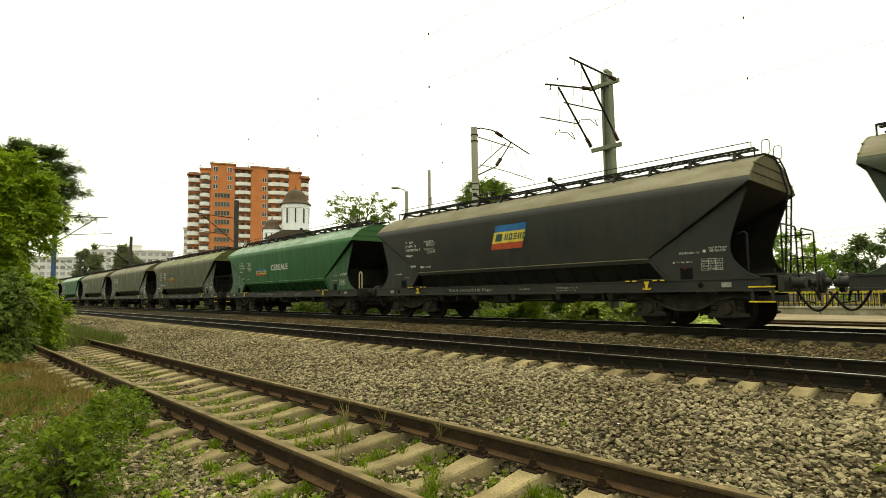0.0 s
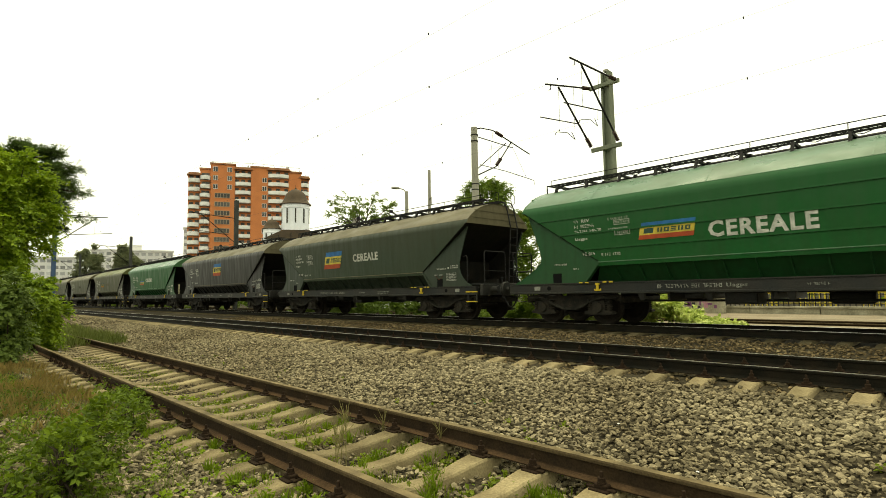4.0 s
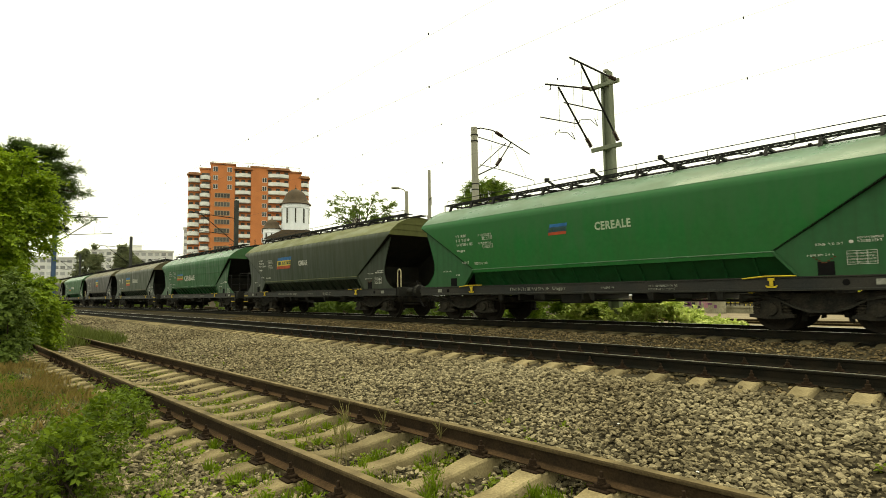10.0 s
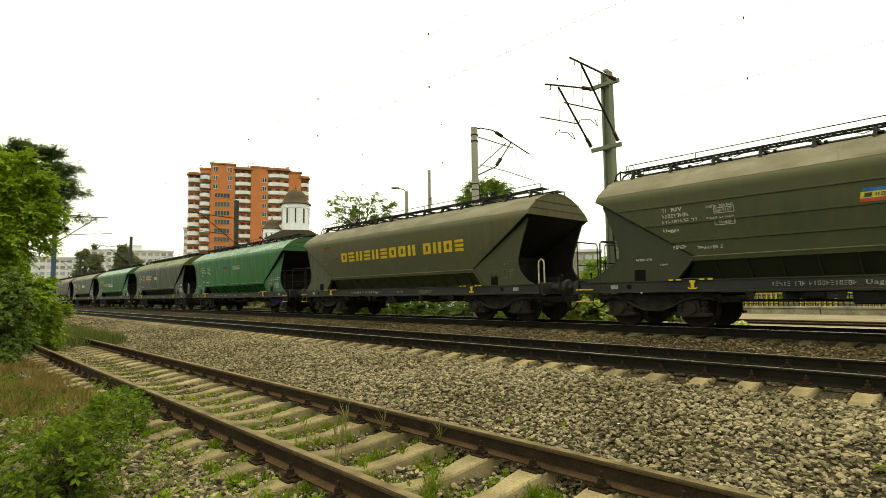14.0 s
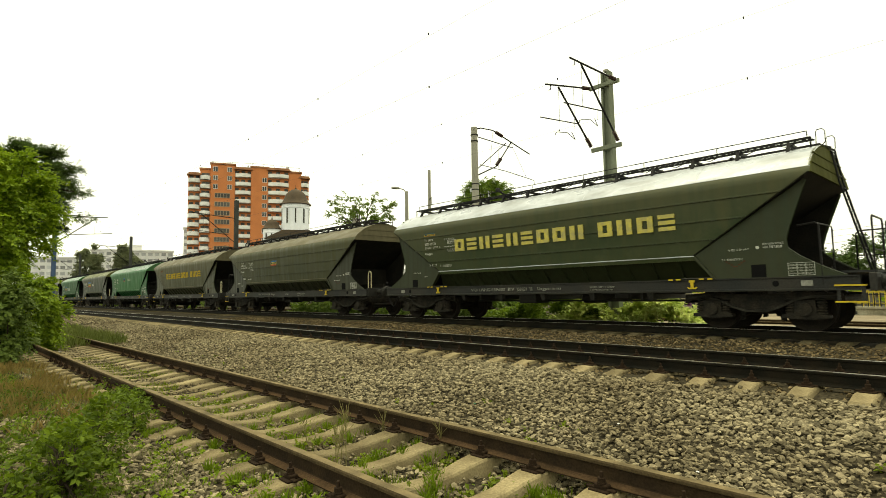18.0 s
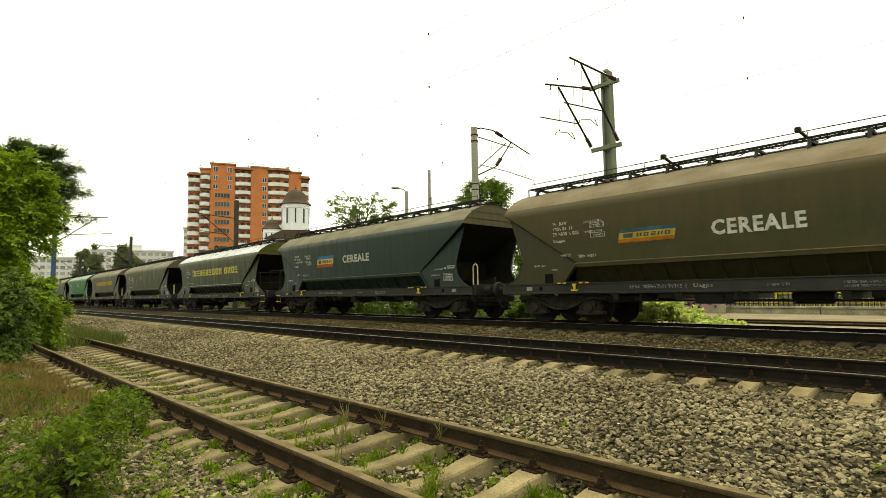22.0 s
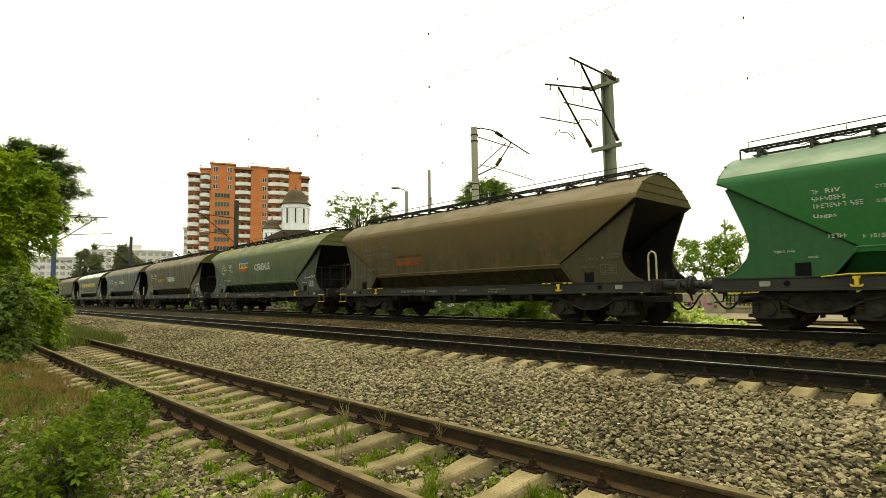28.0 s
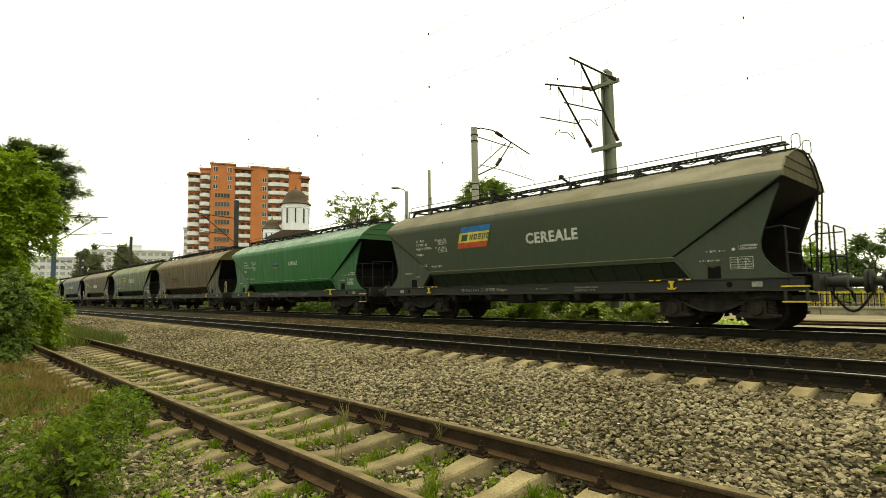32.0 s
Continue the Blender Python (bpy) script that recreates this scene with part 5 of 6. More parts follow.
# ---- poles and wires ----
def catenary_pole():
    """Steel pole of two channels with cross brackets and two hinged arms, behind the train's track."""
    t = thing("catenary_pole", "grey-green steel catenary pole with two braced arms", "catenary pole", at=(-9.88, 17.0, -0.4))
    bm = bmesh.new()
    for s in (-1, 1):
        bm_prism(bm, [(s * 0.17 - 0.035, 0), (s * 0.17 + 0.035, 0), (s * 0.12 + 0.035, 9.0), (s * 0.12 - 0.035, 9.0)], -0.14, 0.14)
    bm_prism(bm, [(-0.15, 0), (0.15, 0), (0.11, 8.95), (-0.11, 8.95)], -0.03, 0.03)
    part("mast", bm, M_POLEPAINT, t)
    bm = bmesh.new()
    bm_box(bm, -0.08, 0.08, -0.1, 0.1, 9.0, 9.1, 0.02)
    part("cap", bm, M_CONCRETE, t)
    for z in (8.5, 6.26):
        bm = bmesh.new()
        bm_box(bm, -0.58, 0.58, -0.25, -0.15, z - 0.07, z + 0.07, 0.01)
        part("bracket", bm, M_POLEPAINT, t)
    for x, tip, knee, outer, hub, hook in ((0.52, (-3.02, 8.50), (-2.4, 8.46), (-3.4, 6.98), (-1.55, 6.82), (-2.6, 6.59)), (-0.52, (-2.87, 8.0), (-2.18, 8.08), (-3.2, 6.84), (-1.3, 6.66), (-2.4, 6.48))):
        top, low = Vector((x, -0.25, 8.5)), Vector((x, -0.25, 6.3))
        tip, knee, outer, hub, hook = (Vector((x, y, z)) for y, z in (tip, knee, outer, hub, hook))
        bm = bmesh.new()
        bm_tube(bm, [top.lerp(tip, 0.1), tip], 0.03, 8)
        bm_tube(bm, [tip.lerp(top, 0.1), tip.lerp(top, 0.1) + Vector((0, 0.0, -0.16)), tip.lerp(top, 0.08) + Vector((0, -0.06, -0.2))], 0.014, 5)
        part("top_arm", bm, M_DARKMETAL, t)
        bm = bmesh.new()
        bm_tube(bm, [low.lerp(knee, 0.12), knee], 0.034, 8)
        part("strut", bm, M_DARKMETAL, t)
        bm = bmesh.new()
        bm_tube(bm, [outer, low.lerp(knee, 0.42)], 0.02, 6)
        bm_tube(bm, [hub.lerp(outer, 0.1), hub + Vector((0, 0, -0.2)), hub.lerp(hook, 0.4) + Vector((0, 0, 0.02)), hook + Vector((0, 0.1, 0.05)), hook, hook + Vector((0, -0.02, -0.08))], 0.013, 5)
        part("steady_arm", bm, M_DARKMETAL, t)
        bm = bmesh.new()
        bm_tube(bm, [knee, hub.lerp(outer, 0.45)], 0.006, 4)
        bm_tube(bm, [top.lerp(tip, 0.4), hub], 0.006, 4)
        part("dropper", bm, M_WIRE, t)
        for a, b in ((top, tip), (low, knee)):
            d = (b - a).normalized()
            prof = []
            for j in range(6):
                prof += [(0.035, 0.10 + j * 0.065), (0.07, 0.12 + j * 0.065), (0.07, 0.14 + j * 0.065), (0.035, 0.16 + j * 0.065)]
            bm = bmesh.new()
            bm_lathe(bm, prof, 8)
            o = part("insulator", bm, M_INSUL, t, "dark ribbed insulator", at=a)
            o.rotation_euler = d.to_track_quat("Z", "Y").to_euler()


M_INSUL = mat("insulator_brown", (0.05, 0.025, 0.018), 0.3, vary=0.1, bump=0)
M_WIRE = mat("wire_copper", (0.05, 0.05, 0.05), 0.6, 0.2, vary=0.1, bump=0)


def round_pole(name, label, x, y, z0, z1, r0, r1, material):
    t = thing(name, label, "pole", at=(x, y, z0))
    bm = bmesh.new()
    bm_lathe(bm, [(r0, 0), (r1, z1 - z0)], 14)
    part("shaft", bm, material, t, smooth=True)
    return t


def mast_arms(t):
    """A hinged arm with strut, steady arm and droppers on a mast, reaching away over the next track."""
    for nm, r, pts in (("top_arm", 0.035, ((0.2, 10.3), (0.5, 10.42), (1.5, 10.48), (4.72, 9.65))), ("tie", 0.028, ((0.2, 9.88), (3.17, 9.77))), ("strut", 0.035, ((0.2, 7.75), (1.71, 8.45), (3.08, 10.1))), ("steady_arm", 0.022, ((0.42, 8.36), (2.6, 8.3), (5.09, 8.1), (5.1, 7.85))), ("brace", 0.025, ((0.2, 8.1), (2.6, 9.95)))):
        bm = bmesh.new()
        bm_tube(bm, [(0, y, z) for y, z in pts], r, 6)
        part(nm, bm, M_DARKMETAL, t)
    for (a, b), (c, d) in (((1.5, 10.4), (1.2, 8.4)), ((3.0, 10.05), (4.4, 8.15)), ((2.0, 9.9), (1.9, 8.4))):
        bm = bmesh.new()
        bm_tube(bm, [(0, a, b), (0, c, d)], 0.009, 4)
        part("dropper", bm, M_WIRE, t)
    for y, z, s in ((1.75, 10.42, -0.25), (1.75, 8.55, 1.1)):
        prof = []
        for j in range(7):
            prof += [(0.05, j * 0.08), (0.1, 0.02 + j * 0.08), (0.1, 0.05 + j * 0.08), (0.05, 0.07 + j * 0.08)]
        bm = bmesh.new()
        bm_lathe(bm, prof, 8)
        o = part("insulator", bm, M_INSUL, t, "dark ribbed insulator", at=(0, y, z))
        o.rotation_euler = Vector((0, 1, s)).to_track_quat("Z", "Y").to_euler()


def wire(name, label, pts, r=0.006):
    bm = bmesh.new()
    bm_tube(bm, pts, r, 5)
    thing(name, label, "overhead wire", "overhead wires", mesh=done(bm, name, M_WIRE))


catenary_pole()
p2 = round_pole("catenary_mast", "pale round concrete catenary mast with a braced arm", -20.2, 20.9, -0.5, 9.85, 0.23, 0.17, M_CONCRETE)
mast_arms(p2)
bm = bmesh.new()
for z in (9.9, 9.55, 7.2, 6.9):
    bm_lathe(bm, [(0.21, z), (0.21, z + 0.05)], 12)
part("collar", bm, M_DARKMETAL, p2)


def far_pole(x, y, z1, reach, material=None, label="dark steel catenary pole with an arm over the track"):
    """A steel catenary pole seen from afar."""
    t = thing("catenary_pole", label, "catenary pole", at=(x, y, -0.45))
    bm = bmesh.new()
    bm_box(bm, -0.17, 0.17, -0.14, 0.14, 0, z1, 0.03)
    part("mast", bm, material or M_FARPOLE, t)
    bm = bmesh.new()
    s = 1 if reach > 0 else -1
    bm_tube(bm, [(0, s * 0.1, 7.55), (0, reach, 7.75)], 0.035, 6)
    bm_tube(bm, [(0, s * 0.1, 5.6), (0, reach * 0.8, 7.7)], 0.035, 6)
    bm_tube(bm, [(0, s * 0.6, 6.2), (0, reach * 1.1, 6.5)], 0.025, 6)
    bm_tube(bm, [(0, reach * 0.75, 7.7), (0, reach * 0.75, 6.4)], 0.012, 4)
    part("arm", bm, M_DARKMETAL, t)


M_FARPOLE = mat("pole_dark_steel", (0.06, 0.062, 0.055), 0.7, vary=0.1, scale=2, fine=20)
M_BLUEPOLE = mat("pole_blue_steel", (0.05, 0.09, 0.17), 0.6, vary=0.1, scale=2, fine=20)
far_pole(-42.9, 17.0, 9.0, -3.4)
far_pole(-76.0, 17.0, 9.0, -3.4)
far_pole(-110.0, 17.0, 9.0, -3.4)
far_pole(-49.6, 6.0, 9.0, 3.4, M_BLUEPOLE, "blue-painted steel catenary pole with an arm over the track")

lamp = round_pole("street_lamp", "concrete street lamp post with a curved bracket and grey head", -31.6, 25.3, -0.5, 8.55, 0.16, 0.12, M_CONCRETE)
bm = bmesh.new()
bm_tube(bm, [(0, 0, 8.9), (-0.15, -0.15, 9.2), (-0.42, -0.42, 9.32)], 0.035, 6)
part("bracket", bm, M_CONCRETE, lamp)
bm = bmesh.new()
bm_loft(bm, [[(-0.38 - 0.42 * k + dx, -0.38 - 0.42 * k + dy, 9.32 + 0.04 * k + dz) for dx, dy, dz in ((-w, w, 0.05), (w, -w, 0.05), (w, -w, -0.06), (-w, w, -0.06))] for k, w in ((0, 0.08), (0.35, 0.17), (0.9, 0.12), (1.0, 0.04))])
part("lamp_head", bm, M_CONCRETE, lamp)
pole = round_pole("utility_pole", "slim weathered wooden pole with a small bracket", -29.0, 25.3, -0.5, 9.7, 0.15, 0.10, M_CONCRETE)
bm = bmesh.new()
bm_tube(bm, [(-0.3, 0.2, 8.1), (0.9, -0.6, 8.05)], 0.03, 5)
bm_tube(bm, [(0.85, -0.58, 8.05), (0.85, -0.58, 7.5)], 0.025, 5)
part("bracket", bm, M_DARKMETAL, pole)
round_pole("short_pole", "short pale concrete pole among leaves", -37.5, 24.5, -0.5, 8.2, 0.2, 0.17, M_CONCRETE)

# contact and carrier wires over the two main tracks, with droppers and clamps
def sag(x):
    return 0.30 * math.sin(math.pi * ((x + 9.9) % 33) / 33)


clamp = shared("clamp", "clamp", M_DARKMETAL, lambda bm: bm_box(bm, -0.012, 0.012, -0.012, 0.012, -0.035, 0.02))
for y, low, high in ((TRACK_C, 5.9, 7.55), (TRACK_B, 5.95, 7.3)):
    for z in (low, high):
        pts = [(-110 + k * 6, y, z - (sag(-110 + k * 6) if z > 6 else 0.0)) for k in range(25)]
        bm = bmesh.new()
        bm_tube(bm, pts, 0.0028, 5)
        w = thing("overhead_wire", "thin grey overhead wire with small clamps", "overhead wire", "overhead wires", mesh=done(bm, "overhead_wire", M_WIRE))
        for k in range(14):
            x = -4.4 - k * 5.4
            part("clamp", clamp, None, w, at=(x, y, z - (sag(x) if z > 6 else 0.0)))


for x in (-22.0, 10.0):
    round_pole("utility_pole", "distant slim pole that carries power lines", x, 60.15, -0.5, 8.2, 0.13, 0.1, M_CONCRETE)
for h, d in ((5.95, 0.046), (5.35, 0.061), (4.7, 0.076)):
    wire("power_line", "thin distant power line sloping across the trees", [(x, 60, h + d * (x + 16.5)) for x in (-22, -12, -2, 10)], 0.012)


# ---- buildings ----
def face_pose(x, y):
    """Pose at a place with local -y turned to the camera."""
    a = math.atan2(-x, y)
    return pose(x, y, -0.5, 0, 0, math.degrees(a))


M_BANDFRAME = mat("window_frame_beige", (0.42, 0.34, 0.24), 0.8, vary=0.1, scale=2, fine=10)


def tower_block():
    """Orange apartment tower: flat bays with windows between stacks of white balconies."""
    t = thing("apartment_tower", "orange-red apartment tower with rows of white curved balconies", "apartment building", at=face_pose(-174.0, 72.6))
    bays = ((-14.76, -11.33, 43.40, 4.5), (-11.51, -4.11, 45.12, 3.5), (0.95, 6.37, 44.74, 3.5), (13.23, 17.38, 43.78, 4.0))
    backs = ((-18.37, -14.76, 41.29, 5.2), (-4.29, 1.13, 43.78, 4.6), (6.19, 13.41, 44.16, 4.4), (16.84, 20.09, 42.05, 5.4))
    for a, b, top, d in bays:
        bm = bmesh.new()
        bm_box(bm, a, b, d, 20, 0, top)
        part("wall", bm, M_ORANGE, t)
        bm = bmesh.new()
        bm_box(bm, a - 0.3, b + 0.3, d - 0.3, 20.3, top, top + 0.5)
        part("roof_edge", bm, M_BROWNROOF, t)
    for a, b, top, d in backs:
        bm = bmesh.new()
        bm_box(bm, a, b, d, 20, 0, top)
        part("wall", bm, M_ORANGE, t)
        bm = bmesh.new()
        bm_prism(bm, [(a - 0.4, top), (b + 0.4, top), (b - 0.2, top + 0.8), (a + 0.4, top + 0.8)], d - 1.6, 20)
        part("roof_edge", bm, M_BROWNROOF, t)
    win = shared("towerwin", "window", M_WINDOW, lambda bm: bm_box(bm, -0.7, 0.7, -0.06, 0.04, 0, 1.5))
    wfr = shared("towerframe", "window_frame", M_BALCONY, lambda bm: [bm_box(bm, x - 0.04, x + 0.04, -0.1, 0.0, 0, 1.5) for x in (-0.7, 0.0, 0.7)] + [bm_box(bm, -0.74, 0.74, -0.1, 0.0, z - 0.04, z + 0.04) for z in (0, 1.5)])
    band = shared("towerband", "window", M_WINDOW, lambda bm: bm_box(bm, -2.3, 2.3, -0.06, 0.04, 0, 1.5))
    bandfr = shared("towerbandfr", "window_frame", M_BANDFRAME, lambda bm: [bm_box(bm, x - 0.07, x + 0.07, -0.12, 0.0, 0, 1.5) for x in (-2.3, -1.4, -0.5, 0.4, 1.4, 2.3)] + [bm_box(bm, -2.4, 2.4, -0.12, 0.0, z - 0.08, z + 0.08) for z in (0, 1.5)])
    for fl in range(13):
        z = 45.12 - 2.35 - (12 - fl) * 2.92
        if z < 0.3:
            continue
        for x, d in ((-10.07, 3.5), (-8.08, 3.5), (-5.73, 3.5), (5.28, 3.5), (14.13, 4.5), (16.30, 4.5)):
            if z + 1.7 < (43.78 if x > 0 else 45.12):
                if x in (-10.07, -5.73) and fl < 10:
                    continue
                if x == -8.08 and fl >= 10:
                    continue
                w = part("window", band if x == -8.08 else win, None, t, at=(x + (0.2 if x == -8.08 else 0), d, z))
                part("window_frame", bandfr if x == -8.08 else wfr, None, w)

    def balcony(bm, w):
        n = 9
        out = [(-w / 2 + w * j / (n - 1), -1.5 * math.sin(math.pi * j / (n - 1)) ** 0.6 - 0.2) for j in range(n)]
        ring = [(x, y) for x, y in out] + [(w / 2, 0.6), (-w / 2, 0.6)]
        bm_loft(bm, [[(x, y, 0) for x, y in ring], [(x, y, 0.16) for x, y in ring]])
        inner = [(x * 0.96, y + 0.12) for x, y in out]
        lo = [[(x, y, z) for x, y in o] for o, z in ((out, 0.0), (out, 1.3), (inner, 1.3), (inner, 0.1))]
        bm_loft(bm, lo, cap=False, closed=False)
    for a, b, d, top in ((-18.37, -14.58, 5.2, 41.67), (-14.76, -11.51, 4.5, 42.63), (-4.47, 1.49, 4.6, 43.97), (6.01, 13.41, 4.4, 44.36), (16.66, 20.09, 5.4, 41.86)):
        w = b - a
        me = shared(("balc", a), "balcony", M_BALCONY, lambda bm, w=w: balcony(bm, w))
        dark = shared(("loggia", a), "loggia_window", M_WINDOW, lambda bm, w=w: [bm_box(bm, x - 0.6, x + 0.6, -0.05, 0.03, 0.1, 2.3) for x in np.linspace(-w / 2 + 1.0, w / 2 - 1.0, max(2, int(w / 1.9)))])
        for fl in range(14):
            z = top - 2.75 - (13 - fl) * 2.92
            if z > 0.2:
                bl = part("balcony", me, None, t, "white curved balcony parapet", at=((a + b) / 2, d, z))
                part("loggia_window", dark, None, bl)
    bm = bmesh.new()
    rng = random.Random(8)
    for j in range(26):
        x = rng.uniform(-11.69, 17.20)
        bm_tube(bm, [(x, 8, 45.12), (x, 8, 45.12 + rng.uniform(0.4, 1.6))], 0.06, 4)
    bm_tube(bm, [(-11.51, 5, 46.27), (3.66, 5, 46.47), (17.20, 5, 45.70)], 0.06, 4)
    part("roof_railing", bm, M_FARPOLE, t)
    bm = bmesh.new()
    bm_lathe(bm, [(0.05, 0), (0.6, 0.25), (0.62, 0.3)], 12, "y", at=(12.87, 5, 45.70))
    part("roof_dish", bm, M_GREYWALL, t)


M_BROWNROOF = mat("roof_edge_brown", (0.40, 0.19, 0.10), 0.85, vary=0.1, scale=0.5, fine=4)


def church():
    """White church: two drums with slit windows under dark bell domes."""
    t = thing("church", "white plastered church with dark bell-shaped domes", "church", at=face_pose(-109.4, 56.4))

    def drum(cx, r, z0, z1, zt, n):
        d = bmesh.new()
        bm_lathe(d, [(r, z0), (r, z1 - 1.0), (r * 1.03, z1 - 0.9), (r * 1.03, z1 - 0.7), (r, z1 - 0.6), (r, z1)], 16, at=(cx, 0, 0))
        w = part("drum", d, M_PLASTER, t)
        d = bmesh.new()
        h = zt - z1
        bm_lathe(d, [(r * 1.12, z1 - 0.05), (r * 1.13, z1 + 0.06), (r * 0.96, z1 + 0.14 * h), (r * 0.84, z1 + 0.34 * h), (r * 0.77, z1 + 0.5 * h), (r * 0.66, z1 + 0.68 * h), (r * 0.45, z1 + 0.84 * h), (r * 0.2, z1 + 0.95 * h), (0.05, zt)], 20, at=(cx, 0, 0))
        part("dome", d, M_DOME, t, "dark brown metal dome", smooth=True)
        for j in range(n):
            a = -math.pi / 2 + (j - (n - 1) / 2) * 0.62
            d = bmesh.new()
            bm_box(d, -0.15, 0.15, -0.08, 0.08, z0 + 0.3 * (z1 - z0), z1 - 1.1)
            o = part("slit_window", d, M_WINDOW, w, at=(cx + r * math.cos(a), r * math.sin(a), 0))
            o.rotation_euler = (0, 0, a + math.pi / 2)
        d = bmesh.new()
        bm_lathe(d, [(0.16, zt - 0.1), (0.18, zt + 0.1), (0.05, zt + 0.25), (0.04, zt + 0.8)], 8, at=(cx, 0, 0))
        part("finial", d, M_DOME, t)
    drum(0.00, 2.98, 15.21, 21.28, 24.89, 5)
    drum(-4.91, 1.86, 12.63, 15.86, 18.05, 3)
    bm = bmesh.new()
    bm_box(bm, -5.81, 6.07, -3, 10, 0, 13.53)
    part("nave", bm, M_PLASTER, t)
    bm = bmesh.new()
    bm_prism(bm, [(-6.33, 13.53), (6.58, 13.53), (2.84, 15.34), (-2.58, 15.34)], -4, 11)
    part("roof", bm, M_DOME, t)


def slab_block(name, label, x0, y0, length, depth, height, floors, cols, wall, win_h=1.4, turn=0.0):
    """A long block of flats with its windows."""
    t = thing(name, label, "apartment building", at=face_pose(x0, y0) @ pose(0, 0, 0, 0, 0, turn))
    bm = bmesh.new()
    bm_box(bm, -length / 2, length / 2, 0, depth, 0, height)
    part("wall", bm, wall, t)
    bm = bmesh.new()
    bm_box(bm, -length / 2 - 0.3, length / 2 + 0.3, -0.4, depth + 0.3, height, height + 0.7)
    part("roof", bm, M_GREYWALL, t)
    bm = bmesh.new()
    bm_box(bm, -length * 0.2, length * 0.1, 2, depth - 2, height + 0.7, height + 3.0)
    part("stair_house", bm, M_GREYWALL, t)
    fh = height / floors
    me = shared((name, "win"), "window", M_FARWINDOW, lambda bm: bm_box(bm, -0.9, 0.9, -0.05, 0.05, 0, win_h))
    for f in range(floors):
        for c in range(cols):
            x = -length / 2 + length * (c + 0.5) / cols
            part("window", me, None, t, at=(x, 0, f * fh + 0.9))
    return t


tower_block()
church()
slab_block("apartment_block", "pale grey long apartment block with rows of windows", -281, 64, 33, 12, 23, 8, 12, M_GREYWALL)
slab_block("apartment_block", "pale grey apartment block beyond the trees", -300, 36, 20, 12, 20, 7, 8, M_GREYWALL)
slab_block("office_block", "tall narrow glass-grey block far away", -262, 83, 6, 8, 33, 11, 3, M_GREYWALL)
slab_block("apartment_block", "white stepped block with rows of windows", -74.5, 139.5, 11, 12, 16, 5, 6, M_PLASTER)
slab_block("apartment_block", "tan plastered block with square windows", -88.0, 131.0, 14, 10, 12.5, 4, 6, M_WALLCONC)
slab_block("low_house", "low pale wall of a house behind the hedge", -38, 33, 9, 6, 3.0, 1, 3, M_PLASTER)


# ---- plants ----
def tree(name, label, base, trunk_h, r, centre_h, spread, n, cr, count, leaf, material, seed, limbs=7, flat=0.8):
    """Tapered trunk, limbs, and a crown of leaf clumps with gaps."""
    rng = np.random.default_rng(seed)
    t = thing(name, label, "tree", at=base)
    c, rr = clumps(rng, (0, 0, centre_h), spread, n, *cr)
    bm = bmesh.new()
    top = Vector((rng.normal(0, 0.15), rng.normal(0, 0.15), trunk_h))
    bm_tube(bm, [(0, 0, -0.2), Vector((0.05, 0, trunk_h * 0.5)), top], r, 8, r2=r * 0.55)
    for k in range(min(limbs, n)):
        q = Vector(c[k])
        mid = top.lerp(q, 0.5) + Vector((0, 0, 0.12 * trunk_h))
        bm_tube(bm, [top * rng.uniform(0.6, 1.0), mid, q], r * 0.38, 6, r2=r * 0.08)
    part("trunk", bm, M_BARK, t)
    part("crown", sprays("crown", c, (0, 0, centre_h - spread[2]), count // 9, (cr[0] + cr[1]) * 0.62, 9, leaf * 1.1, material, seed + 1, 0.3, 1.0, 0.2, 0.5), None, t)
    return t


# sparse and dense trees behind the train
tree("tree", "sparse broad-leaved tree with visible twigs", (-33.2, 22.4, -0.5), 5.0, 0.16, 7.3, (3.2, 2.4, 1.5), 70, (0.2, 0.5), 3300, 0.17, L_FAR, 11, 22)
tree("tree", "dense round broad-leaved tree", (-43.9, 46.9, -0.5), 7.5, 0.3, 12.7, (2.9, 2.9, 2.4), 36, (0.6, 1.2), 12000, 0.25, L_FAR, 13)
tree("tree", "dense dark green tree behind the mast", (-28.6, 35.2, -0.5), 3.2, 0.2, 4.7, (1.5, 1.5, 3.2), 40, (0.45, 0.85), 10000, 0.2, L_FAR, 17)
for x, y, h, s, sd in ((-26.0, 55.0, 6.2, 2.6, 20), (-22.4, 56.0, 6.0, 2.6, 21), (-18.6, 55.0, 6.4, 2.8, 22), (-15.0, 57.0, 5.4, 2.4, 23), (-31.0, 52.0, 4.6, 2.4, 24)):
    tree("tree", "young bright green tree with an airy crown", (x, y, -0.5), h * 0.5, 0.14, h * 0.75, (s, s, h * 0.38), 26, (0.45, 0.95), 4200, 0.26, L_YOUNG, sd, 9)
for x, y, h, s, sd in ((-15.0, 92, 9.5, 4.2, 31), (-8.0, 95, 8.0, 4.0, 32), (-2.5, 92, 8.5, 4.5, 33), (-20.5, 97, 6.5, 3.5, 34)):
    tree("tree", "tall dark green tree in the distance", (x, y, -0.5), h * 0.5, 0.2, h * 0.62, (s, s, h * 0.36), 22, (0.8, 1.5), 4200, 0.4, L_DARK, sd, 6)
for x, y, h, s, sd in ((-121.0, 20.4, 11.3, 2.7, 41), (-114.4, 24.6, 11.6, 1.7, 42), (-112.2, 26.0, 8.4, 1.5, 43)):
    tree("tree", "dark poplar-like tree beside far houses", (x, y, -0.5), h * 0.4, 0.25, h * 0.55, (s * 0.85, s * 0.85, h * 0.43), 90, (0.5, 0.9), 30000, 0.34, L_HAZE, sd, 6)


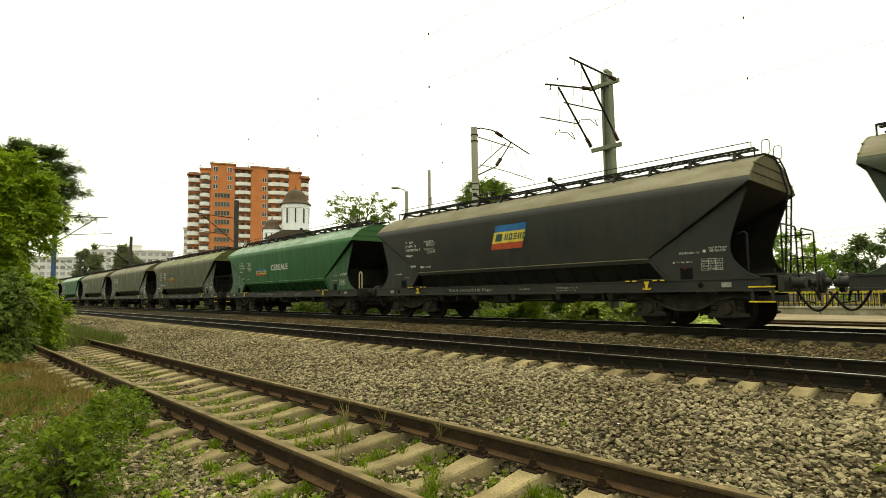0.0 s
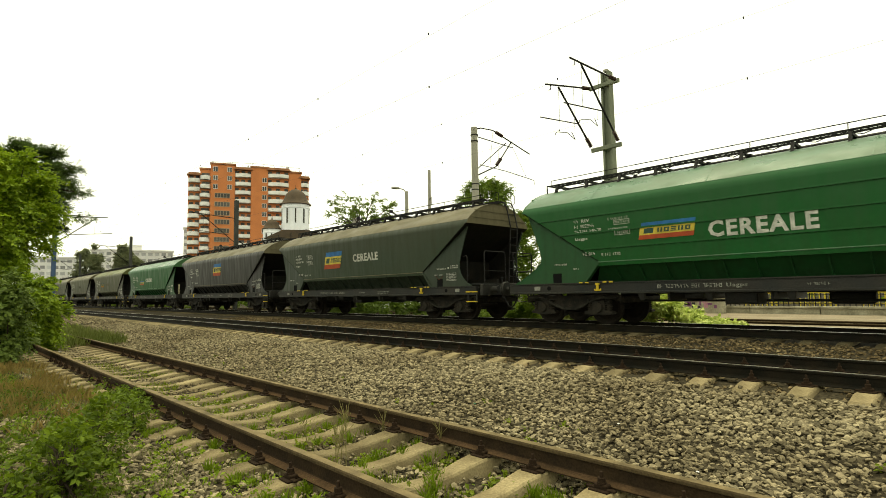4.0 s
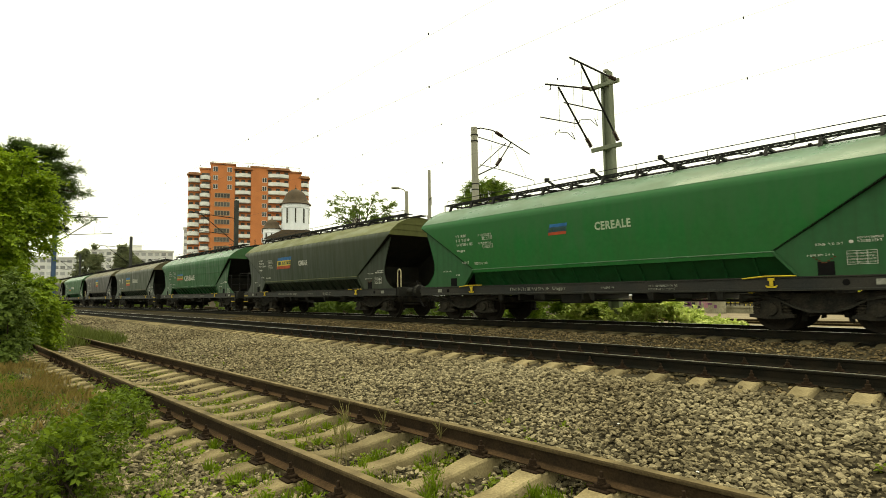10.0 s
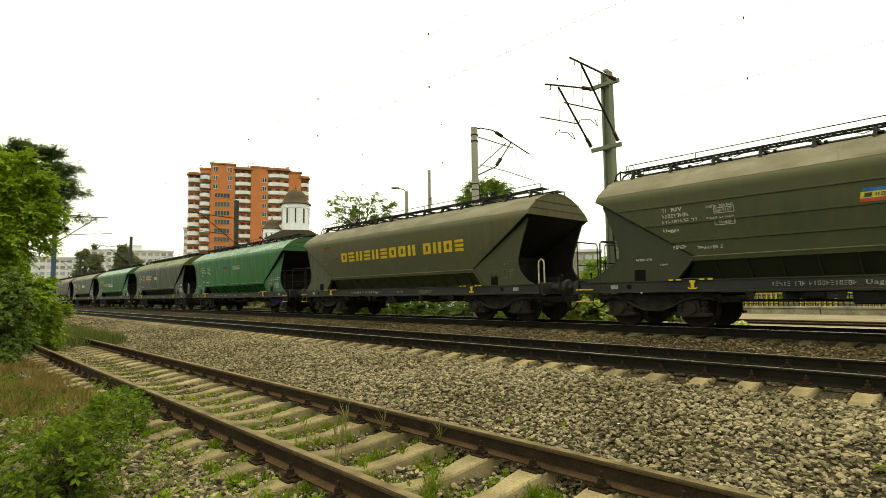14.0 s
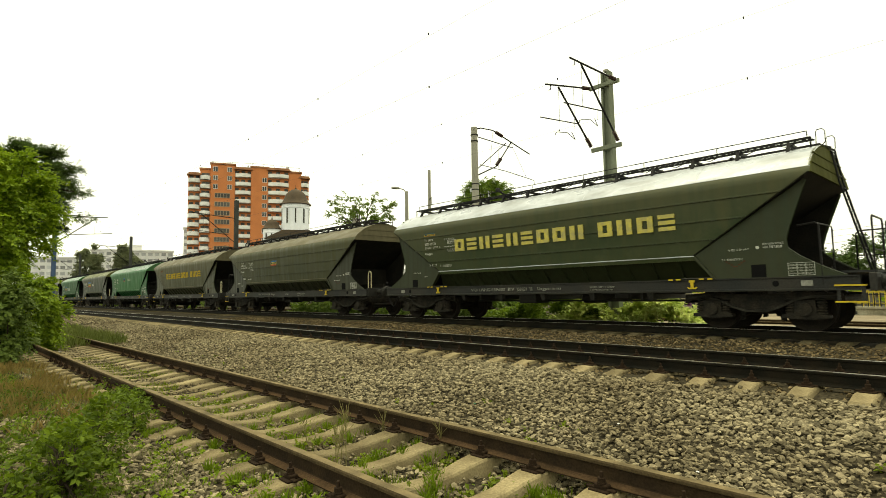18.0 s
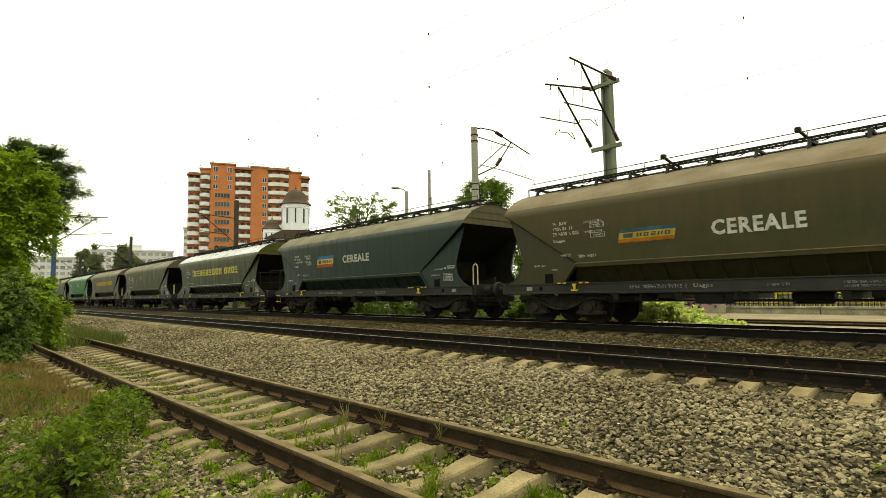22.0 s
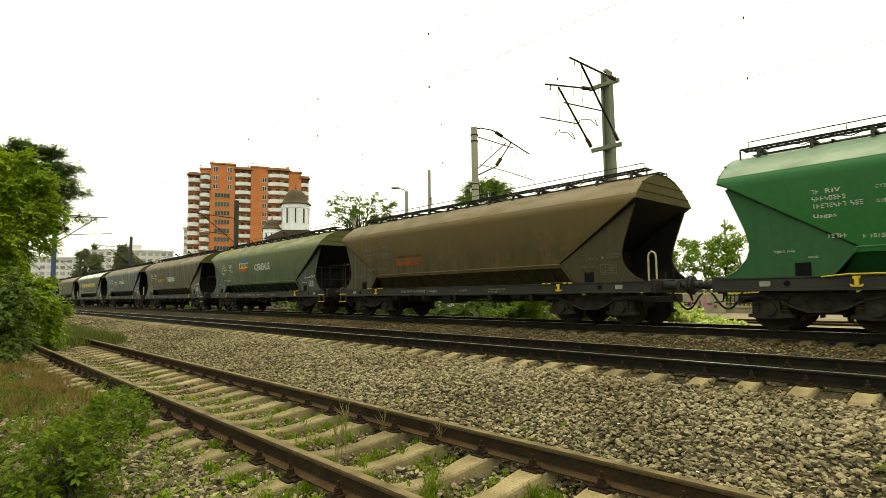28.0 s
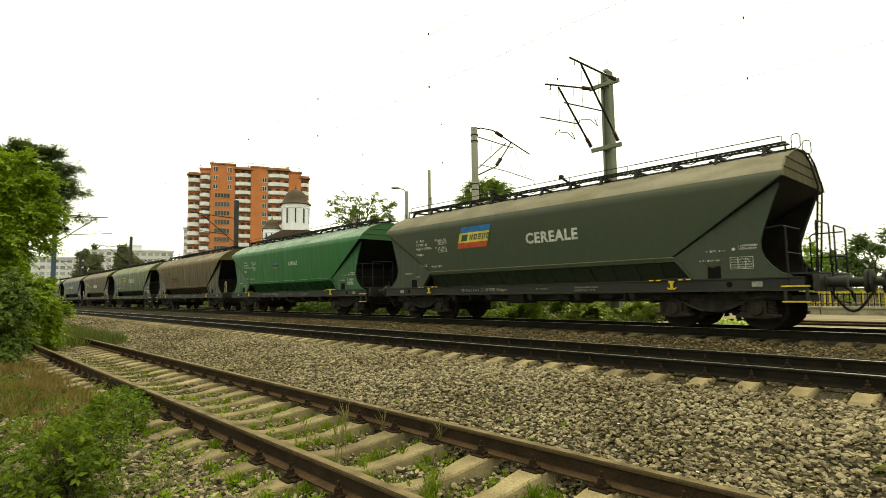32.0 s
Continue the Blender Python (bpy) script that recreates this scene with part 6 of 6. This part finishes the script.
def hedge(name, label, boxes, count, leaf, material, seed):
    """A low thicket along the track: clumps of leaves over the ground."""
    rng = np.random.default_rng(seed)
    cs, rs = [], []
    for x0, x1, y0, y1, h, n in boxes:
        c = np.stack([rng.uniform(x0, x1, n), rng.uniform(y0, y1, n), -0.35 + h * rng.uniform(0.1, 0.85, n)], -1)
        cs.append(c), rs.append(rng.uniform(0.22, 0.45, n))
    me = leaves(name, np.concatenate(cs), np.concatenate(rs), count, leaf, material, seed, 0.9, 0.3)
    thing(name, label, "hedge", kind="stuff", mesh=me)


def mound(name, label, x0, x1, y0, y1, h, n, twigs, reach, leaf, material, seed, fall=1.2):
    """A rank growth of creeping or bushy plants: shoots rising from an uneven heap."""
    rng = np.random.default_rng(seed)
    x, y = rng.uniform(x0, x1, n), rng.uniform(y0, y1, n)
    edge = np.clip(np.minimum((x - x0) / 1.2, (x1 - x) / fall), 0.12, 1)
    hump = 0.65 + 0.45 * np.sin(x * 1.9 + seed) * np.sin(x * 0.7 + 1.3 * seed)
    c = np.stack([x, y, -0.38 + h * edge * hump * np.sqrt(rng.uniform(0.02, 1, n))], -1)
    me = sprays(name, c, ((x0 + x1) / 2, (y0 + y1) / 2, -3.0), twigs, reach, 9, leaf, material, seed, 0.35, 1.15, 0.35, 0.4)
    thing(name, label, "hedge", kind="stuff", mesh=me)


mound("thicket", "low green thicket of weeds behind the far track", -36, -15, 18.0, 20.5, 1.3, 300, 2600, 0.4, 0.17, L_THICKET, 51)
mound("bush_row", "dark leafy bushes beside the track", -16.0, -9.4, 17.1, 18.8, 1.9, 240, 3000, 0.36, 0.13, L_BUSH, 55)
mound("ivy_bank", "bright pale green creeping plants beside the track", -12.6, -6.3, 16.75, 18.2, 1.5, 260, 3400, 0.28, 0.15, L_IVY, 52, 3.4)
hedge("hedge", "green hedge beyond the fence", ((-24, 4, 50, 54, 2.6, 120),), 9000, 0.22, L_TREE, 53)
hedge("hedge", "far green scrub along the line", ((-120, -36, 19, 23, 1.6, 160),), 9000, 0.25, L_FAR, 54)


def left_trees():
    """The big leafy tree over the end of the siding, the bushes at its foot, and a dark cedar behind it."""
    rng = np.random.default_rng(61)
    t = thing("tree", "large leafy spring-green tree overhanging the verge", "tree", at=(-21.5, 1.35, -0.55))
    c1, r1 = clumps(rng, (0.0, -0.1, 3.9), (1.9, 1.3, 2.4), 60, 0.35, 0.75)
    c2, r2 = clumps(rng, (0.5, -1.1, 4.3), (2.0, 1.2, 2.4), 40, 0.45, 0.8)
    bm = bmesh.new()
    bm_tube(bm, [(-0.4, -0.4, -0.2), (-0.2, -0.3, 1.5), (0.0, -0.2, 3.0)], 0.16, 8, r2=0.07)
    for k in range(12):
        bm_tube(bm, [(-0.2, -0.3, 1.2 + 0.15 * k), tuple(0.5 * c1[k] + np.array([-0.1, -0.1, 0.9])), tuple(c1[k])], 0.05, 5, r2=0.012)
    part("trunk", bm, M_BARK, t)
    part("crown", sprays("crown", np.concatenate([c1, c2]), (0.2, -0.3, 2.6), 4600, 0.55, 14, 0.112, L_TREE, 62, 0.4, 1.25), None, t)
    t = thing("bush", "dense leafy bush grown over the end of the siding", "bush", at=(-20.5, 1.75, -0.55))
    c1, r1 = clumps(rng, (0, 0.0, 1.1), (1.6, 0.95, 1.25), 60, 0.25, 0.5)
    bm = bmesh.new()
    for k in range(16):
        bm_tube(bm, [(rng.uniform(-0.5, 0.5), rng.uniform(-0.3, 0.3), -0.1), tuple(c1[k] * 0.6), tuple(c1[k])], 0.03, 5, r2=0.008)
    part("branchwork", bm, M_BARK, t)
    part("foliage", sprays("foliage", c1, (0, 0, 0.4), 3000, 0.42, 12, 0.10, L_TREE, 63, 0.45, 1.2), None, t)
    t = thing("bush", "shady dark green bush beside the verge", "bush", at=(-16.2, 1.0, -0.55))
    c1, r1 = clumps(rng, (0, 0, 1.0), (1.1, 0.45, 1.15), 50, 0.22, 0.42)
    bm = bmesh.new()
    for k in range(14):
        bm_tube(bm, [(rng.uniform(-0.4, 0.4), rng.uniform(-0.2, 0.2), -0.1), tuple(c1[k] * 0.6), tuple(c1[k])], 0.025, 5, r2=0.006)
    part("branchwork", bm, M_BARK, t)
    part("foliage", sprays("foliage", c1, (0, 0, 0.4), 1700, 0.36, 12, 0.085, L_SHADE, 64, 0.5, 1.3), None, t)
    rng = np.random.default_rng(65)
    t = thing("conifer_tree", "dark green cedar with layered drooping boughs", "tree", at=(-30.0, 2.55, -0.5))
    cs, rs = [], []
    bm = bmesh.new()
    bm_tube(bm, [(0, 0, -0.2), (0, 0, 7.9)], 0.25, 8, r2=0.04)
    for k in range(80):
        h = rng.uniform(4.8, 8.3)
        L = min(2.3, (9.6 - h) * 0.9) * rng.uniform(0.6, 1.05)
        a = rng.uniform(0, 2 * math.pi)
        e = np.array([L * math.cos(a), L * math.sin(a), h - 0.1 * L])
        bm_tube(bm, [(0, 0, h), tuple(e)], 0.05, 5, r2=0.015)
        for j in range(4):
            cs.append(e * np.array([0.4 + 0.2 * j, 0.4 + 0.2 * j, 1.0])), rs.append(0.6 - 0.06 * j)
    part("trunk", bm, M_BARK, t)
    part("crown", sprays("crown", cs, (0, 0, 6.0), 8000, 0.36, 12, 0.13, L_DARK, 66, 0.1, 0.5, 0.05, 0.2), None, t)


left_trees()


def verge_bush():
    """Leafy shrubs at the very edge of the siding, with thin arching shoots."""
    rng = np.random.default_rng(71)
    for x, y, h, sx, sy, n, cnt in ((-4.95, 0.72, 0.42, 0.34, 0.2, 46, 2000), (-5.85, 1.06, 0.40, 0.42, 0.22, 44, 1700), (-7.3, 1.60, 0.26, 0.5, 0.22, 30, 1200), (-8.6, 1.98, 0.2, 0.6, 0.2, 30, 1100), (-4.9, 0.42, 0.16, 0.5, 0.22, 36, 1300)):
        t = thing("shrub", "small leafy green shrub beside the siding", "shrub", "shrubs at the verge", at=(x, y, float(ground_z(np.float64(x), np.float64(y))) - 0.01))
        c, r = clumps(rng, (0, 0, h * 0.75), (sx, sy, h * 0.75), n, 0.05, 0.13)
        c[:, 2] = np.maximum(c[:, 2], 0.06)
        bm = bmesh.new()
        for k in range(n):
            bm_tube(bm, [(rng.uniform(-0.2, 0.2), rng.uniform(-0.12, 0.12), -0.02), tuple(c[k] * np.array([0.55, 0.55, 0.7]) + np.array([0, 0, 0.08])), tuple(c[k])], 0.006, 4, r2=0.002)
        part("branchwork", bm, M_BARK, t)
        part("foliage", sprays("foliage", c, (0, 0, 0.05), cnt // 9, 0.16, 9, 0.054, L_SHRUB, int(70 - x * 3), 0.3, 1.0, 0.5, 0.5), None, t)


verge_bush()


def weed_tufts(name, label, n, xr, yr, r, leaf, per, material, seed, rel=True):
    """Low broad-leaved weeds in loose tufts."""
    rng = np.random.default_rng(seed)
    x = rng.uniform(*xr, n)
    y = rng.uniform(*yr, n) + (siding_y(x) if rel else 0)
    c = np.stack([x, y, ground_z(x, y) + r * 0.45], -1)
    me = leaves(name, c, rng.uniform(0.5, 1.3, n) * r, n * per, leaf, material, seed, 0.8, 0.0)
    thing(name, label, "weeds", kind="stuff", mesh=me)


def grass_patch(name, label, n, x0, x1, ylo, yhi, h, w, material, seed, patch=0.0):
    rng = np.random.default_rng(seed)
    x, y = rng.uniform(x0, x1, n), rng.uniform(ylo, yhi, n)
    y = y + (siding_y(x) if name != "verge_grass" else 0)
    if patch:
        keep = np.array([noise.noise(Vector((a * 1.3, b * 1.3, seed))) for a, b in zip(x, y)]) > patch
        x, y = x[keep], y[keep]
    n = len(x)
    pos = np.stack([x, y, ground_z(x, y) - 0.01], -1)
    hh = h * rng.uniform(0.35, 1.25, n)
    size = np.stack([w * rng.uniform(0.6, 1.4, n), hh * 0.9, hh], -1)
    thing(name, label, "grass", kind="stuff", mesh=strew(name, BLADE, BLADE_F, pos, turns(rng, n, 0.35), size, material, rng))


grass_patch("weeds", "fresh green grass between the siding's sleepers", 22000, -17, 2, -0.68, 0.68, 0.075, 0.008, L_GRASS, 81, 0.08)
grass_patch("weeds", "green grass beside the siding's rails", 5000, -14, 1, -1.5, -0.85, 0.07, 0.008, L_GRASS, 82, 0.16)
grass_patch("verge_grass", "dry russet verge grass", 5200, -15.5, -7.4, 0.6, 1.75, 0.19, 0.004, L_RUSSET, 83, 0.02)
grass_patch("verge_grass", "short green verge grass", 11000, -18, -4.6, 0.0, 1.6, 0.09, 0.006, L_OLIVE, 84, -0.1)
grass_patch("verge_grass", "tall olive grass at the overgrown end of the siding", 2900, -31, -20.3, 3.0, 4.6, 0.36, 0.006, L_OLIVE, 85, 0.0)
weed_tufts("weed_tufts", "broad-leaved bright weeds between the sleepers", 170, (-9, 1), (-0.62, 0.62), 0.09, 0.05, 22, L_GRASS, 86)
weed_tufts("weed_tufts", "broad-leaved weeds outside the rail", 170, (-10, 0), (-1.75, -0.85), 0.085, 0.045, 20, L_TUFT, 87)
weed_tufts("weed_tufts", "small weeds in the ballast shoulder", 40, (-16, 2), (1.0, 2.4), 0.06, 0.04, 14, L_GRASS, 88)
weed_tufts("weed_tufts", "low creeping green weeds on the verge", 230, (-13, -4.6), (-2.7, -1.8), 0.12, 0.045, 34, L_SHRUB, 89)


def grass_tufts(name, label, n, xr, yr, h, material, seed, per=26):
    """Separate tufts of fresh blades that spread from one root."""
    rng = np.random.default_rng(seed)
    x = xr[0] + (xr[1] - xr[0]) * rng.random(n)
    y = siding_y(x) + rng.uniform(*yr, n)
    k = np.repeat(np.arange(n), per)
    m = len(k)
    px, py = x[k] + rng.normal(0, 0.022, m), y[k] + rng.normal(0, 0.022, m)
    pos = np.stack([px, py, ground_z(px, py) + 0.005], -1)
    hh = h * (0.5 + rng.random(n) ** 1.5)[k] * rng.uniform(0.6, 1.1, m)
    size = np.stack([0.0075 * rng.uniform(0.7, 1.4, m), hh * 0.8, hh], -1)
    thing(name, label, "grass", kind="stuff", mesh=strew(name, BLADE, BLADE_F, pos, turns(rng, m, 0.55), size, material, rng))


grass_tufts("grass_tufts", "fresh green tufts of grass between the sleepers", 120, (-7, 0.5), (-0.66, 0.66), 0.12, L_TUFT, 101)
grass_tufts("grass_tufts", "fresh green tufts of grass along the siding's near rail", 90, (-11, 0.5), (-1.3, -0.82), 0.10, L_TUFT, 102)
grass_tufts("grass_tufts", "small tufts of grass along the siding's far rail", 60, (-12, 1.5), (0.8, 1.15), 0.09, L_TUFT, 103)
weed_tufts("creeper", "creeping leafy weed grown over the near rail", 34, (-11.4, -7.0), (-0.95, -0.66), 0.19, 0.05, 26, L_SHRUB, 104)


def dry_weed(x, y, h, seed):
    """A dead stalk with thin side twigs."""
    rng = random.Random(seed)
    bm = bmesh.new()
    top = Vector((rng.uniform(-0.08, 0.08), rng.uniform(-0.05, 0.05), h))
    bm_tube(bm, [(0, 0, -0.03), top * 0.5, top], 0.005, 5, r2=0.002)
    t = thing("dry_weed", "dead brown stalk of a weed with thin twigs", "weed", "dry weeds", at=(x, y, float(ground_z(np.float64(x), np.float64(y)))))
    part("stalk", bm, M_STALK, t)
    for k in range(12):
        q = top * rng.uniform(0.35, 0.98)
        twig = bmesh.new()
        bm_tube(twig, [q, q + Vector((rng.uniform(-0.11, 0.11), rng.uniform(-0.08, 0.08), rng.uniform(0.06, 0.2)))], 0.0028, 4, r2=0.0015)
        part("twig", twig, M_STALK, t)


M_STALK = mat("dry_stalk", (0.21, 0.19, 0.075), 0.9, vary=0.2)
for k, (x, y, h) in enumerate(((-4.45, 2.75, 0.52), (-4.5, 2.85, 0.46), (-4.4, 2.66, 0.40), (-4.55, 2.78, 0.36), (-5.3, 2.9, 0.3), (-2.5, 2.0, 0.22), (-5.0, 3.6, 0.22), (-4.1, 3.72, 0.25))):
    dry_weed(x, y, h, k)


def litter(x, y, s, seed, material=None, label="small crumpled white scrap on the stones"):
    """A crumpled scrap of paper or foil."""
    rng = random.Random(seed)
    bm = bmesh.new()
    s *= 0.65
    bm_lathe(bm, [(s * 0.3, 0.0), (s, s * 0.2), (s * 0.8, s * 0.45), (s * 0.2, s * 0.5)], 7)
    for v in bm.verts:
        v.co += Vector((rng.uniform(-0.3, 0.3) * s, rng.uniform(-0.4, 0.4) * s, 0))
    thing("litter", label, "litter", "scraps of litter", at=(x, y, float(ground_z(np.float64(x), np.float64(y))) + 0.015), mesh=done(bm, "litter", material or M_SCRAP))


M_SCRAP = mat("white_scrap", (0.75, 0.75, 0.72), 0.6, vary=0.1)
for k, (x, y, s) in enumerate(((-7.75, 1.35, 0.03), (-5.62, 2.04, 0.025), (-6.4, 0.55, 0.05), (-5.8, 0.66, 0.04), (-6.9, 1.1, 0.03), (-3.1, 5.3, 0.03), (-2.0, 4.6, 0.025), (-9.5, 4.9, 0.03), (-1.3, 6.2, 0.03), (-14.5, 5.6, 0.04), (-19.5, 2.6, 0.06), (-20.5, 3.2, 0.07))):
    litter(x, y, s, k)


M_TEAL = mat("teal_plastic", (0.05, 0.36, 0.27), 0.5, vary=0.15)
M_GREENPLASTIC = mat("dark_green_plastic", (0.02, 0.12, 0.05), 0.4, vary=0.15)
litter(-4.17, 2.67, 0.035, 41, M_TEAL, "small crumpled teal scrap between the sleepers")
litter(-5.07, 5.14, 0.045, 42, M_GREENPLASTIC, "crushed dark green plastic scrap on the ballast")


# ---- fence and low wall beyond the tracks ----
def fence():
    y0, z0 = 30.0, 0.0
    w = thing("retaining_wall", "low weathered concrete wall beyond the tracks", "wall", kind="structure", at=(0, y0, 0))
    for k in range(9):
        bm = bmesh.new()
        bm_box(bm, -16 + k * 3.0, -16 + k * 3.0 + 2.97, 0, 0.3, -0.7, -0.06, 0.02)
        part("wall_panel", bm, M_WALLCONC, w)
        bm = bmesh.new()
        bm_box(bm, -16 + k * 3.0, -16 + k * 3.0 + 2.97, -0.06, 0.36, -0.06, 0.04, 0.01)
        part("coping", bm, M_WALLCONC, w)
    f = thing("fence", "dark steel railing with pointed bars on a low wall", "fence", at=(0, y0 + 0.15, 0.04))
    bar = shared("fbar", "bar", M_DARKMETAL, lambda bm: bm_box(bm, -0.02, 0.02, -0.02, 0.02, 0, 0.62))
    for k in range(118):
        part("bar", bar, None, f, at=(-15.8 + k * 0.22, 0, 0))
    for z in (0.1, 0.52):
        bm = bmesh.new()
        bm_box(bm, -16, 10, -0.02, 0.02, z, z + 0.035)
        part("rail", bm, M_DARKMETAL, f)
    g = thing("yellow_fence", "yellow slatted fence further back", "fence", at=(0, y0 + 6, 0))
    bar = shared("ybar", "slat", M_FENCEYELLOW, lambda bm: bm_box(bm, -0.045, 0.045, -0.02, 0.02, -0.3, 0.75))
    for k in range(110):
        if k % 12 < 8:
            part("slat", bar, None, g, at=(-18 + k * 0.24, 0, 0))
    bm = bmesh.new()
    for z in (0.0, 0.6):
        bm_box(bm, -18, 8.5, 0.02, 0.05, z, z + 0.08)
    part("rail", bm, M_FENCEYELLOW, g)


def graffiti_wall():
    """A pale piece of wall with a sprayed scrawl, as plain bars."""
    t = thing("painted_wall", "short pale wall with purple and black sprayed marks", "wall", at=(-11.9, 29.4, -0.6))
    bm = bmesh.new()
    bm_box(bm, -1.3, 0.9, 0, 0.25, 0, 1.3, 0.03)
    part("wall_panel", bm, M_WALLCONC, t)
    rng = random.Random(9)
    for k in range(12):
        x, z = rng.uniform(-1.15, 0.6), rng.uniform(0.5, 0.95)
        bm = bars([(x, x + rng.uniform(0.06, 0.3), z, z + rng.uniform(0.06, 0.3))], -0.004)
        part("spray_mark", bm, M_SPRAY[k % 3], t)


M_SPRAY = (mat("spray_purple", (0.16, 0.06, 0.14), 0.6), mat("spray_black", (0.03, 0.03, 0.035), 0.6), mat("spray_pink", (0.42, 0.2, 0.26), 0.6))
graffiti_wall()
fence()
M_SAND = mat("pale_gravel", (0.27, 0.225, 0.155), 0.95, vary=0.25, scale=0.7, fine=12, bump=0.4, other=(0.17, 0.14, 0.095))
bm = bmesh.new()
bm_box(bm, -15.5, 60, 17.6, 29.96, -0.42, -0.335)
tagged(new("pavement", done(bm, "pavement", M_SAND)), "pale gravel strip between the tracks and the low wall", "pavement", kind="structure")
track("railway_track_far", "disused rusty track beyond the train", (0, 22.0, -0.25), -90, 60, 0, 0.65, (1, 0), M_RAILRUST, M_RAILDULL, (1, 0))


# ---- ballast stones ----
def stone_shapes(n, seed, plain=False):
    """Angular broken stones: a lump of twelve corners (eight for those further off), struck flat on a few sides."""
    rng = np.random.default_rng(seed)
    g = (1 + 5 ** 0.5) / 2
    base = np.array([(-1, g, 0), (1, g, 0), (-1, -g, 0), (1, -g, 0), (0, -1, g), (0, 1, g), (0, -1, -g), (0, 1, -g), (g, 0, -1), (g, 0, 1), (-g, 0, -1), (-g, 0, 1)])
    if plain:
        base = np.array([(x, y, z) for x in (-1, 1) for y in (-1, 1) for z in (-1, 1)], float)
    out = []
    for _ in range(n):
        v = base @ np.linalg.qr(rng.normal(size=(3, 3)))[0]
        for _cut in range(5):
            d = rng.normal(size=3)
            d /= np.linalg.norm(d)
            v = v - np.maximum(v @ d - rng.uniform(0.55, 1.1), 0)[:, None] * d
        v = v * rng.uniform(0.8, 1.15, (len(v), 1))
        out.append((v - v.mean(0)) / np.ptp(v, axis=0) * 1.6)
    return out


BLOCK_F = [(0, 1, 3), (0, 3, 2), (4, 6, 7), (4, 7, 5), (0, 4, 5), (0, 5, 1), (2, 3, 7), (2, 7, 6), (0, 2, 6), (0, 6, 4), (1, 5, 7), (1, 7, 3)]
STONE_F = [(0, 11, 5), (0, 5, 1), (0, 1, 7), (0, 7, 10), (0, 10, 11), (1, 5, 9), (5, 11, 4), (11, 10, 2), (10, 7, 6), (7, 1, 8),
           (3, 9, 4), (3, 4, 2), (3, 2, 6), (3, 6, 8), (3, 8, 9), (4, 9, 5), (2, 4, 11), (6, 2, 10), (8, 6, 7), (9, 8, 1)]


def stones(name, label, n, xr, yr, size, seed, sink=0.0, rel=False, material=None, plain=False):
    rng = np.random.default_rng(seed)
    x = xr[0] + (xr[1] - xr[0]) * rng.random(n)
    y = rng.uniform(*yr, n) + (siding_y(x) if rel else 0)
    s = size * rng.uniform(0.55, 1.35, n)
    pos = np.stack([x, y, ground_z(x, y) + sink + rng.uniform(-0.3, 1.2, n) * s], -1)
    sz = np.stack([s * rng.uniform(0.9, 1.5, n), s * rng.uniform(0.65, 1.1, n), s * rng.uniform(0.45, 0.8, n)], -1)
    me = strew(name, stone_shapes(16, seed, plain), BLOCK_F if plain else STONE_F, pos, turns(rng, n, 0.6), sz, material or M_STONE, rng)
    thing(name, label, "ballast", kind="stuff", mesh=me)


stones("ballast_stones", "loose grey-brown crushed stones on the shoulder", 42000, (-13, 3.5), (3.75, 7.35), 0.0285, 91)
stones("ballast_stones", "loose grey-brown crushed stones along the shoulder", 34000, (-34, -13), (3.95, 7.35), 0.033, 98, 0.0, False, None, True)
stones("ballast_stones", "coarse fresh crushed stones heaped along the sleeper ends", 9000, (-18, 3.5), (5.9, 7.4), 0.034, 97, 0.012)
stones("ballast_stones", "crushed stones between the sleepers of the main tracks", 16000, (-30, 4), (9.9, 12.75), 0.032, 92, 0.0, False, M_STONEBROWN, True)
stones("ballast_stones", "crushed stones in the bed of the main track", 6000, (-24, 4), (7.4, 9.9), 0.034, 93, 0.0, False, M_STONEBROWN, True)
stones("ballast_stones", "crushed stones further along the shoulder", 9000, (-75, -34), (4.4, 7.35), 0.06, 95, 0.0, False, None, True)
stones("ballast_stones", "loose stones on the verge", 9000, (-9, 4), (-2.9, -1.4), 0.029, 96, 0.0, True)
stones("ballast_stones", "crushed stones in the bed of the siding", 16000, (-9, 2), (-1.7, 1.35), 0.025, 94, 0.004, True)
stones("ballast_stones", "crushed stones in the far bed of the siding", 15000, (-23, -9), (-1.7, 1.35), 0.026, 99, 0.004, True, None, True)


# ---- movement ----
def travel(t):
    """Metres that the train has gone by t; it slowly gains speed."""
    def g(u):
        return 16 * (6.155 * u + 0.34342 * u ** 2 + 0.160605 * u ** 3 - 0.052373 * u ** 4 - 0.055303 * u ** 5)
    return g((t - 16) / 16) - g(-1.0)


def motions():
    times = [k * 1.0 for k in range(33)]
    spin = [k * 0.1 for k in range(321)]
    for w, wheels, x in WAGONS:
        walk(w, [(t, pose(x - travel(t), TRACK_C, 0)) for t in times])
        if -40 < x < 200:
            for ws in wheels:
                o = ws.location.copy()
                rows = [(t, Matrix.LocRotScale(o, Euler((0, -travel(t) / 0.46, 0)), None)) for t in spin]
                walk(ws, rows)


motions()
